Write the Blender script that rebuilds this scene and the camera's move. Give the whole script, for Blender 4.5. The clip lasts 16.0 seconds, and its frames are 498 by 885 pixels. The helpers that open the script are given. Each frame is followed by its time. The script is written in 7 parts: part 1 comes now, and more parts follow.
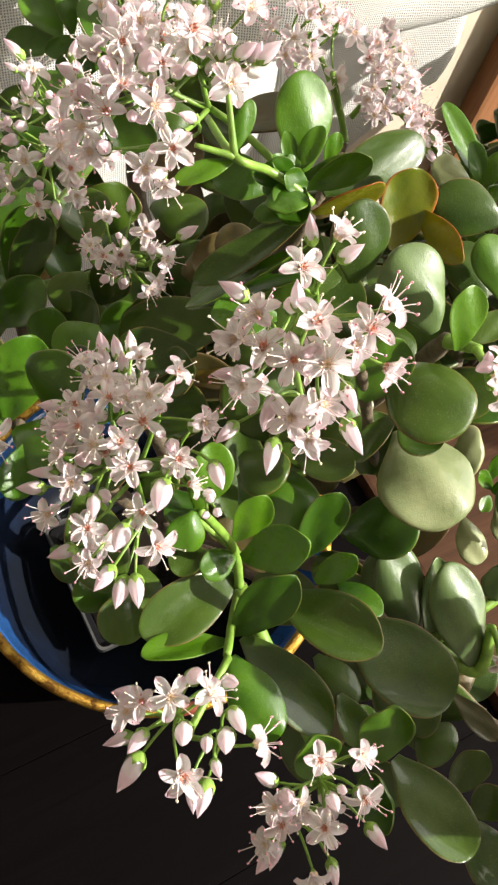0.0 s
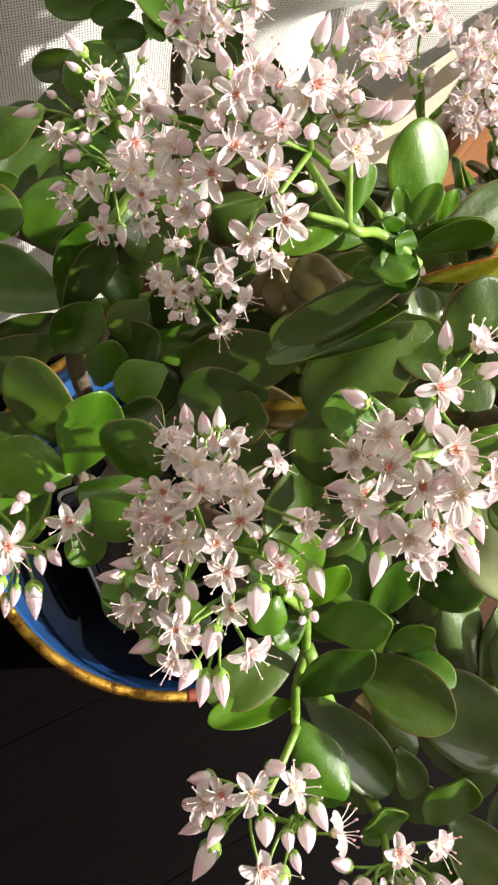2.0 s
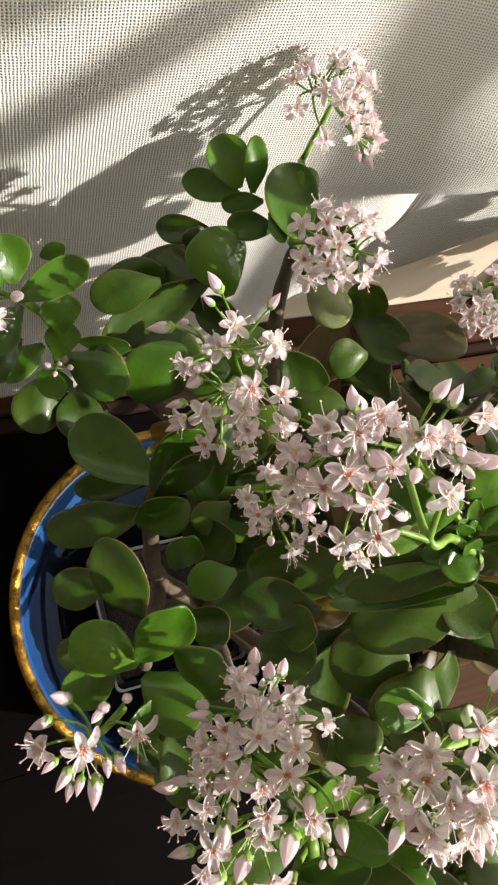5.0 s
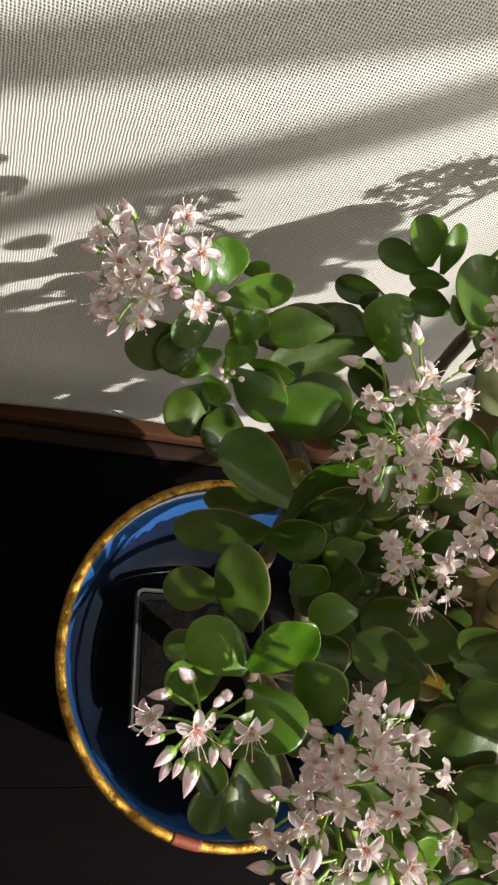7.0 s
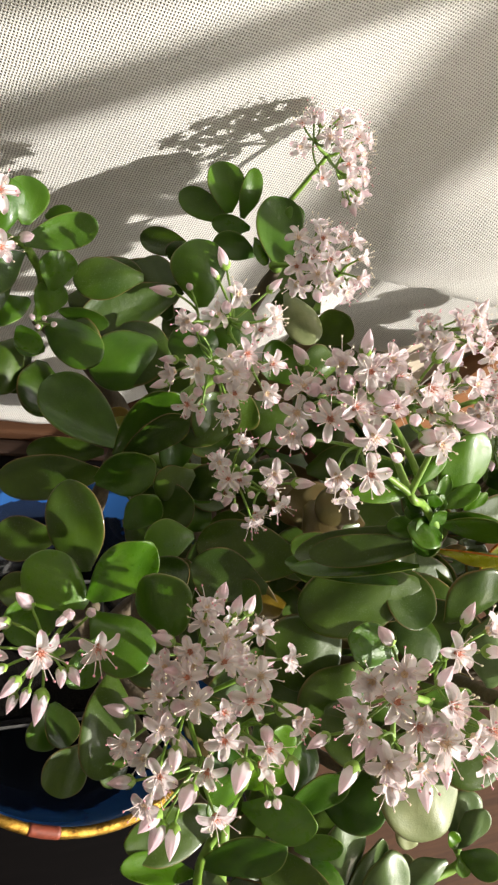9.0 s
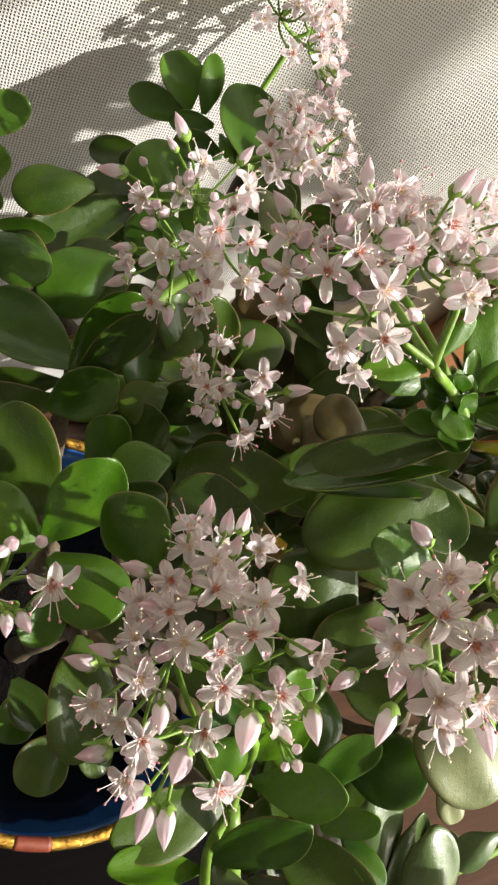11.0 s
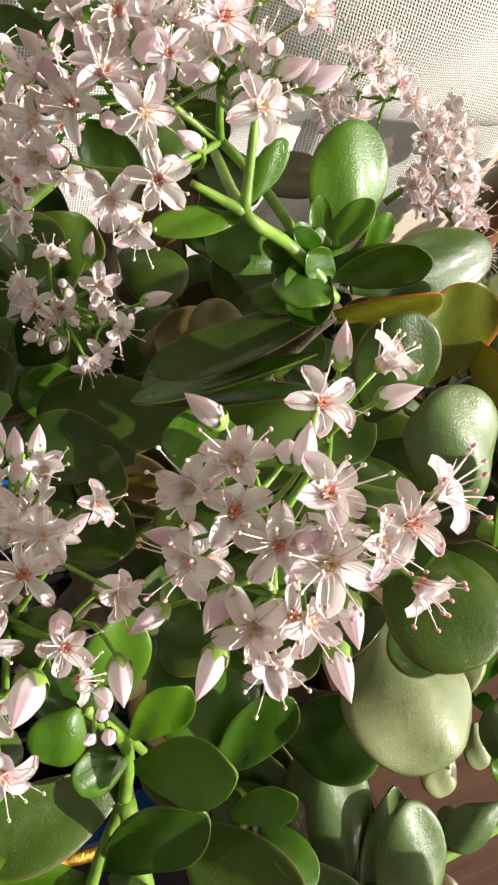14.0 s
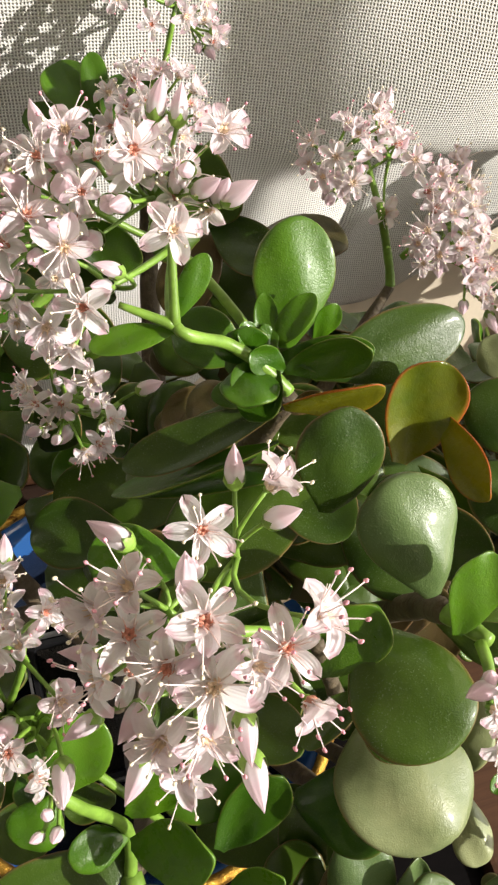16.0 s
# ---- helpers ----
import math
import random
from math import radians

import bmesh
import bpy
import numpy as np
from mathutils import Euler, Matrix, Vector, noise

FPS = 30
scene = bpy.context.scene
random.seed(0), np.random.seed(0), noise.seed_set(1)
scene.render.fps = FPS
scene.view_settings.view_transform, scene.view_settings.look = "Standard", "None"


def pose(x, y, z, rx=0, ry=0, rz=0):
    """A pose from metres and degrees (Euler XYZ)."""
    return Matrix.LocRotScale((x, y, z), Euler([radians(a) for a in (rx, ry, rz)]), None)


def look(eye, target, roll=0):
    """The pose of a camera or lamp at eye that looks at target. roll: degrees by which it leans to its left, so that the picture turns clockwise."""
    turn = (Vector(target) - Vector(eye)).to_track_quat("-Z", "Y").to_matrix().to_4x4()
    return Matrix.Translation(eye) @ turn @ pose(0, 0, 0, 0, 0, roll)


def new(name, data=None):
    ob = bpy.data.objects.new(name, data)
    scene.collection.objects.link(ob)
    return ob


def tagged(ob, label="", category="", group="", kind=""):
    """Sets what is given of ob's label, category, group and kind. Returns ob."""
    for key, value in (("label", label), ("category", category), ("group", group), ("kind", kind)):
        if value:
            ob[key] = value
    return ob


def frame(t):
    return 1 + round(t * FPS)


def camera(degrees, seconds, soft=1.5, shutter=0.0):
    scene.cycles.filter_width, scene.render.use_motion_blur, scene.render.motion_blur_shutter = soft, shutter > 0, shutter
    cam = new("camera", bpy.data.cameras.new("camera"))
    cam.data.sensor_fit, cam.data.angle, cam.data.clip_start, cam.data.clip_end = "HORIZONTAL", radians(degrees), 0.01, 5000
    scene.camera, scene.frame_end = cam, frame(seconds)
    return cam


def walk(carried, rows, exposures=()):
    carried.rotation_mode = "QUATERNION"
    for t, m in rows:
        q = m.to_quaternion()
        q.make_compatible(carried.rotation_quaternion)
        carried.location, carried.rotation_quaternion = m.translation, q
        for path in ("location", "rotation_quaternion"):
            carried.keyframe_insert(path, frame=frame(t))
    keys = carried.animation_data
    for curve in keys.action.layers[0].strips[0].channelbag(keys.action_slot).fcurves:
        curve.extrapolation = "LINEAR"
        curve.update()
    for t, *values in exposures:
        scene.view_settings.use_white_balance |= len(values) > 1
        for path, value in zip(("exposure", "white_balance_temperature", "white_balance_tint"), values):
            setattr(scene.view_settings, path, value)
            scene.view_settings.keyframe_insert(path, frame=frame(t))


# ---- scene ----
cam = camera(32.2, 16.0, 2.4)
METRES, EYE, TILT, LEAN, TURN = 0.5, 0.645, -61.06, -11.64, -28.16
ROWS = [
    (0.0, 0.0, 0.0, 0.0, 0.0, 0.0, -0.0),
    (0.5, -0.0279, -0.0001, 0.0399, 0.0, -2.34, -0.58),
    (1.0, -0.0505, 0.017, 0.0656, -0.77, -4.26, -1.08),
    (1.5, -0.0644, 0.0337, 0.0864, -1.53, -5.85, -1.66),
    (2.0, -0.0747, 0.0451, 0.1096, -1.93, -7.08, -2.32),
    (2.5, -0.0845, 0.0385, 0.1504, -2.46, -8.15, -2.97),
    (3.0, -0.0879, 0.0369, 0.1828, -2.75, -9.71, -3.44),
    (5.5, -0.1719, -0.0188, 0.2676, 0.5, -4.51, -18.0),
    (6.0, -0.2019, -0.0241, 0.2463, 0.94, -2.61, -22.58),
    (6.5, -0.2298, -0.0343, 0.2092, 1.5, -1.68, -27.02),
    (7.0, -0.2362, -0.0218, 0.1725, 1.69, -1.38, -29.29),
    (7.5, -0.2279, -0.0045, 0.1435, 1.47, -0.97, -28.86),
    (8.0, -0.219, -0.0131, 0.1246, -2.13, 1.12, -27.13),
    (8.5, -0.2199, -0.0219, 0.1136, -8.11, 4.08, -24.84),
    (9.0, -0.2039, -0.0261, 0.1084, -11.05, 5.6, -23.11),
    (11.5, -0.1459, 0.1206, 0.0391, -11.34, 6.5, -17.97),
    (12.0, -0.1227, 0.1436, 0.0319, -10.37, 6.22, -16.7),
    (12.5, -0.0832, 0.1592, 0.0348, -8.66, 5.6, -14.95),
    (13.0, -0.0589, 0.1687, 0.0383, -7.4, 5.13, -13.61),
    (13.5, -0.0336, 0.1679, 0.0462, -6.19, 4.92, -12.37),
    (14.0, -0.0107, 0.1691, 0.0497, -4.73, 4.82, -11.45),
    (14.5, 0.0023, 0.1644, 0.0588, -1.67, 4.32, -10.47),
    (15.0, 0.02, 0.1568, 0.0695, 0.82, 3.99, -9.34),
    (15.5, 0.0464, 0.1547, 0.0808, 3.35, 3.94, -9.09),
    (16.0, 0.0686, 0.1543, 0.1024, 5.46, 3.68, -9.08),
]
EXPOSURES = [(0.0, 1.07), (2.0, 1.11), (3.0, 1.00), (5.5, 0.74), (6.5, 0.70), (8.0, 0.86), (9.0, 0.85), (11.5, 0.78), (12.5, 1.00), (13.0, 0.95), (14.5, 0.72), (16.0, 0.64)]
PLACED = [
    (3.2, look((-0.001, 0.109, 0.668), (0.731, 0.433, -1.165), 42.4)),
    (5.3, look((-0.028, 0.147, 0.698), (0.713, 0.611, -1.101), 47.9)),
    (9.2, look((-0.072, 0.086, 0.663), (1.019, 0.750, -0.876), 54.4)),
    (11.3, look((-0.037, 0.072, 0.593), (1.066, 0.771, -0.921), 49.7)),
]
walk(cam, sorted(PLACED + [(t, pose(0, 0, EYE, TILT, LEAN, TURN) @ pose(METRES * x, METRES * y, METRES * z, 90 + pitch, roll, yaw)) for t, x, y, z, yaw, pitch, roll in ROWS], key=lambda row: row[0]), EXPOSURES)

# ---- light ----
SUN_FROM = Vector((2.3, -1.7, 1.85)).normalized()
world = bpy.data.worlds.new("sky")
scene.world = world
world.use_nodes = True
wn = world.node_tree.nodes
sky = wn.new("ShaderNodeTexSky")
sky.sky_type, sky.sun_disc = "NISHITA", False
sky.sun_elevation = math.asin(SUN_FROM.z)
sky.sun_rotation = math.atan2(SUN_FROM.x, SUN_FROM.y)
world.node_tree.links.new(sky.outputs[0], wn["Background"].inputs[0])
wn["Background"].inputs[1].default_value = 0.065
sun = new("sun", bpy.data.lights.new("sun", "SUN"))
sun.data.energy, sun.data.angle, sun.data.color = 4.3, radians(0.55), (1.0, 0.945, 0.86)
sun.matrix_world = look(SUN_FROM * 3, (0, 0, 0))
daylight = new("window_daylight", bpy.data.lights.new("window_daylight", "AREA"))
daylight.data.shape, daylight.data.size, daylight.data.size_y = "RECTANGLE", 1.5, 1.5
daylight.data.energy, daylight.data.color = 13.0, (1.0, 0.94, 0.81)
daylight.matrix_world = look((1.16, -0.45, 0.92), (-0.5, -0.45, 0.92))

# ---- materials ----


def material(name):
    m = bpy.data.materials.new(name)
    m.use_nodes = True
    t = m.node_tree
    return m, t.nodes, t.links, t.nodes["Principled BSDF"]


def ramp(nodes, links, fac, stops):
    r = nodes.new("ShaderNodeValToRGB")
    e = r.color_ramp.elements
    while len(e) < len(stops):
        e.new(0.5)
    for k, (p, c) in zip(e, stops):
        k.position, k.color = p, (*c, 1)
    links.new(fac, r.inputs[0])
    return r.outputs[0]


def noise_tex(nodes, links, scale, detail=3.0, rough=0.55, vec=None, distortion=0.0):
    n = nodes.new("ShaderNodeTexNoise")
    n.inputs["Scale"].default_value, n.inputs["Detail"].default_value = scale, detail
    n.inputs["Roughness"].default_value, n.inputs["Distortion"].default_value = rough, distortion
    if vec:
        links.new(vec, n.inputs["Vector"])
    return n.outputs["Fac"]


def math_node(nodes, links, op, a, b=None):
    n = nodes.new("ShaderNodeMath")
    n.operation = op
    for k, v in enumerate((a, b)):
        if v is None:
            continue
        if isinstance(v, (int, float)):
            n.inputs[k].default_value = v
        else:
            links.new(v, n.inputs[k])
    return n.outputs[0]


def mix(nodes, links, fac, a, b, mode="MIX"):
    n = nodes.new("ShaderNodeMix")
    n.data_type, n.blend_type = "RGBA", mode
    for sock, v in ((n.inputs[0], fac), (n.inputs[6], a), (n.inputs[7], b)):
        if isinstance(v, (int, float)):
            sock.default_value = v
        elif isinstance(v, tuple):
            sock.default_value = (*v, 1)
        else:
            links.new(v, sock)
    return n.outputs[2]


def bump(nodes, links, height, strength, distance, shader):
    b = nodes.new("ShaderNodeBump")
    b.inputs["Strength"].default_value, b.inputs["Distance"].default_value = strength, distance
    links.new(height, b.inputs["Height"])
    links.new(b.outputs[0], shader.inputs["Normal"])


def coords(nodes, kind="Object"):
    return nodes.new("ShaderNodeTexCoord").outputs[kind]


def thin_light(m, color, share):
    """Lets a share of the light through a thin living tissue."""
    nodes, links = m.node_tree.nodes, m.node_tree.links
    tr, mx = nodes.new("ShaderNodeBsdfTranslucent"), nodes.new("ShaderNodeMixShader")
    if isinstance(color, tuple):
        tr.inputs[0].default_value = (*color, 1)
    else:
        links.new(color, tr.inputs[0])
    mx.inputs[0].default_value = share
    links.new(nodes["Principled BSDF"].outputs[0], mx.inputs[1])
    links.new(tr.outputs[0], mx.inputs[2])
    links.new(mx.outputs[0], nodes["Material Output"].inputs[0])


def leaf_material(name, dark, light, margin, tip_blush, rough, through_share, through_color, dust, rim):
    """Succulent leaf: two greens, a blushed margin, pale pores and a waxy sheen. UV x runs across, y along the blade."""
    m, n, l, p = material(name)
    uv = n.new("ShaderNodeSeparateXYZ")
    l.new(coords(n, "UV"), uv.inputs[0])
    rnd = n.new("ShaderNodeObjectInfo").outputs["Random"]
    pos = n.new("ShaderNodeNewGeometry").outputs["Position"]
    big = noise_tex(n, l, 60, 3, 0.6, pos)
    tone = math_node(n, l, "ADD", math_node(n, l, "MULTIPLY", big, 0.75), math_node(n, l, "MULTIPLY", rnd, 0.30))
    body = ramp(n, l, tone, ((0.30, dark), (0.72, light)))
    fine = noise_tex(n, l, 2400, 2, 0.5, pos)
    pores = ramp(n, l, fine, ((0.60, (0, 0, 0)), (0.74, (1, 1, 1))))
    patch = ramp(n, l, noise_tex(n, l, 95, 4, 0.65, pos), ((0.42, (0.15, 0.15, 0.15)), (0.66, (1, 1, 1))))
    body = mix(n, l, math_node(n, l, "MULTIPLY", math_node(n, l, "MULTIPLY", pores, patch), dust), body, (0.42, 0.50, 0.34))
    across = math_node(n, l, "ABSOLUTE", math_node(n, l, "SUBTRACT", uv.outputs[0], 0.5))
    edge = ramp(n, l, math_node(n, l, "ADD", across, math_node(n, l, "MULTIPLY", big, 0.03)), ((rim, (0, 0, 0)), (rim + 0.10, (1, 1, 1))))
    body = mix(n, l, math_node(n, l, "MULTIPLY", edge, tip_blush), body, margin)
    l.new(body, p.inputs["Base Color"])
    p.inputs["Roughness"].default_value = rough
    l.new(math_node(n, l, "ADD", math_node(n, l, "MULTIPLY", noise_tex(n, l, 300, 3, 0.6, pos), 0.30), rough - 0.15), p.inputs["Roughness"])
    p.inputs["Coat Weight"].default_value, p.inputs["Coat Roughness"].default_value = 0.42, 0.10
    p.inputs["Specular IOR Level"].default_value = 0.32
    relief = math_node(n, l, "ADD", math_node(n, l, "MULTIPLY", fine, 0.45), noise_tex(n, l, 220, 4, 0.6, pos))
    bump(n, l, relief, 0.42, 0.0006, p)
    if through_share:
        thin_light(m, through_color, through_share)
    return m


LEAVES = {
    "g": leaf_material("jade_leaf_green", (0.024, 0.074, 0.003), (0.067, 0.158, 0.007), (0.22, 0.20, 0.05), 0.58, 0.34, 0.11, (0.12, 0.31, 0.02), 0.20, 0.40),
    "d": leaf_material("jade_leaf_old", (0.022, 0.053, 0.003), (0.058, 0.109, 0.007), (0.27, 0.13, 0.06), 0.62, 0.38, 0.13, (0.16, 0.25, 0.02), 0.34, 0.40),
    "y": leaf_material("jade_leaf_young", (0.030, 0.096, 0.003), (0.082, 0.186, 0.007), (0.27, 0.34, 0.06), 0.40, 0.30, 0.15, (0.20, 0.50, 0.03), 0.06, 0.41),
    "p": leaf_material("jade_leaf_pale", (0.145, 0.182, 0.075), (0.310, 0.335, 0.165), (0.45, 0.26, 0.13), 0.40, 0.38, 0.05, (0.28, 0.40, 0.08), 0.30, 0.43),
    "s": leaf_material("jade_leaf_sage", (0.050, 0.093, 0.028), (0.110, 0.168, 0.056), (0.36, 0.22, 0.10), 0.40, 0.34, 0.05, (0.20, 0.35, 0.06), 0.30, 0.43),
    "r": leaf_material("jade_leaf_blushed", (0.060, 0.105, 0.006), (0.210, 0.210, 0.012), (0.48, 0.060, 0.02), 0.80, 0.28, 0.22, (0.55, 0.45, 0.02), 0.06, 0.36),
    "o": leaf_material("jade_leaf_yellowed", (0.10, 0.064, 0.004), (0.17, 0.110, 0.007), (0.14, 0.05, 0.01), 0.40, 0.42, 0.06, (0.24, 0.17, 0.01), 0.06, 0.42),
    # olive-brown tone; the shade among inner leaves is put into its colour
    "b": leaf_material("jade_leaf_olive_shade", (0.050, 0.052, 0.014), (0.120, 0.080, 0.028), (0.26, 0.13, 0.07), 0.45, 0.40, 0.05, (0.18, 0.14, 0.04), 0.12, 0.42),
}


def petal_material():
    m, n, l, p = material("petal_pale_pink")
    uv = n.new("ShaderNodeSeparateXYZ")
    l.new(coords(n, "UV"), uv.inputs[0])
    pos = n.new("ShaderNodeNewGeometry").outputs["Position"]
    rnd = n.new("ShaderNodeObjectInfo").outputs["Random"]
    along = math_node(n, l, "ADD", uv.outputs[1], math_node(n, l, "MULTIPLY", noise_tex(n, l, 300, 2, 0.5, pos), 0.25))
    white = ramp(n, l, along, ((0.10, (0.84, 0.80, 0.66)), (0.32, (0.86, 0.855, 0.88)), (0.88, (0.86, 0.83, 0.87)), (1.18, (0.80, 0.55, 0.65))))
    flush = mix(n, l, math_node(n, l, "MULTIPLY", math_node(n, l, "POWER", rnd, 1.6), 0.62), white, (0.80, 0.64, 0.73))
    veins = n.new("ShaderNodeTexWave")
    veins.wave_type, veins.bands_direction = "BANDS", "X"
    veins.inputs["Scale"].default_value, veins.inputs["Distortion"].default_value = 2.2, 1.0
    l.new(coords(n, "UV"), veins.inputs["Vector"])
    col = mix(n, l, math_node(n, l, "MULTIPLY", veins.outputs["Fac"], 0.12), flush, (0.80, 0.62, 0.64))
    l.new(col, p.inputs["Base Color"])
    p.inputs["Roughness"].default_value = 0.36
    bump(n, l, veins.outputs["Fac"], 0.45, 0.0003, p)
    thin_light(m, (0.96, 0.90, 0.90), 0.40)
    return m


def plain(name, color, rough, vary=0.25, scale=120.0, metal=0.0, relief=0.0005, strength=0.25):
    m, n, l, p = material(name)
    pos = n.new("ShaderNodeNewGeometry").outputs["Position"]
    f = noise_tex(n, l, scale, 4, 0.6, pos)
    low, high = tuple(c * (1 - vary) for c in color), tuple(min(1, c * (1 + vary)) for c in color)
    l.new(ramp(n, l, f, ((0.3, low), (0.7, high))), p.inputs["Base Color"])
    p.inputs["Roughness"].default_value, p.inputs["Metallic"].default_value = rough, metal
    bump(n, l, noise_tex(n, l, scale * 3, 3, 0.6, pos), strength, relief, p)
    return m


PETAL = petal_material()
CARPEL = plain("carpel_salmon", (0.62, 0.27, 0.19), 0.5, 0.30, 500)
CARPEL_PALE = plain("carpel_cream", (0.80, 0.62, 0.44), 0.5, 0.22, 500)
FILAMENT_ROSE = plain("filament_rose", (0.88, 0.70, 0.69), 0.5, 0.10, 300)
FILAMENT = plain("filament_white", (0.88, 0.76, 0.74), 0.5, 0.06, 300)
ANTHER = plain("anther_cream", (0.80, 0.72, 0.55), 0.6, 0.15, 600)
ANTHER_PINK = plain("anther_rose", (0.74, 0.34, 0.41), 0.6, 0.20, 600)
SEPAL = plain("sepal_green", (0.22, 0.36, 0.06), 0.45, 0.30, 300)
STEM_GREEN = plain("stem_green", (0.17, 0.30, 0.04), 0.40, 0.30, 180)
STEM_WOOD = plain("stem_bark", (0.10, 0.075, 0.045), 0.7, 0.45, 90, relief=0.002, strength=0.6)


def glaze_material():
    """Cobalt glaze in runs and clouds; near black towards the foot, the bowl's shade put into the colour."""
    m, n, l, p = material("cobalt_glaze")
    pos = n.new("ShaderNodeNewGeometry").outputs["Position"]
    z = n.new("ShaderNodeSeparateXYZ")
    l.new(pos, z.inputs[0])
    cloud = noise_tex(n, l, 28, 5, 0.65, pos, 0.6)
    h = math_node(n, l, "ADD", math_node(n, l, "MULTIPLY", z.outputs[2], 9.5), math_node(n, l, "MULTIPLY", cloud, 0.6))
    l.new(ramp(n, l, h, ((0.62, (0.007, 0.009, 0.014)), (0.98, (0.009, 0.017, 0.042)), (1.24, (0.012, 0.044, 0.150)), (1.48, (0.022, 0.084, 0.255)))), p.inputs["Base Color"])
    p.inputs["Roughness"].default_value = 0.16
    p.inputs["Coat Weight"].default_value = 0.6
    bump(n, l, noise_tex(n, l, 60, 3, 0.6, pos), 0.15, 0.001, p)
    return m


def gold_material():
    m, n, l, p = material("rubbed_gold_paint")
    pos = n.new("ShaderNodeNewGeometry").outputs["Position"]
    f = noise_tex(n, l, 130, 5, 0.7, pos, 0.4)
    l.new(ramp(n, l, f, ((0.36, (0.10, 0.045, 0.010)), (0.48, (0.40, 0.22, 0.035)), (0.72, (0.66, 0.43, 0.09)))), p.inputs["Base Color"])
    p.inputs["Metallic"].default_value = 0.92
    l.new(ramp(n, l, f, ((0.3, (0.55, 0.55, 0.55)), (0.7, (0.28, 0.28, 0.28)))), p.inputs["Roughness"])
    bump(n, l, noise_tex(n, l, 420, 4, 0.7, pos), 0.9, 0.0014, p)
    return m


def wood_material(name, dark, light, rough, along="X"):
    m, n, l, p = material(name)
    pos = n.new("ShaderNodeNewGeometry").outputs["Position"]
    mp = n.new("ShaderNodeMapping")
    mp.inputs["Scale"].default_value = (3, 60, 60) if along == "X" else (60, 60, 3) if along == "Z" else (60, 3, 60)
    l.new(pos, mp.inputs[0])
    grain = noise_tex(n, l, 2.4, 6, 0.65, mp.outputs[0], 0.5)
    l.new(ramp(n, l, grain, ((0.3, dark), (0.7, light))), p.inputs["Base Color"])
    p.inputs["Roughness"].default_value = rough
    bump(n, l, grain, 0.25, 0.001, p)
    return m


def fabric_material():
    """Loose plain-weave blind cloth: threads over and under, with darker holes between them."""
    m, n, l, p = material("woven_blind_cloth")
    uv = n.new("ShaderNodeSeparateXYZ")
    l.new(coords(n, "UV"), uv.inputs[0])
    pitch = 1.0 / 0.00148
    skew = math_node(n, l, "ADD", uv.outputs[0], math_node(n, l, "MULTIPLY", uv.outputs[1], 0.09))
    u = math_node(n, l, "MULTIPLY", skew, pitch * math.pi)
    v = math_node(n, l, "MULTIPLY", uv.outputs[1], pitch * math.pi * 0.9)
    slub = noise_tex(n, l, 40, 4, 0.6, coords(n, "UV"))
    stray = math_node(n, l, "MULTIPLY", noise_tex(n, l, 130, 3, 0.6, coords(n, "UV")), 2.6)
    u, v = math_node(n, l, "ADD", u, stray), math_node(n, l, "ADD", v, math_node(n, l, "MULTIPLY", stray, -1.3))
    au = math_node(n, l, "ABSOLUTE", math_node(n, l, "SINE", u))
    av = math_node(n, l, "ABSOLUTE", math_node(n, l, "SINE", v))
    gap = math_node(n, l, "POWER", math_node(n, l, "SUBTRACT", 1.0, au), 0.8)
    dots = math_node(n, l, "ADD", math_node(n, l, "MULTIPLY", math_node(n, l, "POWER", math_node(n, l, "SUBTRACT", 1.0, av), 0.75), 1.25), 0.02)
    weave = math_node(n, l, "SUBTRACT", 1.0, math_node(n, l, "MULTIPLY", gap, dots))
    shade = math_node(n, l, "ADD", weave, math_node(n, l, "MULTIPLY", slub, 0.16))
    col = ramp(n, l, shade, ((0.20, (0.21, 0.204, 0.190)), (0.70, (0.51, 0.497, 0.470)), (1.02, (0.69, 0.678, 0.650))))
    l.new(col, p.inputs["Base Color"])
    p.inputs["Roughness"].default_value = 0.9
    p.inputs["Specular IOR Level"].default_value = 0.15
    bump(n, l, weave, 0.8, 0.0008, p)
    return m


GLAZE, GOLD = glaze_material(), gold_material()
COPPER = plain("bare_clay_chip", (0.20, 0.045, 0.024), 0.5, 0.35, 160)
BLACK_TOP = wood_material("black_stained_top", (0.0013, 0.0009, 0.0010), (0.0024, 0.0017, 0.0018), 0.6)
SILL_WOOD = wood_material("sill_red_brown", (0.032, 0.014, 0.007), (0.068, 0.031, 0.015), 0.7)
MOULDING_WOOD = wood_material("moulding_dark_brown", (0.012, 0.007, 0.005), (0.028, 0.015, 0.010), 0.6)
POST_WOOD = wood_material("frame_orange_brown", (0.20, 0.085, 0.035), (0.34, 0.155, 0.065), 0.45, "Z")
for stained, gloss in ((BLACK_TOP, 0.03), (SILL_WOOD, 0.10), (MOULDING_WOOD, 0.10)):
    stained.node_tree.nodes["Principled BSDF"].inputs["Specular IOR Level"].default_value = gloss
CLOTH = fabric_material()
PLASTER = plain("beige_plaster", (0.62, 0.54, 0.42), 0.85, 0.06, 14, relief=0.003)
WHITE_WALL = plain("pale_wall_paint", (0.70, 0.67, 0.62), 0.85, 0.04, 10, relief=0.002)
FLOOR_WOOD = wood_material("oak_floor", (0.16, 0.09, 0.045), (0.30, 0.19, 0.10), 0.5)
WHITE_GLOSS = plain("white_gloss_paint", (0.78, 0.77, 0.74), 0.35, 0.04, 20)
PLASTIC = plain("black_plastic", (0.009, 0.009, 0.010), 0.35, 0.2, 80)
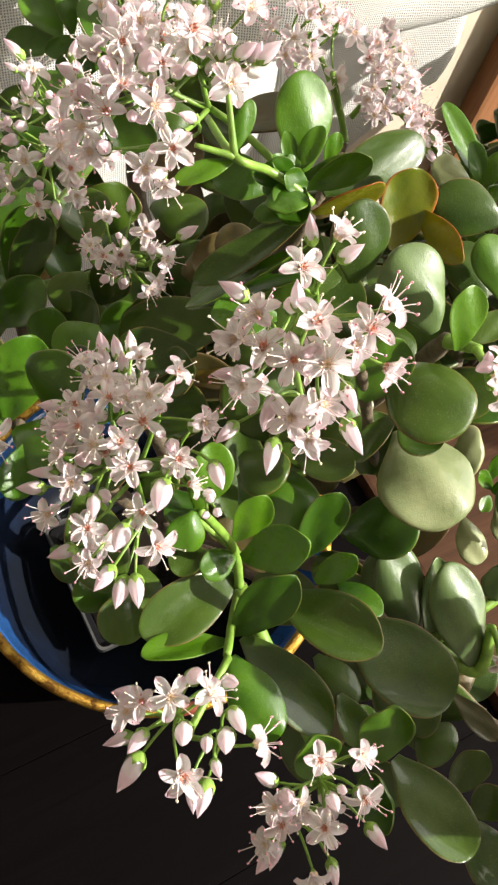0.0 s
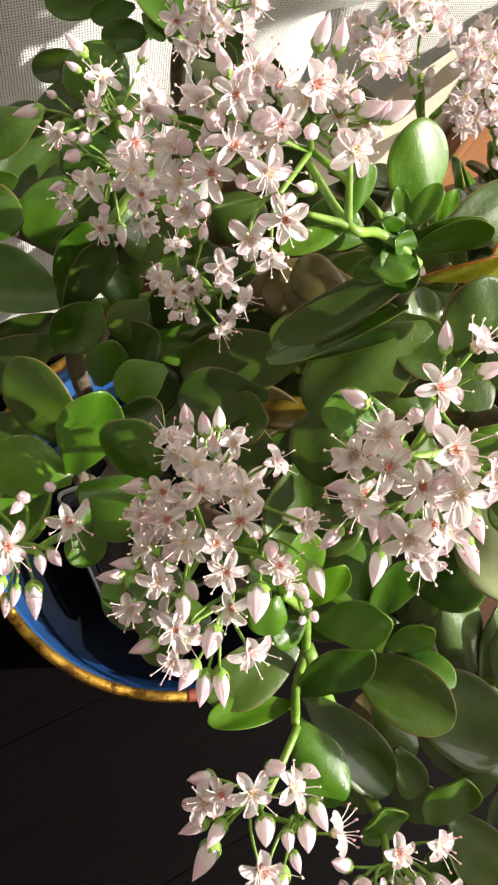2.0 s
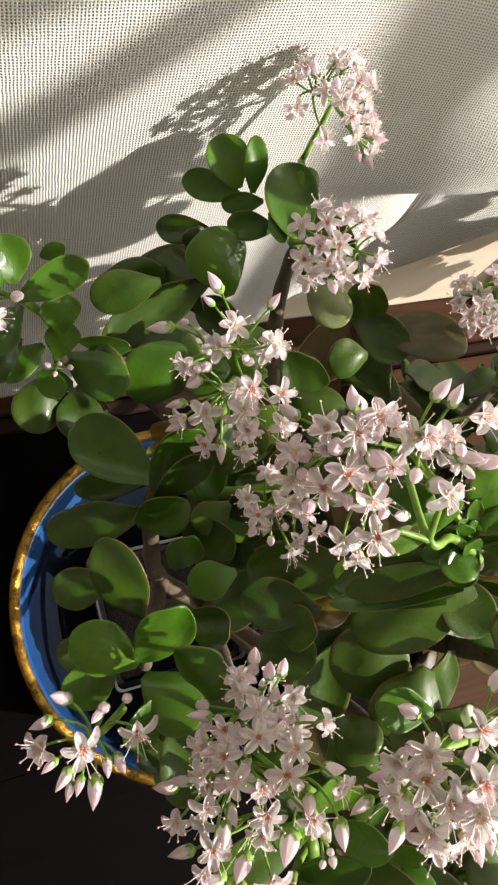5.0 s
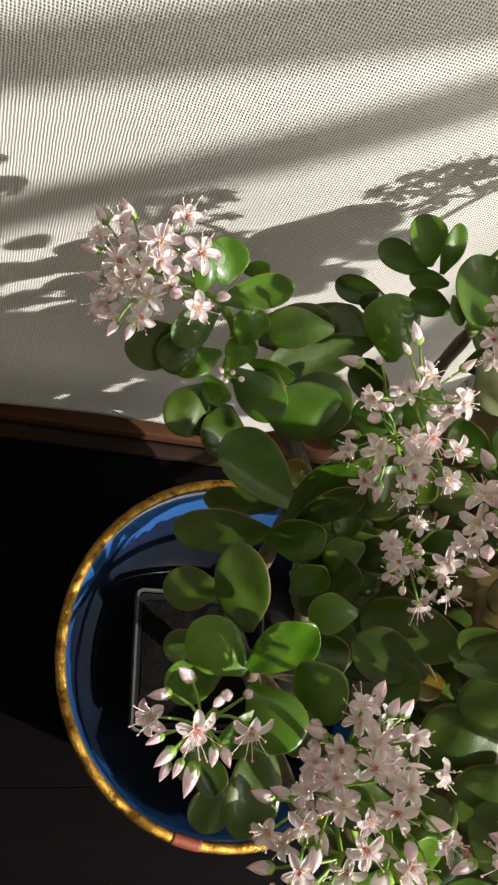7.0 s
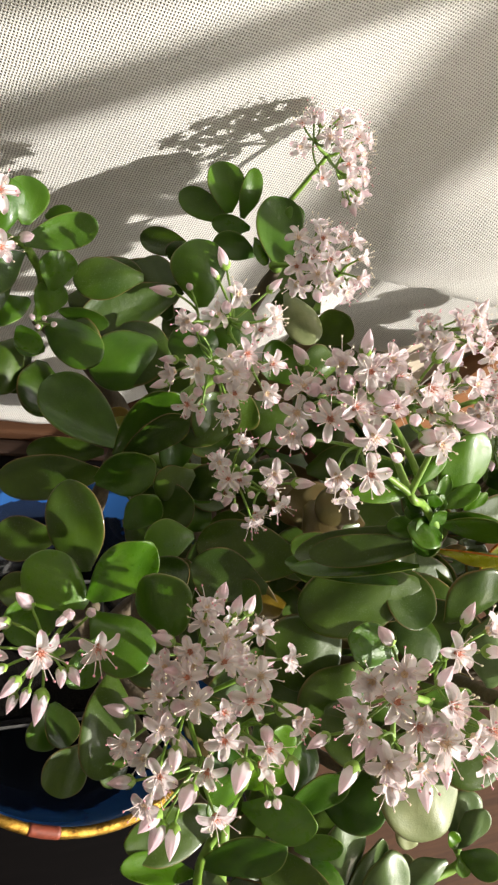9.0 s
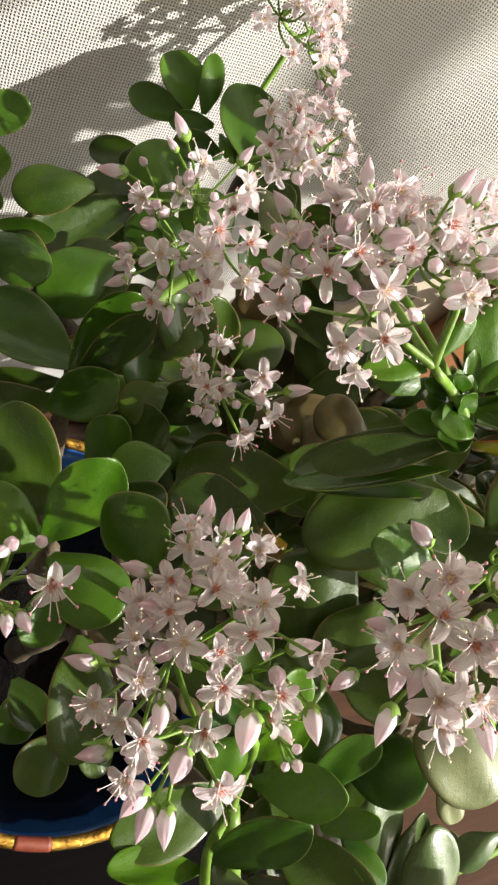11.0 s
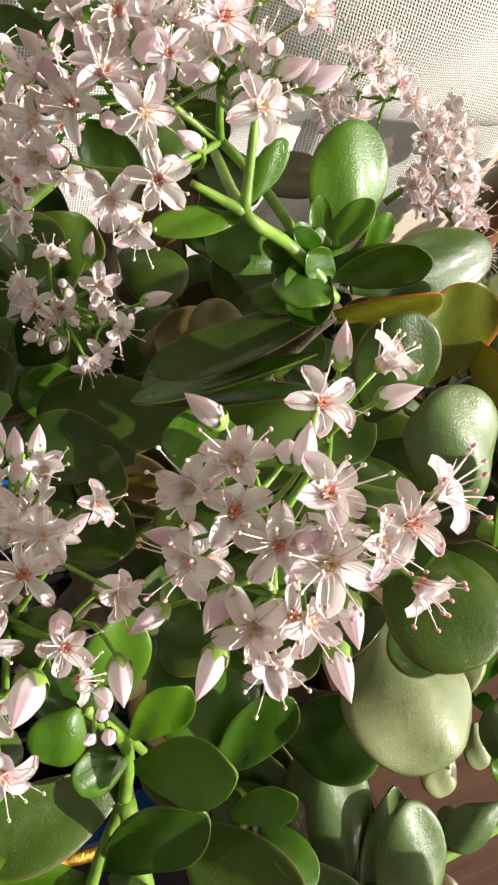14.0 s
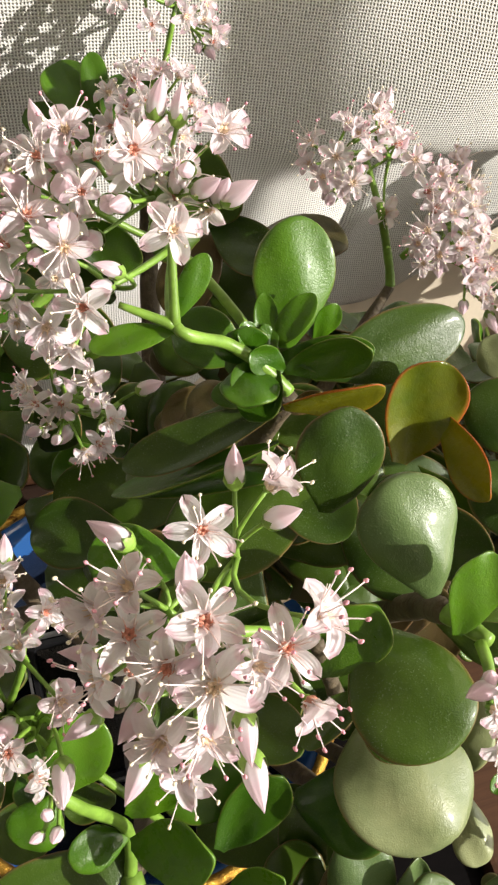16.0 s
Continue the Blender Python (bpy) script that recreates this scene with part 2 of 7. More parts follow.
PLASTIC_EDGE = plain("grey_rim_plastic", (0.055, 0.054, 0.052), 0.5, 0.3, 120)
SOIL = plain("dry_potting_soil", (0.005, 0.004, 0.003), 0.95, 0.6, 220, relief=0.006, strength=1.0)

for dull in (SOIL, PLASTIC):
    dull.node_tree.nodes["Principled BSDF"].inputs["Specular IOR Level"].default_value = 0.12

# ---- builders ----


def mesh_of(name, bm, *mats, smooth=True):
    bmesh.ops.recalc_face_normals(bm, faces=bm.faces[:])
    me = bpy.data.meshes.new(name)
    bm.to_mesh(me)
    bm.free()
    for m in mats:
        me.materials.append(m)
    if smooth:
        me.polygons.foreach_set("use_smooth", [True] * len(me.polygons))
    return me


def part(name, bm, mats, parent=None, label="", smooth=True):
    """Links a bmesh as one mesh object, under a thing or a part."""
    mats = mats if isinstance(mats, (tuple, list)) else (mats,)
    ob = new(name, bm if isinstance(bm, bpy.types.Mesh) else mesh_of(name, bm, *mats, smooth=smooth))
    if parent:
        ob.parent = parent
    return tagged(ob, label)


def box(bm, x0, x1, y0, y1, z0, z1, bevel=0.0):
    made = bmesh.ops.create_cube(bm, size=1.0)["verts"]
    bmesh.ops.scale(bm, vec=(x1 - x0, y1 - y0, z1 - z0), verts=made)
    bmesh.ops.translate(bm, vec=((x0 + x1) / 2, (y0 + y1) / 2, (z0 + z1) / 2), verts=made)
    if bevel:
        edges = list({e for v in made for e in v.link_edges})
        bmesh.ops.bevel(bm, geom=edges, offset=bevel, segments=2, affect="EDGES", profile=0.7)


def tube(bm, pts, r0, r1, sides=8, mat=0, knobby=0.0):
    """A tapering round stem along points, its ends closed."""
    pts = [Vector(p) for p in pts]
    rings, side = [], None
    for k, p in enumerate(pts):
        d = (pts[min(k + 1, len(pts) - 1)] - pts[max(k - 1, 0)]).normalized()
        if side is None:
            side = d.orthogonal().normalized()
        side = (side - d * side.dot(d)).normalized()
        other = d.cross(side)
        r = r0 + (r1 - r0) * k / (len(pts) - 1)
        r *= 1 + knobby * math.sin(k * 2.1)
        rings.append([bm.verts.new(p + (side * math.cos(a) + other * math.sin(a)) * r) for a in (2 * math.pi * i / sides for i in range(sides))])
    for a, b in zip(rings, rings[1:]):
        for i in range(sides):
            bm.faces.new((a[i], a[(i + 1) % sides], b[(i + 1) % sides], b[i])).material_index = mat
    bm.faces.new(rings[0][::-1]).material_index = mat
    bm.faces.new(rings[-1]).material_index = mat


def curve(a, b, sag, steps=6):
    """Points from a to b, pushed aside by the vector sag in the middle."""
    a, b, sag = Vector(a), Vector(b), Vector(sag)
    return [a.lerp(b, k / steps) + sag * (4 * (k / steps) * (1 - k / steps)) for k in range(steps + 1)]


def lathe(bm, profile, sides, mats, centre=(0, 0)):
    """Turns (radius, z) points round the upright axis; mats gives each band its material slot."""
    rings = [[bm.verts.new((centre[0] + r * math.cos(a), centre[1] + r * math.sin(a), z)) for a in (2 * math.pi * i / sides for i in range(sides))] for r, z in profile]
    for k, (a, b) in enumerate(zip(rings, rings[1:])):
        for i in range(sides):
            bm.faces.new((a[i], a[(i + 1) % sides], b[(i + 1) % sides], b[i])).material_index = mats[k]
    return rings


# ---- the room ----
X0, X1, Y0, Y1, Z0, Z1 = -1.7, 1.2, -1.6, 0.416, -0.75, 1.85


def slab(name, label, category, mat, *boxes):
    bm = bmesh.new()
    for b in boxes:
        box(bm, *b)
    tagged(part(name, bm, mat, smooth=False), label, category, kind="structure")


slab("floor", "oak floor boards under the table", "floor", FLOOR_WOOD, (X0, X1, Y0, Y1, Z0 - 0.05, Z0))
slab("ceiling", "plain white painted ceiling", "ceiling", WHITE_WALL, (X0, X1, Y0, Y1, Z1, Z1 + 0.05))
slab("wall_north", "beige plaster wall behind the hanging cloth", "wall", PLASTER, (X0, X1, Y1, Y1 + 0.12, Z0, Z1))
slab("wall_south", "plain white painted wall", "wall", WHITE_WALL, (X0, X1, Y0 - 0.12, Y0, Z0, Z1))
slab("wall_west", "plain white painted wall", "wall", WHITE_WALL, (X0 - 0.12, X0, Y0, Y1, Z0, Z1))
WY0, WY1, WZ0, WZ1 = -1.25, 0.36, 0.10, 1.75
slab("wall_east", "white wall with a wide window opening", "wall", WHITE_WALL,
     (X1, X1 + 0.12, Y0, WY0, Z0, Z1), (X1, X1 + 0.12, WY1, Y1, Z0, Z1),
     (X1, X1 + 0.12, WY0, WY1, Z0, WZ0), (X1, X1 + 0.12, WY0, WY1, WZ1, Z1))

# the window that the sun comes through
window = tagged(new("window_1"), "white window with a narrow mullion and added shadow bars", "window", kind="structure")
bm = bmesh.new()
for y0, y1, z0, z1 in ((WY0, WY0 + 0.04, WZ0, WZ1), (WY1 - 0.04, WY1, WZ0, WZ1), (WY0 + 0.04, WY1 - 0.04, WZ0, WZ0 + 0.04), (WY0 + 0.04, WY1 - 0.04, WZ1 - 0.04, WZ1)):
    box(bm, X1 + 0.02, X1 + 0.08, y0, y1, z0, z1, 0.004)
part("window_frame", bm, WHITE_GLOSS, window, smooth=False)
# unseen mullion and slanted bars, added to cast shadow bands on the cloth
bm = bmesh.new()
box(bm, X1 + 0.02, X1 + 0.036, -0.3740, -0.3460, WZ0 + 0.04, WZ1 - 0.04, 0.004)
part("mullion", bm, WHITE_GLOSS, window, smooth=False)
for ya, za, yb, zb, h in ((-0.5954, 1.300, -0.3760, 1.3516, 0.022), (-0.5954, 1.432, -0.3760, 1.3737, 0.034)):
    bm = bmesh.new()
    box(bm, X1 + 0.025, X1 + 0.045, ya, yb, -h / 2, h / 2, 0.002)
    for v in bm.verts:
        v.co.z += za + (zb - za) * (v.co.y - ya) / (yb - ya)
    part("shadow_bar", bm, WHITE_GLOSS, window, smooth=False)

# black table top, brown boards and the moulding under the cloth
table = tagged(new("table"), "black-stained wooden table the bowl stands on", "table")
bm = bmesh.new()
box(bm, -0.75, 0.36, -0.55, 0.352, -0.03, -0.0125, 0.002)
part("tabletop", bm, BLACK_TOP, table, smooth=False)
PLANK = 0.902 / 7
for k in range(7):
    bm = bmesh.new()
    box(bm, -0.75, 0.36, -0.55 + PLANK * k, -0.5504 + PLANK * (k + 1), -0.012, 0.0, 0.0005)
    part("plank", bm, BLACK_TOP, table, smooth=False)
for x in (-0.70, 0.30):
    for y in (-0.50, 0.30):
        bm = bmesh.new()
        box(bm, x, x + 0.05, y, y + 0.05, -0.75, -0.03, 0.004)
        part("leg", bm, BLACK_TOP, table, smooth=False)
sill = tagged(new("window_sill"), "red-brown wooden sill behind the black table", "sill", kind="structure")
bm = bmesh.new()
box(bm, -1.7, 1.2, 0.353, 0.366, -0.06, 0.004, 0.003)
part("lower_moulding", bm, MOULDING_WOOD, sill, smooth=False)
bm = bmesh.new()
box(bm, -1.7, 1.2, 0.368, 0.415, -0.06, 0.012, 0.003)
part("sill_board", bm, SILL_WOOD, sill, smooth=False)
bm = bmesh.new()
box(bm, 0.362, 0.95, -0.60, 0.350, -0.03, 0.012, 0.004)
tagged(part("side_board", bm, SILL_WOOD, smooth=False), "red-brown wooden board beside the black table", "board")
bm = bmesh.new()
box(bm, 0.545, 0.62, 0.394, 0.415, 0.0125, 1.85, 0.005)
tagged(part("window_post", bm, POST_WOOD, smooth=False), "orange-brown varnished wooden post by the wall", "post", kind="structure")


def smooth_step(a, b, v):
    v = min(1.0, max(0.0, (v - a) / (b - a)))
    return v * v * (3 - 2 * v)


def blind():
    """The hanging cloth: nearly flat, billowing out towards its free end, where it turns back over a crease to a raised hem."""
    bm = bmesh.new()
    uvl = bm.loops.layers.uv.new("UVMap")
    x0, x1, z0, z1, nx, nz = -0.62, 0.47, 0.014, 0.85, 200, 140
    grid = []
    for j in range(nz + 1):
        row = []
        for i in range(nx + 1):
            u, v = i / nx, j / nz
            x = x0 + (x1 - x0) * u
            hem = z0 + 0.138 * smooth_step(0.16, 0.30, x) + 0.085 * smooth_step(0.36, 0.47, x)
            z = hem + (z1 - hem) * v
            y = 0.377 + 0.0022 * math.sin(x * 19 + z * 9) + 0.0016 * math.sin(x * 9 - z * 17 + 1.0)
            # slack folds that run down towards the free end
            free = smooth_step(0.18, 0.36, x)
            y += free * 0.0045 * math.sin((z - x * 0.9) * 52 + 0.4) * smooth_step(0.72, 0.40, z)
            # the billow, its lip, and the cloth that falls back under it
            lip = 0.318 + 0.020 * smooth_step(0.30, 0.45, x)
            y -= 0.030 * free * smooth_step(0.62, lip + 0.02, z) * smooth_step(lip - 0.035, lip + 0.012, z)
            y += 0.014 * smooth_step(0.28, 0.33, x) * smooth_step(lip + 0.004, lip - 0.03, z)
            # the upright crease under the lip
            y += 0.010 * math.exp(-((x - 0.322) / 0.0045) ** 2) * smooth_step(lip + 0.015, lip - 0.01, z)
            row.append(bm.verts.new((x, min(y, 0.4105), z)))
        grid.append(row)
    for j in range(nz):
        for i in range(nx):
            f = bm.faces.new((grid[j][i], grid[j][i + 1], grid[j + 1][i + 1], grid[j + 1][i]))
            for loop in f.loops:
                loop[uvl].uv = (loop.vert.co.x - x0, loop.vert.co.z - z0)
    ob = part("curtain", bm, CLOTH)
    mod = ob.modifiers.new("thickness", "SOLIDIFY")
    mod.thickness = 0.0012
    return tagged(ob, "off-white loosely woven cloth hanging behind the plant", "curtain")


blind()

# ---- the bowl ----
POT = (0.1475, 0.1816)


def bowl():
    pot = tagged(new("flower_pot"), "round cobalt-blue glazed bowl with a gold rim", "flower pot")
    bm = bmesh.new()
    outer = [(0.0, 0.0), (0.070, 0.0), (0.074, 0.006), (0.084, 0.014), (0.104, 0.045), (0.117, 0.080), (0.1225, 0.106)]
    inner = [(0.1185, 0.1085), (0.114, 0.098), (0.108, 0.075), (0.095, 0.042), (0.070, 0.018), (0.0, 0.014)]
    lathe(bm, outer + inner, 96, [0] * (len(outer) + len(inner)), POT)
    bmesh.ops.remove_doubles(bm, verts=bm.verts[:], dist=1e-6)
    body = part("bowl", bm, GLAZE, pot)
    bm = bmesh.new()
    ring = [(0.1205 + 0.0035 * math.cos(a), 0.1100 + 0.0040 * math.sin(a)) for a in (2 * math.pi * k / 12 for k in range(13))]
    lathe(bm, ring, 160, [0] * 12, POT)
    bmesh.ops.remove_doubles(bm, verts=bm.verts[:], dist=1e-6)
    for v in bm.verts:
        d = noise.noise(v.co * 220) * 0.0004
        v.co += Vector((v.co.x - POT[0], v.co.y - POT[1], 0)).normalized() * d + Vector((0, 0, d))
    part("rim", bm, GOLD, pot, "rubbed gold-painted rim")
    bm = bmesh.new()
    a0, a1, steps = radians(CHIP_AT), radians(CHIP_AT + 9.5), 10
    prof = [(0.1205 + 0.0039 * math.cos(a), 0.1100 + 0.0044 * math.sin(a)) for a in (2 * math.pi * k / 12 for k in range(12))]
    rings = [[bm.verts.new((POT[0] + r * math.cos(a), POT[1] + r * math.sin(a), z)) for r, z in prof] for a in (a0 + (a1 - a0) * k / steps for k in range(steps + 1))]
    for p, q in zip(rings, rings[1:]):
        for i in range(12):
            bm.faces.new((p[i], p[(i + 1) % 12], q[(i + 1) % 12], q[i]))
    bm.faces.new(rings[0])
    bm.faces.new(rings[-1][::-1])
    part("rim_patch", bm, COPPER, pot, "bare red-brown patch where the gold is worn away")
    return pot


CHIP_AT = 249.0
bowl()

# ---- the square nursery pot inside ----
nursery = tagged(new("nursery_pot"), "square black plastic nursery pot inside the bowl", "plant pot")
bm = bmesh.new()
NX0, NX1, NY0, NY1, NZ = 0.091, 0.193, 0.132, 0.233, 0.052


def square_ring(bm, inset, z, grow=0.0, n=4):
    out = []
    for cx, cy, a0 in ((NX1, NY1, 0), (NX0, NY1, 90), (NX0, NY0, 180), (NX1, NY0, 270)):
        sx, sy = (1 if cx == NX1 else -1), (1 if cy == NY1 else -1)
        r = 0.005
        for k in range(n + 1):
            a = radians(a0 + 90 * k / n)
            out.append(bm.verts.new((cx - sx * (inset + r) + r * math.cos(a), cy - sy * (inset + r) + r * math.sin(a), z)))
    return out


def bridge(bm, a, b, mat=0):
    for i in range(len(a)):
        bm.faces.new((a[i], a[(i + 1) % len(a)], b[(i + 1) % len(a)], b[i])).material_index = mat


rings = [square_ring(bm, i, z) for i, z in ((0.012, 0.0145), (0.0028, NZ - 0.006), (0.0028, NZ - 0.0055), (0.006, NZ - 0.0055), (0.014, 0.018))]
for a, b in zip(rings, rings[1:]):
    bridge(bm, a, b)
bm.faces.new(rings[0][::-1])
bm.faces.new(rings[-1])
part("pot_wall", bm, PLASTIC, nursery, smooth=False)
bm = bmesh.new()
rings = [square_ring(bm, i, z) for i, z in ((0.0, NZ - 0.006), (0.0, NZ), (0.0017, NZ), (0.0017, NZ - 0.006))]
for a, b in zip(rings, rings[1:] + rings[:1]):
    bridge(bm, a, b)
part("pot_rim", bm, PLASTIC_EDGE, nursery, "thin grey rim, paler than the pot wall", smooth=False)
bm = bmesh.new()
soil = [[None] * 25 for _ in range(25)]
for i in range(25):
    for j in range(25):
        x, y = NX0 + 0.008 + (NX1 - NX0 - 0.016) * i / 24, NY0 + 0.008 + (NY1 - NY0 - 0.016) * j / 24
        soil[i][j] = bm.verts.new((x, y, 0.043 + 0.004 * noise.noise(Vector((x, y, 0)) * 90)))
for i in range(24):
    for j in range(24):
        bm.faces.new((soil[i][j], soil[i + 1][j], soil[i + 1][j + 1], soil[i][j + 1]))
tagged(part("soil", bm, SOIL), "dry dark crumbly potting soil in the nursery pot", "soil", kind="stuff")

# ---- the jade plant ----
plant = tagged(new("jade_plant"), "jade plant with thick green leaves and starry pale pink flowers", "houseplant")
plant.location = (0.142, 0.182, 0.043)
bpy.context.view_layer.update()
TO_PLANT = plant.matrix_world.inverted()


def blade_mesh(wide_at, cup, arch, twist, seed):
    """A thick obovate leaf, 1 long along y and 1 wide, 1 thick at scale 1; a short neck at the base."""
    rnd = random.Random(seed)
    bm = bmesh.new()
    uvl = bm.loops.layers.uv.new("UVMap")
    nl, nw = 22, 12
    p1, p2 = rnd.uniform(0, 6), rnd.uniform(0, 6)
    rows = []
    for k in range(nl + 1):
        s = k / nl
        y = 0.5 - 0.5 * math.cos(math.pi * s) if k else 0.0
        if y < wide_at:
            q = y / wide_at
            half = 0.10 + 0.40 * math.sin(q * math.pi / 2) ** 1.15
        else:
            q = (y - wide_at) / (1 - wide_at)
            half = 0.5 * max(0.0, 1 - q ** 2.2) ** 0.55
        half = max(half, 0.012)
        half *= 1 + 0.035 * math.sin(7 * y + p1)
        thick = 0.5 * (0.55 + 0.45 * math.sin(math.pi * min(1, y * 1.05))) * min(1.0, half / 0.16) ** 0.6
        top, bottom = [], []
        for i in range(nw + 1):
            a = math.pi * i / nw
            c, sn = -math.cos(a), math.sin(a)
            x = half * c
            lift = cup * (c * c) * half * 2 + arch * (y - 0.5) ** 2 * 4 + twist * c * half * (y - 0.3) + 0.03 * math.sin(9 * x + 6 * y + p2)
            top.append((x, y, thick * sn ** 0.8 * 0.65, lift))
            bottom.append((x, y, -thick * sn ** 0.7 * 0.75, lift))
        rows.append((top, bottom, half, y))
    # x is scaled by width, z by thickness: lift is kept apart, in units of thickness x 3.6
    def vert(t):
        return bm.verts.new((t[0], t[1], t[2] + t[3] * 3.6))
    loops = []
    for top, bottom, half, y in rows:
        ring = [(vert(t), (i / nw, y)) for i, t in enumerate(top)] + [(vert(t), (i / nw, y)) for i, t in reversed(list(enumerate(bottom))) if 0 < i < nw]
        loops.append(ring)
    def face(items):
        f = bm.faces.new([v for v, _ in items])
        for loop, (_, uv) in zip(f.loops, items):
            loop[uvl].uv = uv
    for a, b in zip(loops, loops[1:]):
        for i in range(len(a)):
            j = (i + 1) % len(a)
            face((a[i], a[j], b[j], b[i]))
    face(loops[0][::-1])
    face(loops[-1])
    return mesh_of("leaf", bm)


BLADES = [blade_mesh(w, c, a, t, k) for k, (w, c, a, t) in enumerate((
    (0.60, -0.04, -0.05, 0.04), (0.56, 0.16, 0.10, 0.10), (0.64, -0.07, -0.08, -0.05), (0.58, 0.20, 0.16, 0.05),
    (0.52, 0.08, -0.12, 0.12), (0.62, 0.14, 0.02, -0.14), (0.66, -0.09, -0.04, 0.05), (0.55, 0.22, -0.05, -0.04)))]
BLADE_OF = {}
LEAF_LOOKS = {"y": "bright glossy young green leaf", "p": "thick pale sage-green leaf", "s": "thick waxy grey-green leaf",
              "r": "yellow-green leaf with an orange-red margin", "b": "dull olive-brown leaf with inner shade in its colour", "o": "yellowed old leaf"}


def leaf(base, tip, normal, width, tone="g", shape=None):
    """One leaf from its base to its tip, its upper face towards normal."""
    base, tip = Vector(base), Vector(tip)
    y = tip - base
    length = y.length
    y.normalize()
    z = Vector(normal)
    z = (z - y * z.dot(y)).normalized()
    x = y.cross(z)
    thick = (0.36 if tone in "ps" else 0.26) * width
    k = random.randrange(len(BLADES)) if shape is None else shape
    if (k, tone) not in BLADE_OF:
        me = BLADES[k].copy()
        me.materials.append(LEAVES[tone])
        BLADE_OF[k, tone] = me
    ob = new("leaf", BLADE_OF[k, tone])
    ob.parent = plant
    m = Matrix((x * width, y * length, z * thick)).transposed().to_4x4()
    m.translation = base
    ob.matrix_basis = TO_PLANT @ m
    return tagged(ob, LEAF_LOOKS.get(tone, ""))


def stem(pts, r0, r1, wood=False, name="stem"):
    bm = bmesh.new()
    pts = [TO_PLANT @ Vector(p) for p in pts]
    fine = []
    for k in range(len(pts) - 1):
        p0, p1, p2, p3 = pts[max(k - 1, 0)], pts[k], pts[k + 1], pts[min(k + 2, len(pts) - 1)]
        for s in range(6):
            u = s / 6
            fine.append(0.5 * ((2 * p1) + (p2 - p0) * u + (2 * p0 - 5 * p1 + 4 * p2 - p3) * u * u + (3 * p1 - p0 - 3 * p2 + p3) * u ** 3))
    fine.append(pts[-1])
    tube(bm, fine, r0, r1, 10, knobby=0.10 if wood else 0.04)
    return part(name, bm, STEM_WOOD if wood else STEM_GREEN, plant)


def petal(bm, uvl, turn, length, width, rise, curl, mat=0):
    """A boat-shaped pointed petal, its base by the axis, turned round it."""
    n, w = 7, 4
    c, s = math.cos(turn), math.sin(turn)
    grid = []
    for k in range(n + 1):
        u = k / n
        half = width * (0.34 + 0.66 * math.sin(math.pi * 0.5 * min(1, u / 0.5))) * max(0.02, 1 - max(0.0, (u - 0.52) / 0.48) ** 2.6) ** 0.66
        ang = rise - curl * u
        r = 0.10 * length + sum(length / n * math.cos(rise - curl * j / n) for j in range(k))
        h = sum(length / n * math.sin(rise - curl * j / n) for j in range(k))
        row = []
        for i in range(w + 1):
            e = i / w * 2 - 1
            fold = 0.58 * width * e * e * (1 - 0.3 * u)
            x, z = r - fold * math.sin(ang), h + fold * math.cos(ang)
            y = e * half * 0.5
            row.append((bm.verts.new((x * c - y * s, x * s + y * c, z)), (i / w, u)))
        grid.append(row)
    for a, b in zip(grid, grid[1:]):
        for i in range(w):
            f = bm.faces.new((a[i][0], a[i + 1][0], b[i + 1][0], b[i][0]))
            f.material_index = mat
            for loop, (_, uv) in zip(f.loops, (a[i], a[i + 1], b[i + 1], b[i])):
                loop[uvl].uv = uv


def ball(bm, at, r, mat, stretch=(1, 1, 1), sides=7, rings=4):
    at = Vector(at)
    rows = []
    for k in range(rings + 1):
        a = math.pi * k / rings
        rows.append([bm.verts.new(at + Vector((r * stretch[0] * math.sin(a) * math.cos(b), r * stretch[1] * math.sin(a) * math.sin(b), r * stretch[2] * math.cos(a)))) for b in (2 * math.pi * i / sides for i in range(sides))])
    for a, b in zip(rows, rows[1:]):
        for i in range(sides):
            bm.faces.new((a[i], a[(i + 1) % sides], b[(i + 1) % sides], b[i])).material_index = mat
    bmesh.ops.remove_doubles(bm, verts=[v for row in (rows[0], rows[-1]) for v in row], dist=1e-7)


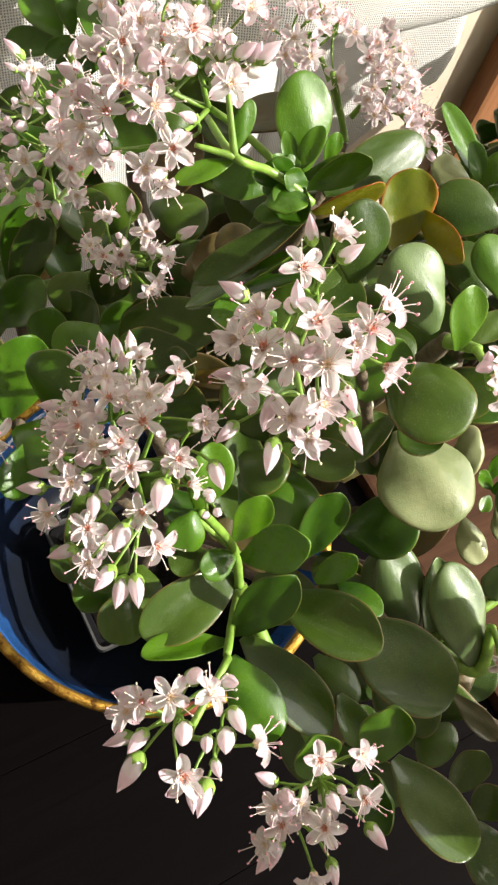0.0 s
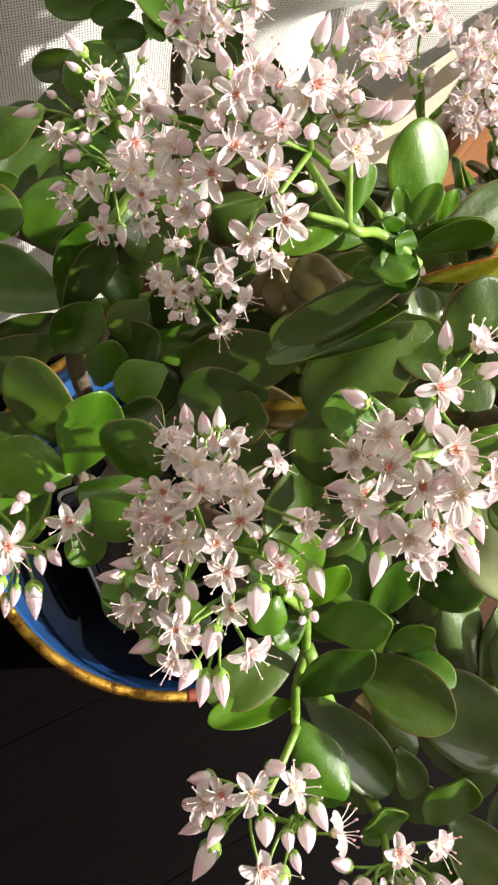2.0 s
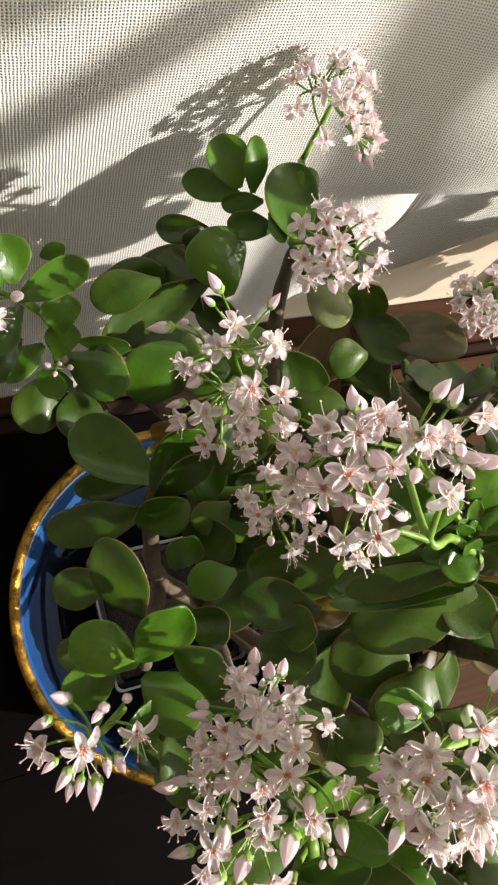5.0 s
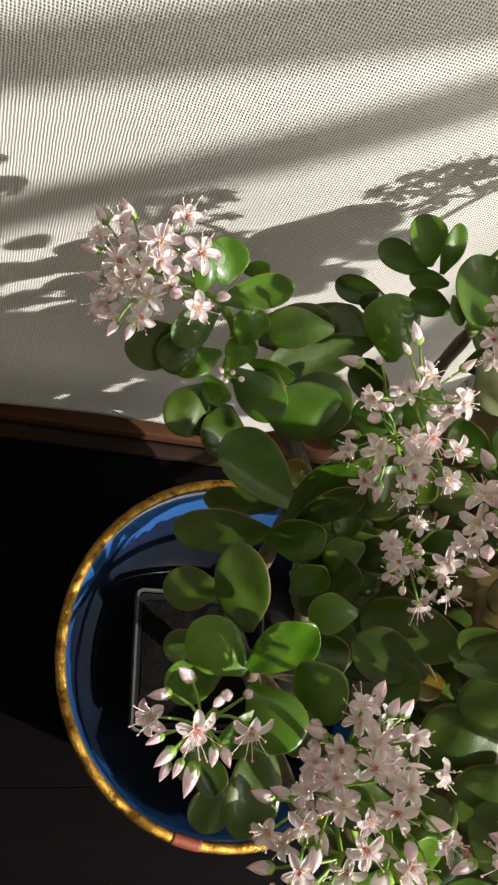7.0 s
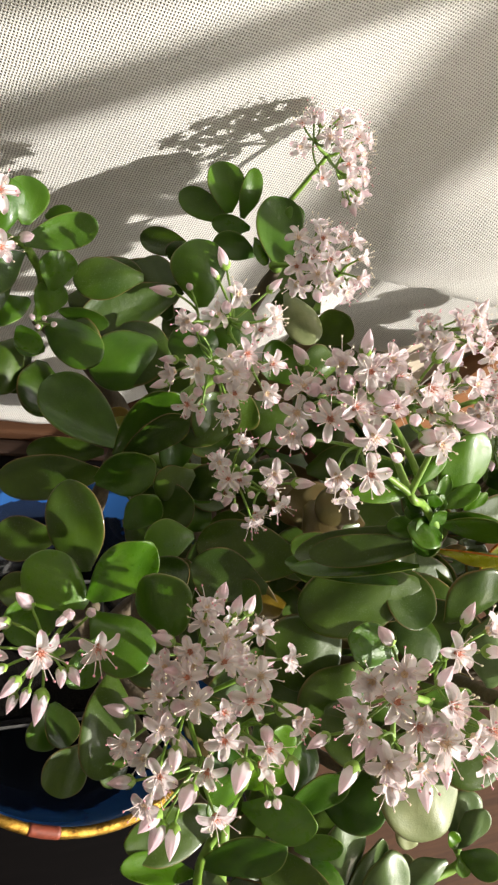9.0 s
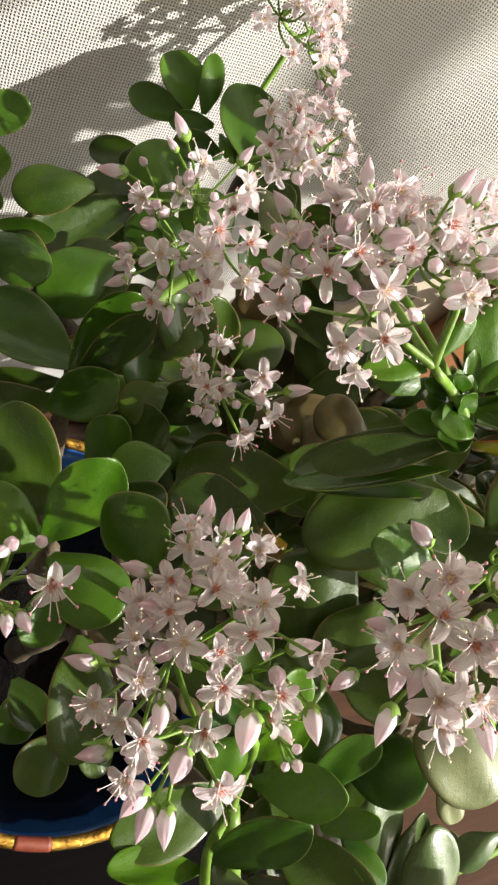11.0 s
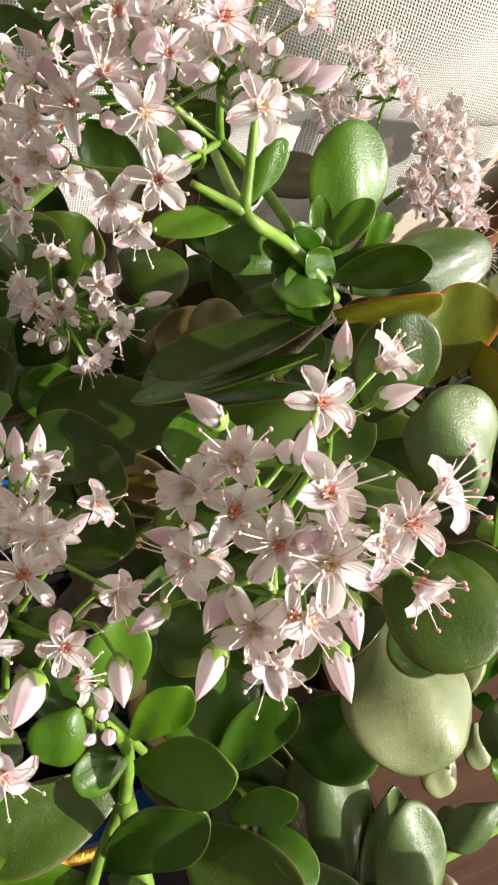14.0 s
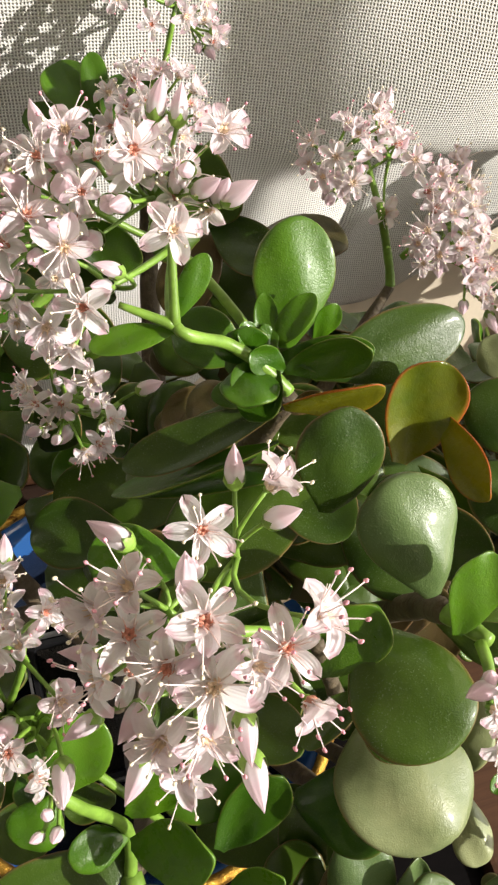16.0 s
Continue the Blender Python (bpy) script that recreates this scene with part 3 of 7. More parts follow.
def flower_mesh(seed, rise, curl, carpel, anther):
    """A five-petalled star: keeled petals, long stamens, rosy styles, five plump carpels, a green calyx. Petals about 1 long."""
    rnd = random.Random(seed)
    bm = bmesh.new()
    uvl = bm.loops.layers.uv.new("UVMap")
    for k in range(5):
        petal(bm, uvl, 2 * math.pi * k / 5 + rnd.uniform(-0.14, 0.14), rnd.uniform(0.70, 0.94), rnd.uniform(0.46, 0.60), radians(rise + rnd.uniform(-22, 22)), radians(curl + rnd.uniform(-30, 30)))
    for k in range(7):
        a = 2 * math.pi * (k + 0.5) / 7 + rnd.uniform(-0.3, 0.3)
        out, up = rnd.uniform(0.40, 1.05), rnd.uniform(0.74, 1.18)
        end = Vector((math.cos(a) * out, math.sin(a) * out, up))
        pts = curve((math.cos(a) * 0.12, math.sin(a) * 0.12, 0.05), end, Vector((0, 0, rnd.uniform(0.02, 0.14))), 4)
        tube(bm, pts, 0.025, 0.015, 5, 1)
        ball(bm, end, 0.055, 3, (1, 1, 1.45), 6, 4)
    for k in range(6):
        a = 2 * math.pi * k / 6 + rnd.uniform(-0.3, 0.3)
        out, up = rnd.uniform(0.22, 0.62), rnd.uniform(0.42, 0.72)
        tube(bm, curve((math.cos(a) * 0.10, math.sin(a) * 0.10, 0.08), (math.cos(a) * out, math.sin(a) * out, up), (0, 0, 0.06), 3), 0.034, 0.008, 5, 5)
    for k in range(5):
        a = 2 * math.pi * k / 5 + 0.3
        base, top = Vector((math.cos(a) * 0.09, math.sin(a) * 0.09, 0.06)), Vector((math.cos(a) * 0.13, math.sin(a) * 0.17, 0.46))
        ball(bm, (math.cos(a) * 0.11, math.sin(a) * 0.11, 0.13), 0.105, 2, (1, 1, 1.5), 7, 5)
        tube(bm, (base, top), 0.035, 0.012, 5, 2)
    ball(bm, (0, 0, -0.03), 0.13, 4, (1, 1, 0.8), 8, 5)
    return mesh_of("flower", bm, PETAL, FILAMENT, carpel, anther, SEPAL, FILAMENT_ROSE)


def bud_mesh(seed, plump):
    """A closed pointed bud in a short green calyx, its petals' edges as ridges; 1 long along z."""
    rnd = random.Random(seed)
    bm = bmesh.new()
    uvl = bm.loops.layers.uv.new("UVMap")
    n, sides = 10, 15
    rows = []
    for k in range(n + 1):
        u = k / n
        r = plump * math.sin(math.pi * min(1, 0.16 + 0.86 * u) ** 0.85) ** 0.85 if u < 1 else 0.004
        row = []
        for i in range(sides):
            a = 2 * math.pi * i / sides
            ridge = 1 + 0.07 * math.cos(5 * (a + 0.5 * u))
            row.append((bm.verts.new((max(r, 0.004) * ridge * math.cos(a), max(r, 0.004) * ridge * math.sin(a), u)), (i / sides, 0.55 + 0.55 * u)))
        rows.append(row)
    for a, b in zip(rows, rows[1:]):
        for i in range(sides):
            j = (i + 1) % sides
            f = bm.faces.new((a[i][0], a[j][0], b[j][0], b[i][0]))
            for loop, (_, uv) in zip(f.loops, (a[i], a[j], b[j], b[i])):
                loop[uvl].uv = uv
    bm.faces.new([v for v, _ in rows[0]][::-1])
    bm.faces.new([v for v, _ in rows[-1]])
    cup = []
    for z, r, lobe in ((-0.06, 0.30, 0.0), (-0.02, 0.72, 0.0), (0.08, 1.02, 0.0), (0.17, 1.13, 0.06), (0.21, 1.16, 0.12)):
        cup.append([bm.verts.new((plump * r * math.cos(a), plump * r * math.sin(a), z + lobe * math.cos(5 * a))) for a in (2 * math.pi * i / sides for i in range(sides))])
    for a, b in zip(cup, cup[1:]):
        for i in range(sides):
            bm.faces.new((a[i], a[(i + 1) % sides], b[(i + 1) % sides], b[i])).material_index = 1
    ball(bm, (0, 0, -0.01), plump * 0.62, 1, (1, 1, 0.7), 8, 4)
    return mesh_of("bud", bm, PETAL, SEPAL)


FLOWERS = [flower_mesh(k, *v) for k, v in enumerate((
    (38, 84, CARPEL, ANTHER), (52, 110, CARPEL_PALE, ANTHER), (26, 62, CARPEL, ANTHER_PINK), (58, 110, CARPEL_PALE, ANTHER_PINK),
    (70, 105, CARPEL_PALE, ANTHER), (38, 60, CARPEL, ANTHER), (22, 75, CARPEL_PALE, ANTHER), (74, 85, CARPEL, ANTHER_PINK),
    (44, 125, CARPEL, ANTHER), (30, 92, CARPEL_PALE, ANTHER), (52, 70, CARPEL_PALE, ANTHER_PINK), (64, 130, CARPEL, ANTHER)))]
BUDS = [bud_mesh(k, p) for k, p in enumerate((0.20, 0.22, 0.24, 0.28))]


class Cluster:
    """A flower head: its branching stalks are one part, its flowers and buds sit on it."""

    def __init__(self, root, core, label):
        self.core = Vector(core)
        self.bm = bmesh.new()
        self.items, self.hubs = [], []
        self.label = label
        root = Vector(root)
        tube(self.bm, [TO_PLANT @ p for p in curve(root, self.core, (0, 0, 0.002), 6)], 0.0014, 0.0012, 8)

    def stalk(self, at, out):
        at, out = Vector(at), Vector(out)
        fork = self.core.lerp(at, 0.55)
        near = [h for h in self.hubs if (h - fork).length < 0.015]
        if near:
            start = min(near, key=lambda h: (h - fork).length)
        else:
            start = fork
            self.hubs.append(fork)
            tube(self.bm, [TO_PLANT @ p for p in curve(self.core, fork, (0, 0, -0.001), 4)], 0.0010, 0.0008, 6)
        side = out * 0.25 * (at - start).length
        tube(self.bm, [TO_PLANT @ p for p in curve(start, at, -side, 5)], 0.00065, 0.00045, 6)

    def add(self, me, name, at, out, size):
        at, out = Vector(at), Vector(out).normalized()
        self.stalk(at, out)
        turn = out.to_track_quat("Z", "Y").to_matrix().to_4x4() @ Matrix.Rotation(random.uniform(0, 6.28), 4, "Z")
        self.items.append((name, me, Matrix.Translation(at) @ turn @ Matrix.Scale(size, 4)))

    def flower(self, at, out, size=0.0095, kind=None):
        self.add(FLOWERS[random.randrange(len(FLOWERS)) if kind is None else kind], "flower", at, Vector(out).normalized() + Vector([random.uniform(-0.42, 0.42) for _ in range(3)]), size * 1.0)

    def bud(self, at, out, size=0.0095, kind=None):
        self.add(BUDS[random.randrange(len(BUDS)) if kind is None else kind], "bud", at, out, size * 1.12)

    def done(self):
        head = part("flower_head", self.bm, STEM_GREEN, plant, self.label)
        for name, me, m in self.items:
            ob = new(name, me)
            ob.parent = head
            ob.matrix_basis = TO_PLANT @ m



head = Cluster((0.1418, 0.0954, 0.4319), (0.1142, 0.0982, 0.4473), "dense head of open pale pink star flowers")
head.flower((0.1245, 0.1110, 0.4805), (0.46, -0.04, 0.89), 0.0067, 4)
head.flower((0.1110, 0.1061, 0.4795), (-0.09, -0.43, 0.90), 0.0063, 0)
head.flower((0.1080, 0.0920, 0.4758), (-0.02, -0.52, 0.86), 0.0081, 5)
head.flower((0.0993, 0.1022, 0.4689), (-0.47, -0.10, 0.87), 0.0074, 3)
head.flower((0.1245, 0.0868, 0.4807), (0.54, -0.51, 0.67), 0.0074, 3)
head.flower((0.1192, 0.0838, 0.4779), (0.06, -0.53, 0.85), 0.0070, 2)
head.flower((0.1227, 0.0766, 0.4700), (0.38, -0.77, 0.52), 0.0067, 7)
head.flower((0.0975, 0.0955, 0.4644), (-0.44, -0.40, 0.80), 0.0078, 8)
head.flower((0.1084, 0.0828, 0.4694), (-0.12, -0.57, 0.81), 0.0081, 6)
head.flower((0.1065, 0.0776, 0.4596), (-0.14, -0.77, 0.63), 0.0074, 10)
head.flower((0.1047, 0.0745, 0.4479), (-0.21, -0.94, 0.28), 0.0070, 4)
head.flower((0.0934, 0.0922, 0.4548), (-0.74, -0.42, 0.52), 0.0074, 3)
head.flower((0.1007, 0.0796, 0.4530), (-0.31, -0.85, 0.42), 0.0074, 1)
head.flower((0.0943, 0.1025, 0.4615), (-0.75, -0.13, 0.65), 0.0074, 4)
head.flower((0.1024, 0.0884, 0.4671), (-0.30, -0.61, 0.74), 0.0074, 0)
head.flower((0.1143, 0.0831, 0.4749), (0.05, -0.60, 0.80), 0.0067, 10)
head.bud((0.1017, 0.1126, 0.4637), (-0.76, 0.45, 0.47), 0.0086, 1)
head.bud((0.1199, 0.1141, 0.4768), (0.06, 0.67, 0.74), 0.0073, 1)
head.bud((0.1230, 0.1056, 0.4789), (0.50, -0.24, 0.83), 0.0073, 2)
head.bud((0.1072, 0.0981, 0.4740), (-0.03, 0.49, 0.87), 0.0077, 1)
head.bud((0.1080, 0.0890, 0.4691), (-0.77, -0.47, 0.44), 0.0069, 2)
head.bud((0.0941, 0.0967, 0.4524), (-0.95, 0.28, 0.12), 0.0077, 1)
head.bud((0.0925, 0.0900, 0.4371), (-0.93, -0.34, -0.13), 0.0077, 1)
head.bud((0.1134, 0.0787, 0.4632), (-0.13, -0.99, -0.08), 0.0082, 1)
head.bud((0.1157, 0.0739, 0.4500), (-0.02, -0.99, -0.11), 0.0095, 1)
head.bud((0.0992, 0.0866, 0.4525), (-0.74, -0.67, -0.02), 0.0077, 2)
head.bud((0.0999, 0.0806, 0.4383), (-0.62, -0.75, -0.22), 0.0095, 1)
head.flower((0.1099, 0.0805, 0.4500), (-0.13, -0.79, 0.60), 0.0066, 2)
head.bud((0.1014, 0.0889, 0.4438), (-0.66, -0.75, -0.06), 0.0079, 2)
head.flower((0.1058, 0.0901, 0.4616), (0.05, -0.60, 0.80), 0.0067, 8)
head.flower((0.1138, 0.0886, 0.4650), (-0.21, -0.46, 0.86), 0.0063, 4)
head.flower((0.0990, 0.0952, 0.4443), (-0.15, -0.39, 0.91), 0.0069, 2)
head.bud((0.1124, 0.1051, 0.4632), (-0.46, -0.16, 0.87), 0.0078, 2)
head.done()

head = Cluster((0.1125, 0.0774, 0.3370), (0.0757, 0.1091, 0.3808), "dense rounded head of pale pink star flowers and buds")
head.flower((0.0666, 0.1333, 0.4193), (-0.28, 0.48, 0.83), 0.0061, 3)
head.flower((0.0797, 0.1238, 0.4280), (0.11, 0.05, 0.99), 0.0061, 4)
head.flower((0.0858, 0.1147, 0.4313), (0.43, -0.25, 0.87), 0.0055, 11)
head.flower((0.0685, 0.1231, 0.4252), (-0.06, -0.08, 1.00), 0.0061, 6)
head.flower((0.0581, 0.1211, 0.4203), (-0.33, -0.04, 0.94), 0.0061, 5)
head.flower((0.0657, 0.1160, 0.4263), (-0.16, -0.32, 0.93), 0.0061, 0)
head.flower((0.0756, 0.1103, 0.4310), (-0.00, -0.38, 0.93), 0.0061, 6)
head.flower((0.0512, 0.1175, 0.4162), (-0.74, 0.01, 0.67), 0.0061, 3)
head.flower((0.0570, 0.1053, 0.4230), (-0.22, -0.47, 0.85), 0.0061, 6)
head.flower((0.0705, 0.1033, 0.4303), (-0.08, -0.35, 0.93), 0.0070, 2)
head.flower((0.0856, 0.0963, 0.4324), (0.36, -0.40, 0.85), 0.0061, 3)
head.flower((0.0478, 0.1004, 0.4151), (-0.35, -0.33, 0.88), 0.0061, 1)
head.flower((0.0402, 0.0974, 0.4053), (-0.72, -0.23, 0.66), 0.0061, 3)
head.flower((0.0747, 0.0891, 0.4299), (-0.01, -0.68, 0.73), 0.0061, 5)
head.flower((0.0626, 0.0937, 0.4260), (-0.27, -0.69, 0.67), 0.0061, 0)
head.flower((0.0472, 0.0865, 0.4106), (-0.30, -0.44, 0.85), 0.0061, 0)
head.flower((0.0621, 0.0731, 0.4150), (-0.08, -0.60, 0.80), 0.0064, 0)
head.flower((0.0455, 0.0800, 0.4035), (-0.53, -0.67, 0.51), 0.0061, 3)
head.flower((0.0490, 0.1090, 0.4160), (-0.69, -0.14, 0.71), 0.0061, 1)
head.flower((0.0559, 0.1131, 0.4212), (-0.32, -0.25, 0.91), 0.0061, 0)
head.flower((0.0629, 0.1017, 0.4269), (-0.11, -0.43, 0.90), 0.0061, 5)
head.bud((0.0740, 0.1371, 0.4162), (0.06, 0.73, 0.68), 0.0066, 3)
head.bud((0.0764, 0.1317, 0.4201), (0.01, 0.67, 0.74), 0.0070, 2)
head.bud((0.0805, 0.1315, 0.4212), (0.14, 0.69, 0.71), 0.0066, 2)
head.bud((0.0748, 0.1249, 0.4236), (0.05, 0.56, 0.83), 0.0062, 2)
head.bud((0.0561, 0.1253, 0.4136), (-0.94, 0.30, 0.17), 0.0077, 1)
head.bud((0.0566, 0.1143, 0.4172), (-0.91, 0.22, 0.34), 0.0085, 2)
head.bud((0.0462, 0.1075, 0.4089), (-0.94, 0.30, 0.17), 0.0077, 0)
head.bud((0.0421, 0.1064, 0.4036), (-0.94, 0.30, 0.17), 0.0077, 2)
head.bud((0.0845, 0.0852, 0.4271), (-0.19, -0.97, 0.16), 0.0085, 2)
head.bud((0.0697, 0.0863, 0.4240), (-0.58, -0.78, 0.22), 0.0097, 3)
head.bud((0.0435, 0.0863, 0.4001), (-1.00, 0.06, -0.05), 0.0077, 2)
head.bud((0.0520, 0.0934, 0.4146), (-0.42, -0.81, 0.41), 0.0077, 2)
head.bud((0.0568, 0.0820, 0.4126), (-0.67, -0.67, 0.32), 0.0085, 3)
head.bud((0.0512, 0.0762, 0.3997), (-0.86, -0.50, 0.09), 0.0085, 2)
head.bud((0.0539, 0.0728, 0.3964), (-0.64, -0.76, 0.09), 0.0093, 2)
head.bud((0.0565, 0.0715, 0.3984), (-0.33, -0.94, 0.09), 0.0093, 1)
head.bud((0.0763, 0.0947, 0.4282), (-0.46, -0.47, 0.75), 0.0077, 2)
head.bud((0.0815, 0.0738, 0.4197), (-0.37, -0.52, 0.77), 0.0043, 3)
head.bud((0.0801, 0.0765, 0.4228), (-0.25, 0.05, 0.97), 0.0039, 3)
head.bud((0.0782, 0.0737, 0.4204), (-0.68, -0.25, 0.69), 0.0035, 3)
head.bud((0.0742, 0.0934, 0.4154), (0.27, -0.50, 0.82), 0.0067, 2)
head.bud((0.0739, 0.1351, 0.4132), (-0.19, 0.21, 0.96), 0.0076, 2)
head.flower((0.0648, 0.0858, 0.4099), (-0.35, -0.53, 0.77), 0.0063, 0)
head.flower((0.0737, 0.1197, 0.4158), (-0.15, 0.13, 0.98), 0.0056, 9)
head.flower((0.0510, 0.0844, 0.4000), (-0.25, -0.44, 0.86), 0.0056, 3)
head.bud((0.0835, 0.1154, 0.4169), (0.44, 0.04, 0.90), 0.0080, 0)
head.flower((0.0779, 0.1308, 0.4142), (0.23, 0.07, 0.97), 0.0055, 9)
head.flower((0.0510, 0.1059, 0.4092), (-0.55, -0.47, 0.69), 0.0058, 8)
head.bud((0.0540, 0.1061, 0.4144), (-0.21, -0.36, 0.91), 0.0082, 3)
head.flower((0.0724, 0.1166, 0.4216), (-0.26, -0.11, 0.96), 0.0057, 9)
head.bud((0.0580, 0.1113, 0.4038), (-0.26, -0.50, 0.83), 0.0076, 3)
head.flower((0.0718, 0.1226, 0.4139), (0.08, 0.35, 0.93), 0.0062, 0)
head.flower((0.0618, 0.1056, 0.4135), (-0.64, -0.25, 0.73), 0.0058, 2)
head.flower((0.0677, 0.1297, 0.4161), (-0.31, 0.40, 0.86), 0.0061, 6)
head.flower((0.0777, 0.1174, 0.4165), (-0.27, 0.13, 0.95), 0.0063, 5)
head.flower((0.0800, 0.1226, 0.4136), (-0.31, -0.00, 0.95), 0.0061, 8)
head.bud((0.0580, 0.1282, 0.4046), (-0.66, 0.23, 0.71), 0.0063, 3)
head.bud((0.0581, 0.1231, 0.4011), (-0.43, -0.24, 0.87), 0.0079, 1)
head.bud((0.0753, 0.1113, 0.4186), (-0.11, -0.42, 0.90), 0.0061, 1)
head.flower((0.0507, 0.0928, 0.3951), (-0.67, -0.49, 0.56), 0.0059, 1)
head.flower((0.0778, 0.0849, 0.4183), (0.41, -0.44, 0.80), 0.0058, 11)
head.bud((0.0840, 0.0830, 0.4125), (-0.17, -0.67, 0.72), 0.0073, 1)
head.flower((0.0550, 0.1154, 0.4057), (-0.49, -0.46, 0.74), 0.0056, 4)
head.bud((0.0564, 0.0966, 0.4074), (-0.13, -0.62, 0.77), 0.0085, 0)
head.flower((0.0599, 0.1177, 0.4167), (-0.14, -0.43, 0.89), 0.0061, 1)
head.bud((0.0855, 0.0999, 0.4229), (0.46, -0.10, 0.88), 0.0081, 2)
head.flower((0.0807, 0.1120, 0.4185), (-0.22, 0.12, 0.97), 0.0058, 3)
head.done()

head = Cluster((0.1480, 0.1597, 0.4469), (0.1318, 0.1908, 0.4540), "broad head of white-pink star flowers on a green stalk")
head.flower((0.0942, 0.1968, 0.4764), (-0.45, 0.43, 0.78), 0.0068, 4)
head.flower((0.1003, 0.1929, 0.4819), (-0.32, -0.27, 0.91), 0.0065, 0)
head.flower((0.1063, 0.1958, 0.4854), (-0.11, 0.01, 0.99), 0.0068, 3)
head.flower((0.1179, 0.1868, 0.4882), (-0.15, -0.44, 0.88), 0.0078, 5)
head.flower((0.1373, 0.1892, 0.4895), (0.12, -0.43, 0.90), 0.0068, 3)
head.flower((0.0875, 0.1937, 0.4647), (-0.74, -0.17, 0.65), 0.0068, 10)
head.flower((0.0866, 0.1880, 0.4594), (-0.57, -0.41, 0.72), 0.0068, 9)
head.flower((0.0958, 0.1827, 0.4757), (-0.32, -0.44, 0.84), 0.0068, 0)
head.flower((0.0872, 0.1829, 0.4552), (-0.69, -0.55, 0.48), 0.0068, 3)
head.flower((0.1015, 0.1745, 0.4758), (-0.23, -0.52, 0.82), 0.0071, 6)
head.flower((0.1225, 0.1705, 0.4818), (-0.04, -0.59, 0.81), 0.0071, 1)
head.flower((0.0968, 0.1668, 0.4605), (-0.41, -0.73, 0.55), 0.0068, 1)
head.flower((0.1043, 0.1644, 0.4677), (-0.19, -0.66, 0.72), 0.0068, 0)
head.flower((0.0914, 0.1813, 0.4693), (-0.48, -0.42, 0.77), 0.0068, 2)
head.flower((0.1017, 0.1619, 0.4585), (-0.29, -0.91, 0.29), 0.0061, 4)
head.flower((0.1068, 0.1814, 0.4828), (-0.24, -0.44, 0.87), 0.0054, 8)
head.bud((0.0937, 0.2062, 0.4600), (-0.77, 0.49, 0.42), 0.0077, 2)
head.bud((0.1028, 0.2009, 0.4790), (-0.24, 0.60, 0.77), 0.0081, 1)
head.bud((0.0967, 0.1924, 0.4740), (-0.54, -0.34, 0.77), 0.0085, 3)
head.bud((0.1037, 0.1861, 0.4788), (-0.04, -0.46, 0.89), 0.0085, 3)
head.bud((0.0887, 0.1886, 0.4626), (-0.35, -0.46, 0.82), 0.0062, 3)
head.bud((0.0906, 0.1795, 0.4576), (-0.53, -0.43, 0.73), 0.0070, 3)
head.bud((0.0897, 0.1928, 0.4651), (-0.36, -0.17, 0.92), 0.0070, 3)
head.bud((0.1151, 0.1785, 0.4820), (-0.65, -0.56, 0.50), 0.0062, 3)
head.bud((0.1122, 0.1673, 0.4740), (-0.88, 0.08, 0.48), 0.0062, 2)
head.bud((0.1252, 0.1977, 0.4867), (0.19, 0.28, 0.94), 0.0085, 1)
head.bud((0.1294, 0.1944, 0.4875), (0.14, 0.47, 0.87), 0.0077, 1)
head.bud((0.1355, 0.1771, 0.4820), (0.52, -0.29, 0.80), 0.0089, 2)
head.bud((0.1288, 0.1824, 0.4863), (-0.47, -0.68, 0.56), 0.0054, 3)
head.bud((0.0973, 0.1779, 0.4703), (-0.44, -0.76, 0.48), 0.0062, 2)
head.bud((0.1227, 0.1888, 0.4803), (-0.22, -0.26, 0.94), 0.0073, 2)
head.flower((0.1284, 0.1864, 0.4824), (0.10, -0.38, 0.92), 0.0061, 5)
head.bud((0.1281, 0.1853, 0.4776), (-0.07, -0.01, 1.00), 0.0078, 1)
head.bud((0.1303, 0.1804, 0.4816), (0.35, -0.45, 0.82), 0.0083, 1)
head.bud((0.1147, 0.1947, 0.4771), (-0.29, -0.05, 0.96), 0.0066, 0)
head.flower((0.1054, 0.1831, 0.4726), (-0.33, -0.28, 0.90), 0.0063, 8)
head.bud((0.1071, 0.1903, 0.4784), (-0.54, 0.21, 0.82), 0.0079, 0)
head.bud((0.1103, 0.1825, 0.4683), (-0.48, -0.71, 0.52), 0.0075, 3)
head.bud((0.1215, 0.1747, 0.4768), (0.11, -0.42, 0.90), 0.0081, 3)
head.flower((0.1281, 0.1842, 0.4764), (-0.45, -0.53, 0.72), 0.0064, 8)
head.flower((0.1347, 0.1791, 0.4775), (-0.31, -0.45, 0.83), 0.0064, 9)
head.bud((0.1019, 0.1825, 0.4714), (-0.37, -0.47, 0.80), 0.0069, 1)
head.flower((0.1071, 0.1966, 0.4759), (-0.28, -0.41, 0.87), 0.0064, 3)
head.flower((0.0991, 0.1932, 0.4656), (-0.96, 0.06, 0.26), 0.0064, 7)
head.bud((0.1075, 0.1950, 0.4756), (-0.47, -0.18, 0.87), 0.0060, 1)
head.bud((0.1112, 0.1717, 0.4646), (-0.66, -0.40, 0.63), 0.0070, 1)
head.bud((0.1348, 0.1779, 0.4809), (0.09, -0.14, 0.99), 0.0071, 3)
head.flower((0.1078, 0.1936, 0.4751), (-0.47, 0.31, 0.83), 0.0061, 1)
head.bud((0.1089, 0.2014, 0.4732), (-0.51, 0.43, 0.75), 0.0078, 2)
head.flower((0.1118, 0.1923, 0.4815), (-0.18, 0.20, 0.96), 0.0058, 8)
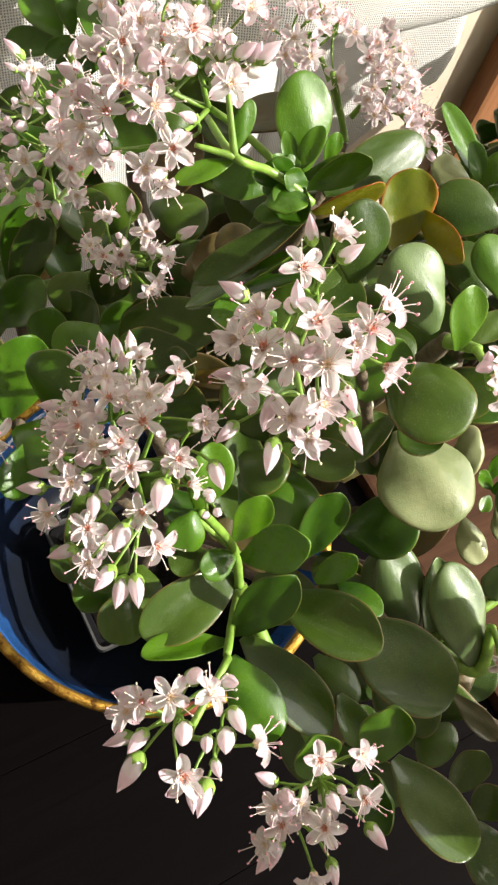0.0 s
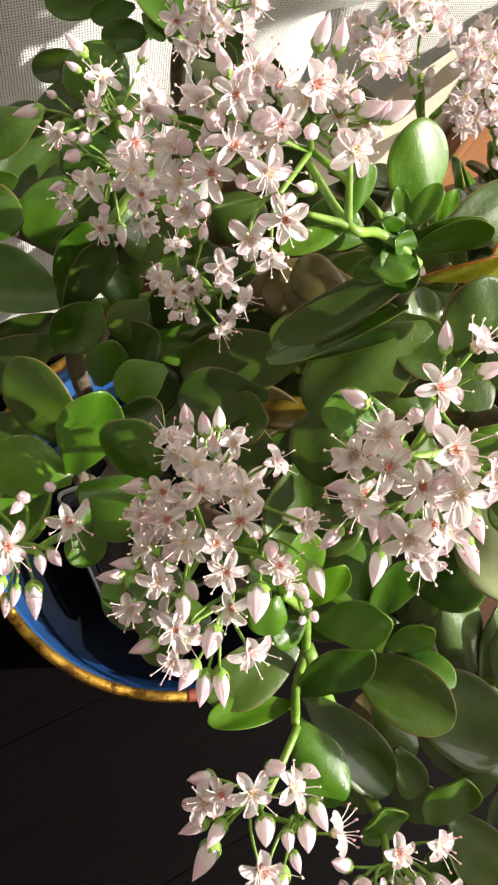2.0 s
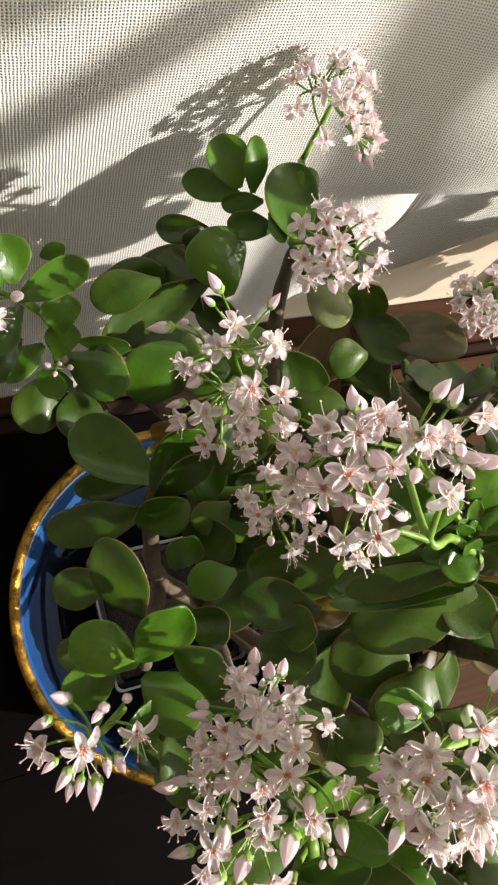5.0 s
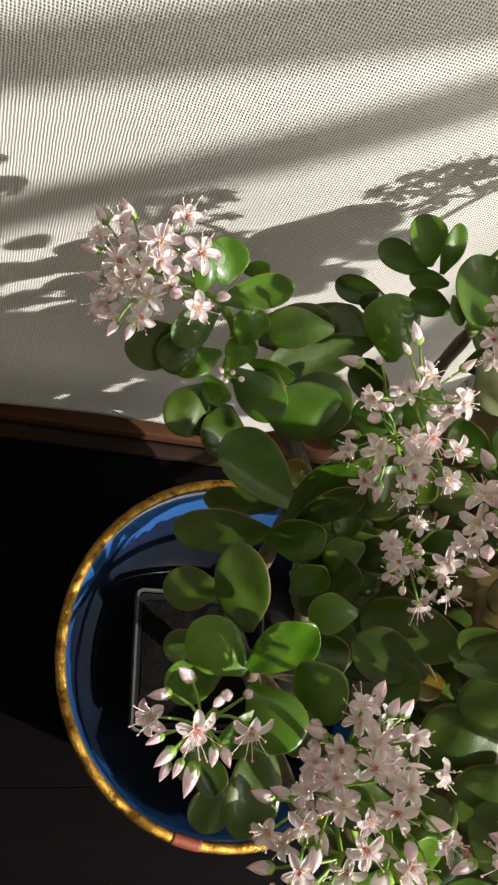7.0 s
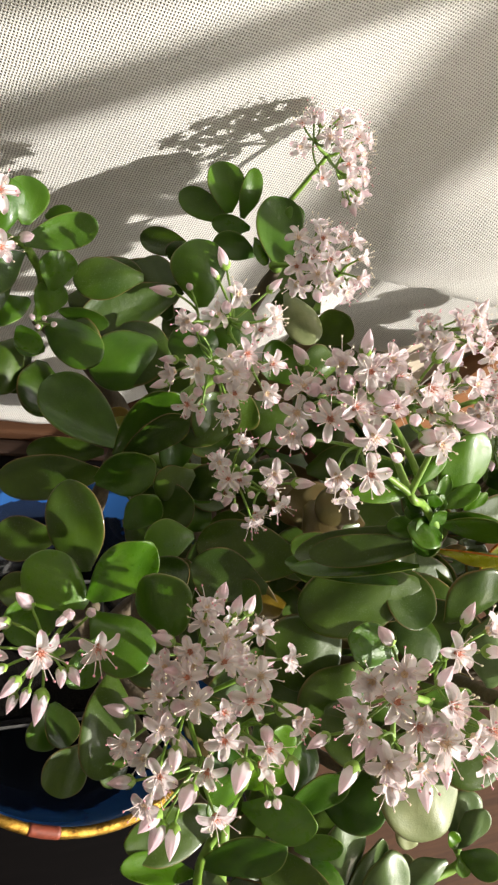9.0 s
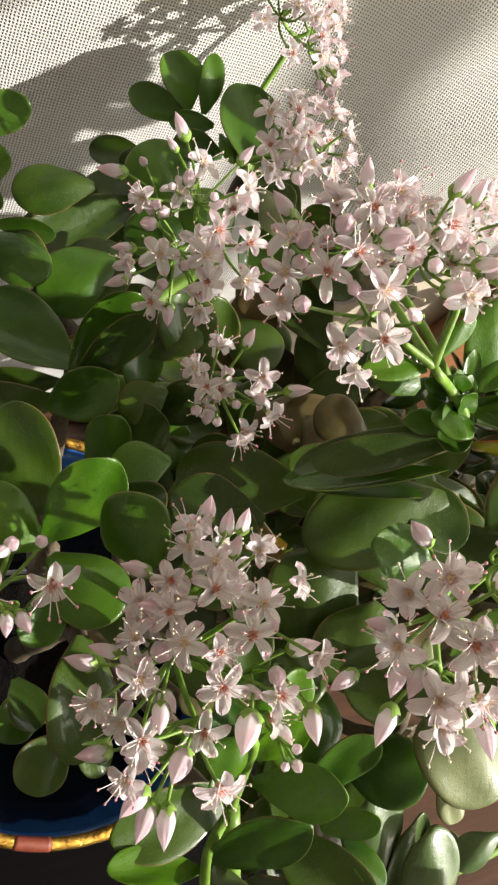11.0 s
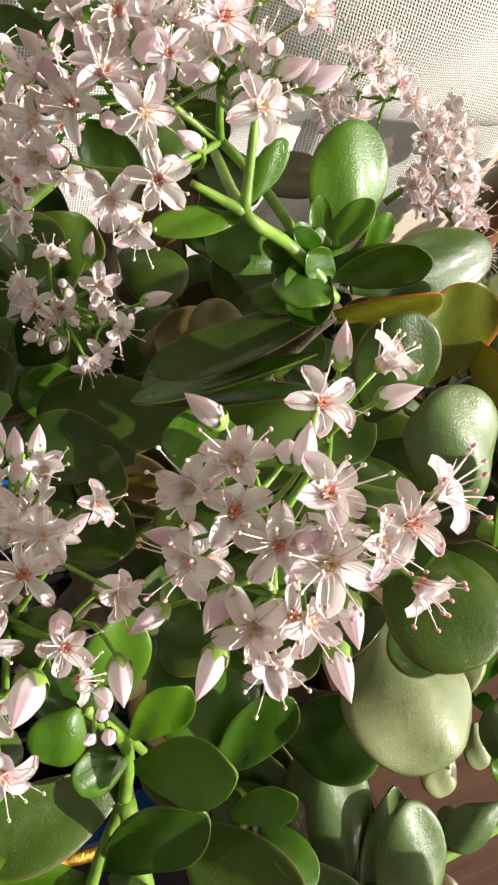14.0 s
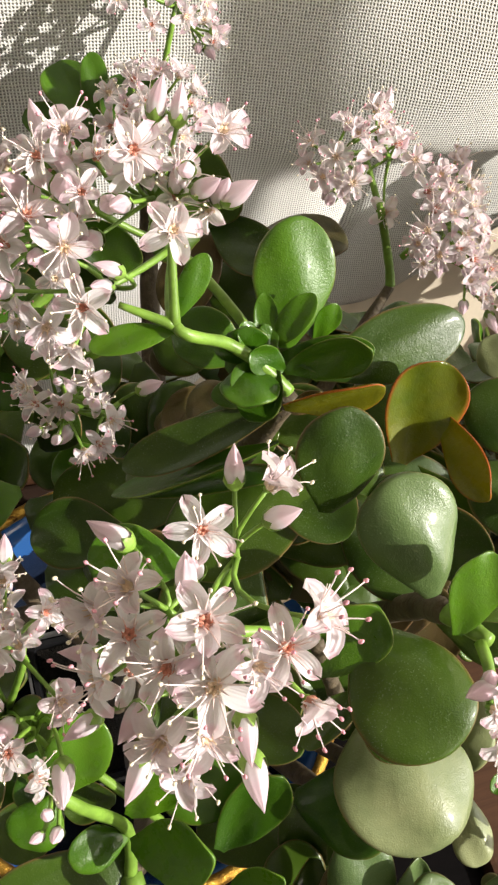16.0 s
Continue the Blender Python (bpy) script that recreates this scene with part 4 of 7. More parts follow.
head.bud((0.1131, 0.1838, 0.4766), (-0.23, -0.63, 0.74), 0.0067, 3)
head.flower((0.1197, 0.1890, 0.4780), (-0.04, -0.19, 0.98), 0.0070, 6)
head.done()

head = Cluster((0.1206, 0.2460, 0.3873), (0.1081, 0.2464, 0.3943), "open airy head of white-pink star flowers")
head.flower((0.0958, 0.2519, 0.4257), (-0.32, -0.27, 0.91), 0.0065, 6)
head.flower((0.0801, 0.2449, 0.4139), (-0.73, -0.37, 0.58), 0.0061, 3)
head.flower((0.1074, 0.2420, 0.4289), (0.03, -0.43, 0.90), 0.0068, 1)
head.flower((0.0972, 0.2292, 0.4228), (-0.24, -0.36, 0.90), 0.0068, 2)
head.flower((0.1077, 0.2255, 0.4233), (0.12, -0.50, 0.86), 0.0061, 8)
head.flower((0.0831, 0.2269, 0.4098), (-0.48, -0.42, 0.77), 0.0068, 1)
head.flower((0.0944, 0.2233, 0.4174), (-0.31, -0.52, 0.80), 0.0068, 6)
head.flower((0.0779, 0.2294, 0.4019), (-0.87, -0.30, 0.38), 0.0061, 4)
head.flower((0.0963, 0.2175, 0.4125), (-0.19, -0.66, 0.72), 0.0061, 0)
head.flower((0.1082, 0.2170, 0.4159), (0.25, -0.62, 0.75), 0.0068, 3)
head.flower((0.0844, 0.2190, 0.3960), (-0.56, -0.71, 0.42), 0.0061, 2)
head.flower((0.0966, 0.2130, 0.4040), (-0.14, -0.91, 0.39), 0.0061, 4)
head.bud((0.0988, 0.2699, 0.4174), (-0.53, 0.69, 0.49), 0.0085, 1)
head.bud((0.0819, 0.2645, 0.4027), (-0.99, 0.09, -0.10), 0.0093, 1)
head.bud((0.0951, 0.2657, 0.4157), (-0.73, 0.55, 0.39), 0.0050, 2)
head.bud((0.0850, 0.2622, 0.4107), (-0.70, -0.11, 0.71), 0.0043, 3)
head.bud((0.1135, 0.2588, 0.4227), (0.35, 0.31, 0.88), 0.0070, 1)
head.bud((0.0874, 0.2464, 0.4192), (-0.54, -0.34, 0.77), 0.0039, 3)
head.bud((0.0982, 0.2402, 0.4246), (-0.54, -0.34, 0.77), 0.0046, 3)
head.bud((0.0828, 0.2425, 0.4137), (-0.26, -0.37, 0.89), 0.0058, 2)
head.bud((0.0791, 0.2341, 0.4026), (-0.99, -0.01, -0.13), 0.0070, 1)
head.bud((0.0801, 0.2299, 0.3922), (-0.91, -0.24, -0.33), 0.0074, 1)
head.bud((0.0868, 0.2222, 0.4021), (-0.50, -0.60, 0.62), 0.0070, 2)
head.bud((0.0910, 0.2181, 0.3961), (-0.26, -0.96, -0.06), 0.0077, 1)
head.bud((0.0908, 0.2230, 0.4107), (-0.54, -0.34, 0.77), 0.0054, 3)
head.flower((0.0932, 0.2492, 0.4137), (-0.29, 0.02, 0.96), 0.0065, 9)
head.bud((0.0996, 0.2408, 0.4200), (-0.05, -0.47, 0.88), 0.0077, 0)
head.flower((0.0981, 0.2195, 0.4038), (0.08, -0.95, 0.30), 0.0062, 7)
head.bud((0.1109, 0.2466, 0.4182), (0.35, -0.44, 0.83), 0.0085, 0)
head.flower((0.0938, 0.2273, 0.4123), (-0.14, -0.63, 0.76), 0.0059, 4)
head.flower((0.1128, 0.2446, 0.4166), (0.18, 0.06, 0.98), 0.0067, 11)
head.bud((0.0939, 0.2486, 0.4193), (-0.47, -0.01, 0.88), 0.0074, 2)
head.bud((0.0897, 0.2450, 0.4089), (-0.71, -0.42, 0.57), 0.0066, 3)
head.flower((0.1104, 0.2436, 0.4168), (-0.27, -0.04, 0.96), 0.0068, 7)
head.bud((0.0848, 0.2403, 0.4082), (-0.86, -0.36, 0.36), 0.0073, 3)
head.bud((0.0880, 0.2450, 0.4075), (-0.89, -0.06, 0.46), 0.0079, 1)
head.flower((0.0975, 0.2334, 0.4117), (-0.54, -0.44, 0.72), 0.0062, 6)
head.done()

head = Cluster((0.1169, 0.2011, 0.3753), (0.1163, 0.1900, 0.3820), "small head of shaded pale pink star flowers")
head.flower((0.0962, 0.1948, 0.3950), (-0.55, 0.10, 0.83), 0.0060, 3)
head.flower((0.1034, 0.2008, 0.3999), (-0.29, 0.03, 0.96), 0.0060, 3)
head.flower((0.1136, 0.1882, 0.4049), (0.02, -0.36, 0.93), 0.0060, 1)
head.flower((0.0979, 0.1878, 0.3965), (-0.48, -0.42, 0.77), 0.0057, 0)
head.flower((0.1159, 0.1778, 0.4002), (0.03, -0.78, 0.63), 0.0060, 3)
head.flower((0.1080, 0.1733, 0.3927), (-0.18, -0.86, 0.48), 0.0060, 3)
head.bud((0.1145, 0.2025, 0.3987), (0.11, 0.40, 0.91), 0.0070, 1)
head.bud((0.0976, 0.1842, 0.3889), (-0.74, -0.46, 0.49), 0.0054, 3)
head.bud((0.1021, 0.1792, 0.3913), (-0.47, -0.68, 0.56), 0.0046, 3)
head.bud((0.1065, 0.1817, 0.3975), (-0.54, -0.34, 0.77), 0.0046, 3)
head.bud((0.1134, 0.1819, 0.3996), (-0.25, -0.08, 0.96), 0.0062, 2)
head.bud((0.1050, 0.1916, 0.4010), (-0.54, -0.34, 0.77), 0.0039, 3)
head.bud((0.1270, 0.1867, 0.3981), (0.63, -0.26, 0.73), 0.0085, 1)
head.bud((0.1073, 0.1881, 0.3804), (-0.55, -0.75, 0.37), 0.0084, 2)
head.flower((0.1132, 0.1777, 0.3876), (0.06, -0.82, 0.56), 0.0060, 0)
head.flower((0.1015, 0.1851, 0.3873), (-0.93, -0.28, 0.24), 0.0054, 8)
head.flower((0.1052, 0.1900, 0.3928), (-0.73, -0.39, 0.56), 0.0060, 5)
head.flower((0.1138, 0.1834, 0.3975), (-0.14, -0.15, 0.98), 0.0059, 8)
head.bud((0.1099, 0.1935, 0.3909), (-0.51, 0.23, 0.83), 0.0081, 0)
head.done()

head = Cluster((0.0384, 0.1331, 0.3630), (0.0249, 0.1277, 0.3802), "small loose head of a few flowers and buds")
head.flower((0.0155, 0.1272, 0.4042), (-0.15, -0.42, 0.90), 0.0076, 2)
head.flower((0.0337, 0.1274, 0.4062), (0.11, -0.46, 0.88), 0.0072, 2)
head.flower((0.0051, 0.1306, 0.3958), (-0.86, -0.27, 0.43), 0.0072, 3)
head.bud((0.0156, 0.1422, 0.3995), (-0.70, 0.33, 0.63), 0.0081, 2)
head.bud((0.0092, 0.1379, 0.3974), (-0.99, -0.15, 0.03), 0.0070, 2)
head.bud((0.0252, 0.1371, 0.4057), (-0.29, -0.03, 0.96), 0.0058, 3)
head.bud((0.0237, 0.1363, 0.4069), (-0.74, -0.47, 0.48), 0.0054, 2)
head.bud((0.0334, 0.1378, 0.4043), (-0.39, -0.04, 0.92), 0.0050, 3)
head.bud((0.0084, 0.1251, 0.3935), (-0.89, -0.46, 0.05), 0.0058, 1)
head.bud((0.0123, 0.1211, 0.3935), (-0.76, -0.65, 0.02), 0.0077, 1)
head.bud((0.0123, 0.1170, 0.3890), (-0.49, -0.86, 0.15), 0.0062, 1)
head.bud((0.0150, 0.1177, 0.3936), (-0.49, -0.86, 0.15), 0.0058, 1)
head.bud((0.0196, 0.1166, 0.3933), (-0.32, -0.95, 0.00), 0.0097, 1)
head.bud((0.0232, 0.1218, 0.4014), (-0.25, -0.90, 0.36), 0.0062, 2)
head.bud((0.0261, 0.1218, 0.4012), (0.09, -0.81, 0.58), 0.0070, 1)
head.done()

head = Cluster((0.0354, 0.2972, 0.3692), (0.0099, 0.3155, 0.3572), "rounded head of pale pink star flowers with pointed buds")
head.flower((0.0107, 0.3181, 0.3921), (-0.09, -0.06, 0.99), 0.0082, 5)
head.flower((0.0170, 0.3041, 0.3923), (0.19, -0.37, 0.91), 0.0082, 2)
head.flower((0.0196, 0.2867, 0.3809), (0.15, -0.59, 0.79), 0.0078, 5)
head.flower((0.0017, 0.3074, 0.3889), (-0.16, -0.33, 0.93), 0.0086, 6)
head.flower((0.0020, 0.2999, 0.3866), (-0.15, -0.42, 0.90), 0.0074, 1)
head.flower((0.0012, 0.2892, 0.3781), (-0.18, -0.65, 0.74), 0.0078, 6)
head.flower((-0.0106, 0.3024, 0.3767), (-0.40, -0.43, 0.81), 0.0082, 0)
head.flower((-0.0177, 0.3151, 0.3696), (-0.70, -0.22, 0.68), 0.0070, 3)
head.flower((-0.0119, 0.3180, 0.3783), (-0.34, 0.29, 0.89), 0.0070, 4)
head.flower((-0.0136, 0.2933, 0.3585), (-0.74, -0.57, 0.37), 0.0070, 4)
head.flower((0.0004, 0.2844, 0.3696), (-0.02, -0.83, 0.56), 0.0062, 0)
head.flower((-0.0084, 0.2953, 0.3743), (-0.30, -0.51, 0.81), 0.0070, 9)
head.flower((-0.0113, 0.2907, 0.3595), (-0.39, -0.74, 0.55), 0.0062, 10)
head.flower((-0.0042, 0.2959, 0.3796), (-0.15, -0.42, 0.90), 0.0070, 5)
head.bud((-0.0151, 0.3261, 0.3652), (-0.69, 0.64, 0.34), 0.0085, 0)
head.bud((-0.0069, 0.3234, 0.3772), (-0.67, 0.62, 0.42), 0.0085, 0)
head.bud((-0.0163, 0.3140, 0.3645), (-0.99, -0.11, -0.09), 0.0077, 2)
head.bud((-0.0108, 0.3114, 0.3763), (0.02, -0.11, 0.99), 0.0074, 3)
head.bud((-0.0095, 0.2940, 0.3635), (-0.61, -0.41, 0.68), 0.0070, 3)
head.bud((-0.0050, 0.2898, 0.3512), (-0.45, -0.89, -0.07), 0.0077, 1)
head.bud((0.0002, 0.2863, 0.3575), (-0.32, -0.95, 0.00), 0.0077, 1)
head.bud((0.0119, 0.2908, 0.3807), (-0.45, -0.33, 0.83), 0.0077, 3)
head.bud((0.0300, 0.2954, 0.3777), (0.40, -0.33, 0.85), 0.0070, 3)
head.bud((0.0090, 0.2989, 0.3862), (-0.11, -0.59, 0.80), 0.0062, 2)
head.bud((-0.0144, 0.3017, 0.3627), (-1.00, 0.05, 0.05), 0.0070, 0)
head.bud((0.0082, 0.2952, 0.3757), (-0.21, -0.64, 0.74), 0.0063, 2)
head.flower((0.0139, 0.3046, 0.3867), (0.09, -0.44, 0.89), 0.0073, 4)
head.bud((0.0103, 0.3042, 0.3716), (-0.21, -0.14, 0.97), 0.0060, 2)
head.flower((-0.0028, 0.3137, 0.3706), (-0.18, -0.31, 0.93), 0.0066, 4)
head.bud((-0.0042, 0.3125, 0.3731), (-0.60, -0.23, 0.77), 0.0066, 1)
head.bud((0.0213, 0.2939, 0.3700), (0.14, -0.60, 0.79), 0.0069, 1)
head.flower((-0.0070, 0.3013, 0.3599), (-0.83, -0.27, 0.49), 0.0069, 3)
head.bud((-0.0061, 0.3068, 0.3740), (-0.83, 0.10, 0.55), 0.0067, 3)
head.bud((0.0074, 0.3003, 0.3674), (-0.53, -0.49, 0.70), 0.0072, 0)
head.flower((-0.0056, 0.2996, 0.3674), (-0.71, -0.48, 0.52), 0.0078, 4)
head.bud((0.0109, 0.3200, 0.3811), (-0.27, -0.08, 0.96), 0.0063, 3)
head.flower((-0.0041, 0.3055, 0.3649), (-0.73, -0.45, 0.52), 0.0069, 9)
head.flower((0.0033, 0.3083, 0.3790), (-0.37, -0.16, 0.92), 0.0082, 5)
head.flower((-0.0052, 0.3186, 0.3663), (-0.54, -0.13, 0.83), 0.0080, 9)
head.flower((0.0090, 0.2937, 0.3784), (-0.10, -0.29, 0.95), 0.0068, 11)
head.done()

head = Cluster((0.1568, 0.3087, 0.3750), (0.1625, 0.2899, 0.4034), "tight fluffy head of pale pink star flowers")
head.flower((0.1419, 0.2954, 0.4141), (-0.57, 0.01, 0.82), 0.0063, 9)
head.flower((0.1492, 0.2914, 0.4215), (-0.11, -0.01, 0.99), 0.0063, 8)
head.flower((0.1633, 0.2898, 0.4243), (0.31, -0.14, 0.94), 0.0063, 4)
head.flower((0.1399, 0.2823, 0.4118), (-0.51, -0.39, 0.77), 0.0063, 0)
head.flower((0.1507, 0.2813, 0.4212), (-0.08, -0.37, 0.92), 0.0063, 0)
head.flower((0.1520, 0.2730, 0.4172), (-0.08, -0.60, 0.80), 0.0063, 1)
head.flower((0.1659, 0.2761, 0.4205), (0.45, -0.44, 0.78), 0.0063, 4)
head.flower((0.1414, 0.2762, 0.4083), (-0.46, -0.78, 0.42), 0.0063, 4)
head.flower((0.1490, 0.2976, 0.4197), (-0.02, 0.31, 0.95), 0.0063, 4)
head.flower((0.1564, 0.2928, 0.4237), (0.09, 0.06, 0.99), 0.0063, 3)
head.flower((0.1663, 0.2838, 0.4234), (0.51, -0.36, 0.78), 0.0057, 4)
head.flower((0.1439, 0.2833, 0.4175), (-0.25, -0.35, 0.90), 0.0063, 0)
head.flower((0.1597, 0.2705, 0.4166), (0.19, -0.73, 0.66), 0.0063, 3)
head.flower((0.1465, 0.2771, 0.4170), (-0.17, -0.52, 0.84), 0.0063, 6)
head.bud((0.1453, 0.2874, 0.4160), (-0.37, -0.27, 0.89), 0.0062, 2)
head.bud((0.1549, 0.2849, 0.4205), (-0.18, -0.31, 0.94), 0.0062, 2)
head.bud((0.1498, 0.2726, 0.4098), (-0.19, -0.94, 0.30), 0.0070, 3)
head.bud((0.1527, 0.2907, 0.4052), (-0.39, 0.01, 0.92), 0.0069, 0)
head.flower((0.1570, 0.2858, 0.4132), (-0.36, 0.07, 0.93), 0.0058, 7)
head.bud((0.1552, 0.2912, 0.4065), (-0.44, -0.35, 0.83), 0.0082, 3)
head.bud((0.1534, 0.2889, 0.4034), (-0.47, -0.06, 0.88), 0.0076, 2)
head.flower((0.1547, 0.2819, 0.4053), (-0.09, -0.28, 0.96), 0.0063, 5)
head.bud((0.1483, 0.2808, 0.4055), (-0.79, -0.54, 0.28), 0.0083, 1)
head.flower((0.1691, 0.2911, 0.4119), (0.48, -0.13, 0.87), 0.0059, 8)
head.flower((0.1515, 0.2819, 0.3989), (-0.78, -0.54, 0.33), 0.0058, 9)
head.bud((0.1524, 0.2866, 0.4118), (-0.53, -0.01, 0.85), 0.0072, 3)
head.bud((0.1533, 0.2906, 0.4154), (-0.42, 0.04, 0.91), 0.0084, 0)
head.bud((0.1688, 0.2802, 0.4112), (-0.01, -0.64, 0.77), 0.0077, 1)
head.flower((0.1575, 0.2810, 0.4089), (-0.26, -0.31, 0.92), 0.0058, 1)
head.bud((0.1485, 0.2890, 0.4116), (-0.22, -0.38, 0.90), 0.0080, 3)
head.done()

head = Cluster((0.1795, 0.3547, 0.3669), (0.1848, 0.3631, 0.4003), "loose head of blossoms against the pale cloth")
head.flower((0.1599, 0.3627, 0.4139), (-0.57, 0.01, 0.82), 0.0063, 5)
head.flower((0.1576, 0.3530, 0.4109), (-0.50, -0.56, 0.66), 0.0063, 3)
head.flower((0.1688, 0.3527, 0.4205), (-0.23, -0.18, 0.96), 0.0063, 6)
head.flower((0.1673, 0.3376, 0.4106), (-0.16, -0.60, 0.79), 0.0057, 0)
head.flower((0.1792, 0.3362, 0.4147), (0.09, -0.53, 0.84), 0.0063, 6)
head.flower((0.1826, 0.3540, 0.4239), (0.28, -0.31, 0.91), 0.0063, 8)
head.flower((0.1846, 0.3467, 0.4219), (0.36, -0.38, 0.85), 0.0063, 9)
head.flower((0.1647, 0.3664, 0.4174), (-0.20, 0.37, 0.91), 0.0063, 3)
head.flower((0.1761, 0.3656, 0.4228), (0.06, 0.28, 0.96), 0.0063, 4)
head.flower((0.1836, 0.3634, 0.4240), (0.17, 0.05, 0.98), 0.0063, 3)
head.flower((0.1878, 0.3389, 0.4164), (0.36, -0.59, 0.73), 0.0057, 3)
head.flower((0.1899, 0.3330, 0.4065), (0.21, -0.79, 0.58), 0.0057, 11)
head.flower((0.1749, 0.3468, 0.4211), (0.01, -0.38, 0.93), 0.0063, 10)
head.flower((0.1872, 0.3543, 0.4237), (0.48, -0.22, 0.85), 0.0057, 4)
head.flower((0.1776, 0.3412, 0.4189), (0.00, -0.46, 0.89), 0.0063, 2)
head.bud((0.1686, 0.3631, 0.4166), (-0.34, 0.37, 0.86), 0.0077, 1)
head.bud((0.1744, 0.3540, 0.4192), (-0.31, 0.13, 0.94), 0.0077, 1)
head.bud((0.1914, 0.3377, 0.4071), (0.67, -0.46, 0.58), 0.0077, 0)
head.bud((0.1885, 0.3322, 0.4044), (0.09, -0.99, 0.09), 0.0077, 1)
head.bud((0.1858, 0.3348, 0.4033), (-0.28, -0.92, 0.27), 0.0070, 1)
head.flower((0.1958, 0.3411, 0.4038), (-0.08, -0.69, 0.72), 0.0061, 11)
head.flower((0.1906, 0.3445, 0.4060), (-0.03, -0.58, 0.82), 0.0065, 10)
head.flower((0.1827, 0.3508, 0.4174), (0.10, -0.26, 0.96), 0.0056, 6)
head.flower((0.1844, 0.3544, 0.4185), (0.01, -0.31, 0.95), 0.0057, 7)
head.flower((0.1786, 0.3670, 0.4166), (-0.22, 0.47, 0.86), 0.0055, 5)
head.bud((0.1883, 0.3588, 0.4101), (0.19, -0.14, 0.97), 0.0068, 2)
head.flower((0.1913, 0.3615, 0.4105), (-0.17, -0.49, 0.85), 0.0059, 9)
head.flower((0.1902, 0.3614, 0.4130), (0.10, -0.51, 0.86), 0.0063, 5)
head.bud((0.1840, 0.3682, 0.4127), (0.34, 0.21, 0.92), 0.0085, 0)
head.done()

head = Cluster((0.2292, 0.2280, 0.3921), (0.2253, 0.2620, 0.4130), "shaded mauve-pink head of star flowers")
head.flower((0.2017, 0.2574, 0.4219), (-0.64, -0.10, 0.76), 0.0063, 3)
head.flower((0.2111, 0.2563, 0.4295), (-0.19, 0.11, 0.98), 0.0063, 3)
head.flower((0.2154, 0.2448, 0.4279), (-0.07, -0.42, 0.90), 0.0063, 10)
head.flower((0.2026, 0.2456, 0.4182), (-0.53, -0.53, 0.66), 0.0063, 3)
head.flower((0.2098, 0.2397, 0.4209), (-0.20, -0.69, 0.70), 0.0063, 9)
head.flower((0.2218, 0.2534, 0.4320), (0.11, -0.10, 0.99), 0.0063, 3)
head.flower((0.2057, 0.2489, 0.4245), (-0.34, -0.44, 0.83), 0.0063, 6)
head.flower((0.2324, 0.2435, 0.4261), (0.17, -0.53, 0.83), 0.0063, 6)
head.flower((0.2233, 0.2351, 0.4112), (-0.11, -0.77, 0.63), 0.0063, 1)
head.flower((0.2252, 0.2465, 0.4298), (0.11, -0.37, 0.92), 0.0057, 2)
head.flower((0.2220, 0.2595, 0.4326), (0.10, 0.12, 0.99), 0.0063, 4)
head.flower((0.2134, 0.2519, 0.4298), (-0.09, -0.15, 0.98), 0.0063, 4)
head.flower((0.2002, 0.2525, 0.4180), (-0.78, -0.31, 0.54), 0.0057, 4)
head.flower((0.2068, 0.2407, 0.4189), (-0.37, -0.72, 0.59), 0.0057, 1)
head.bud((0.2068, 0.2436, 0.4120), (-0.65, -0.72, 0.24), 0.0070, 2)
head.bud((0.2283, 0.2624, 0.4293), (0.17, 0.55, 0.82), 0.0077, 2)
head.bud((0.2266, 0.2459, 0.4262), (0.26, -0.02, 0.96), 0.0070, 1)
head.bud((0.2133, 0.2430, 0.4225), (-0.38, -0.41, 0.83), 0.0062, 2)
head.flower((0.2184, 0.2499, 0.4141), (-0.56, -0.69, 0.46), 0.0060, 11)
head.bud((0.2099, 0.2499, 0.4102), (-0.73, -0.68, -0.05), 0.0077, 3)
head.bud((0.2290, 0.2611, 0.4228), (0.34, -0.22, 0.91), 0.0065, 0)
head.flower((0.2238, 0.2574, 0.4256), (0.04, -0.33, 0.94), 0.0057, 0)
head.flower((0.2110, 0.2552, 0.4193), (-0.78, -0.41, 0.46), 0.0055, 9)
head.flower((0.2196, 0.2531, 0.4112), (-0.55, -0.51, 0.67), 0.0055, 7)
head.flower((0.2296, 0.2513, 0.4268), (0.41, -0.29, 0.86), 0.0057, 4)
head.done()

head = Cluster((0.2356, 0.2308, 0.3916), (0.2505, 0.2331, 0.4051), "bright white-pink head of crowded star flowers")
head.flower((0.2338, 0.2326, 0.4219), (-0.28, -0.19, 0.94), 0.0063, 2)
head.flower((0.2405, 0.2367, 0.4240), (-0.06, -0.06, 1.00), 0.0063, 3)
head.flower((0.2501, 0.2440, 0.4229), (0.23, -0.02, 0.97), 0.0063, 4)
head.flower((0.2309, 0.2193, 0.4173), (-0.43, -0.49, 0.76), 0.0063, 6)
head.flower((0.2386, 0.2217, 0.4221), (-0.09, -0.50, 0.86), 0.0063, 6)
head.flower((0.2451, 0.2225, 0.4236), (0.27, -0.46, 0.85), 0.0063, 1)
head.flower((0.2339, 0.2124, 0.4138), (-0.20, -0.75, 0.63), 0.0063, 9)
head.flower((0.2439, 0.2091, 0.4138), (0.14, -0.78, 0.61), 0.0063, 0)
head.flower((0.2285, 0.2177, 0.4139), (-0.62, -0.49, 0.61), 0.0063, 3)
head.flower((0.2413, 0.2152, 0.4195), (0.08, -0.52, 0.85), 0.0063, 1)
head.flower((0.2337, 0.2244, 0.4210), (-0.25, -0.46, 0.85), 0.0063, 5)
head.flower((0.2392, 0.2121, 0.4163), (-0.03, -0.71, 0.70), 0.0063, 5)
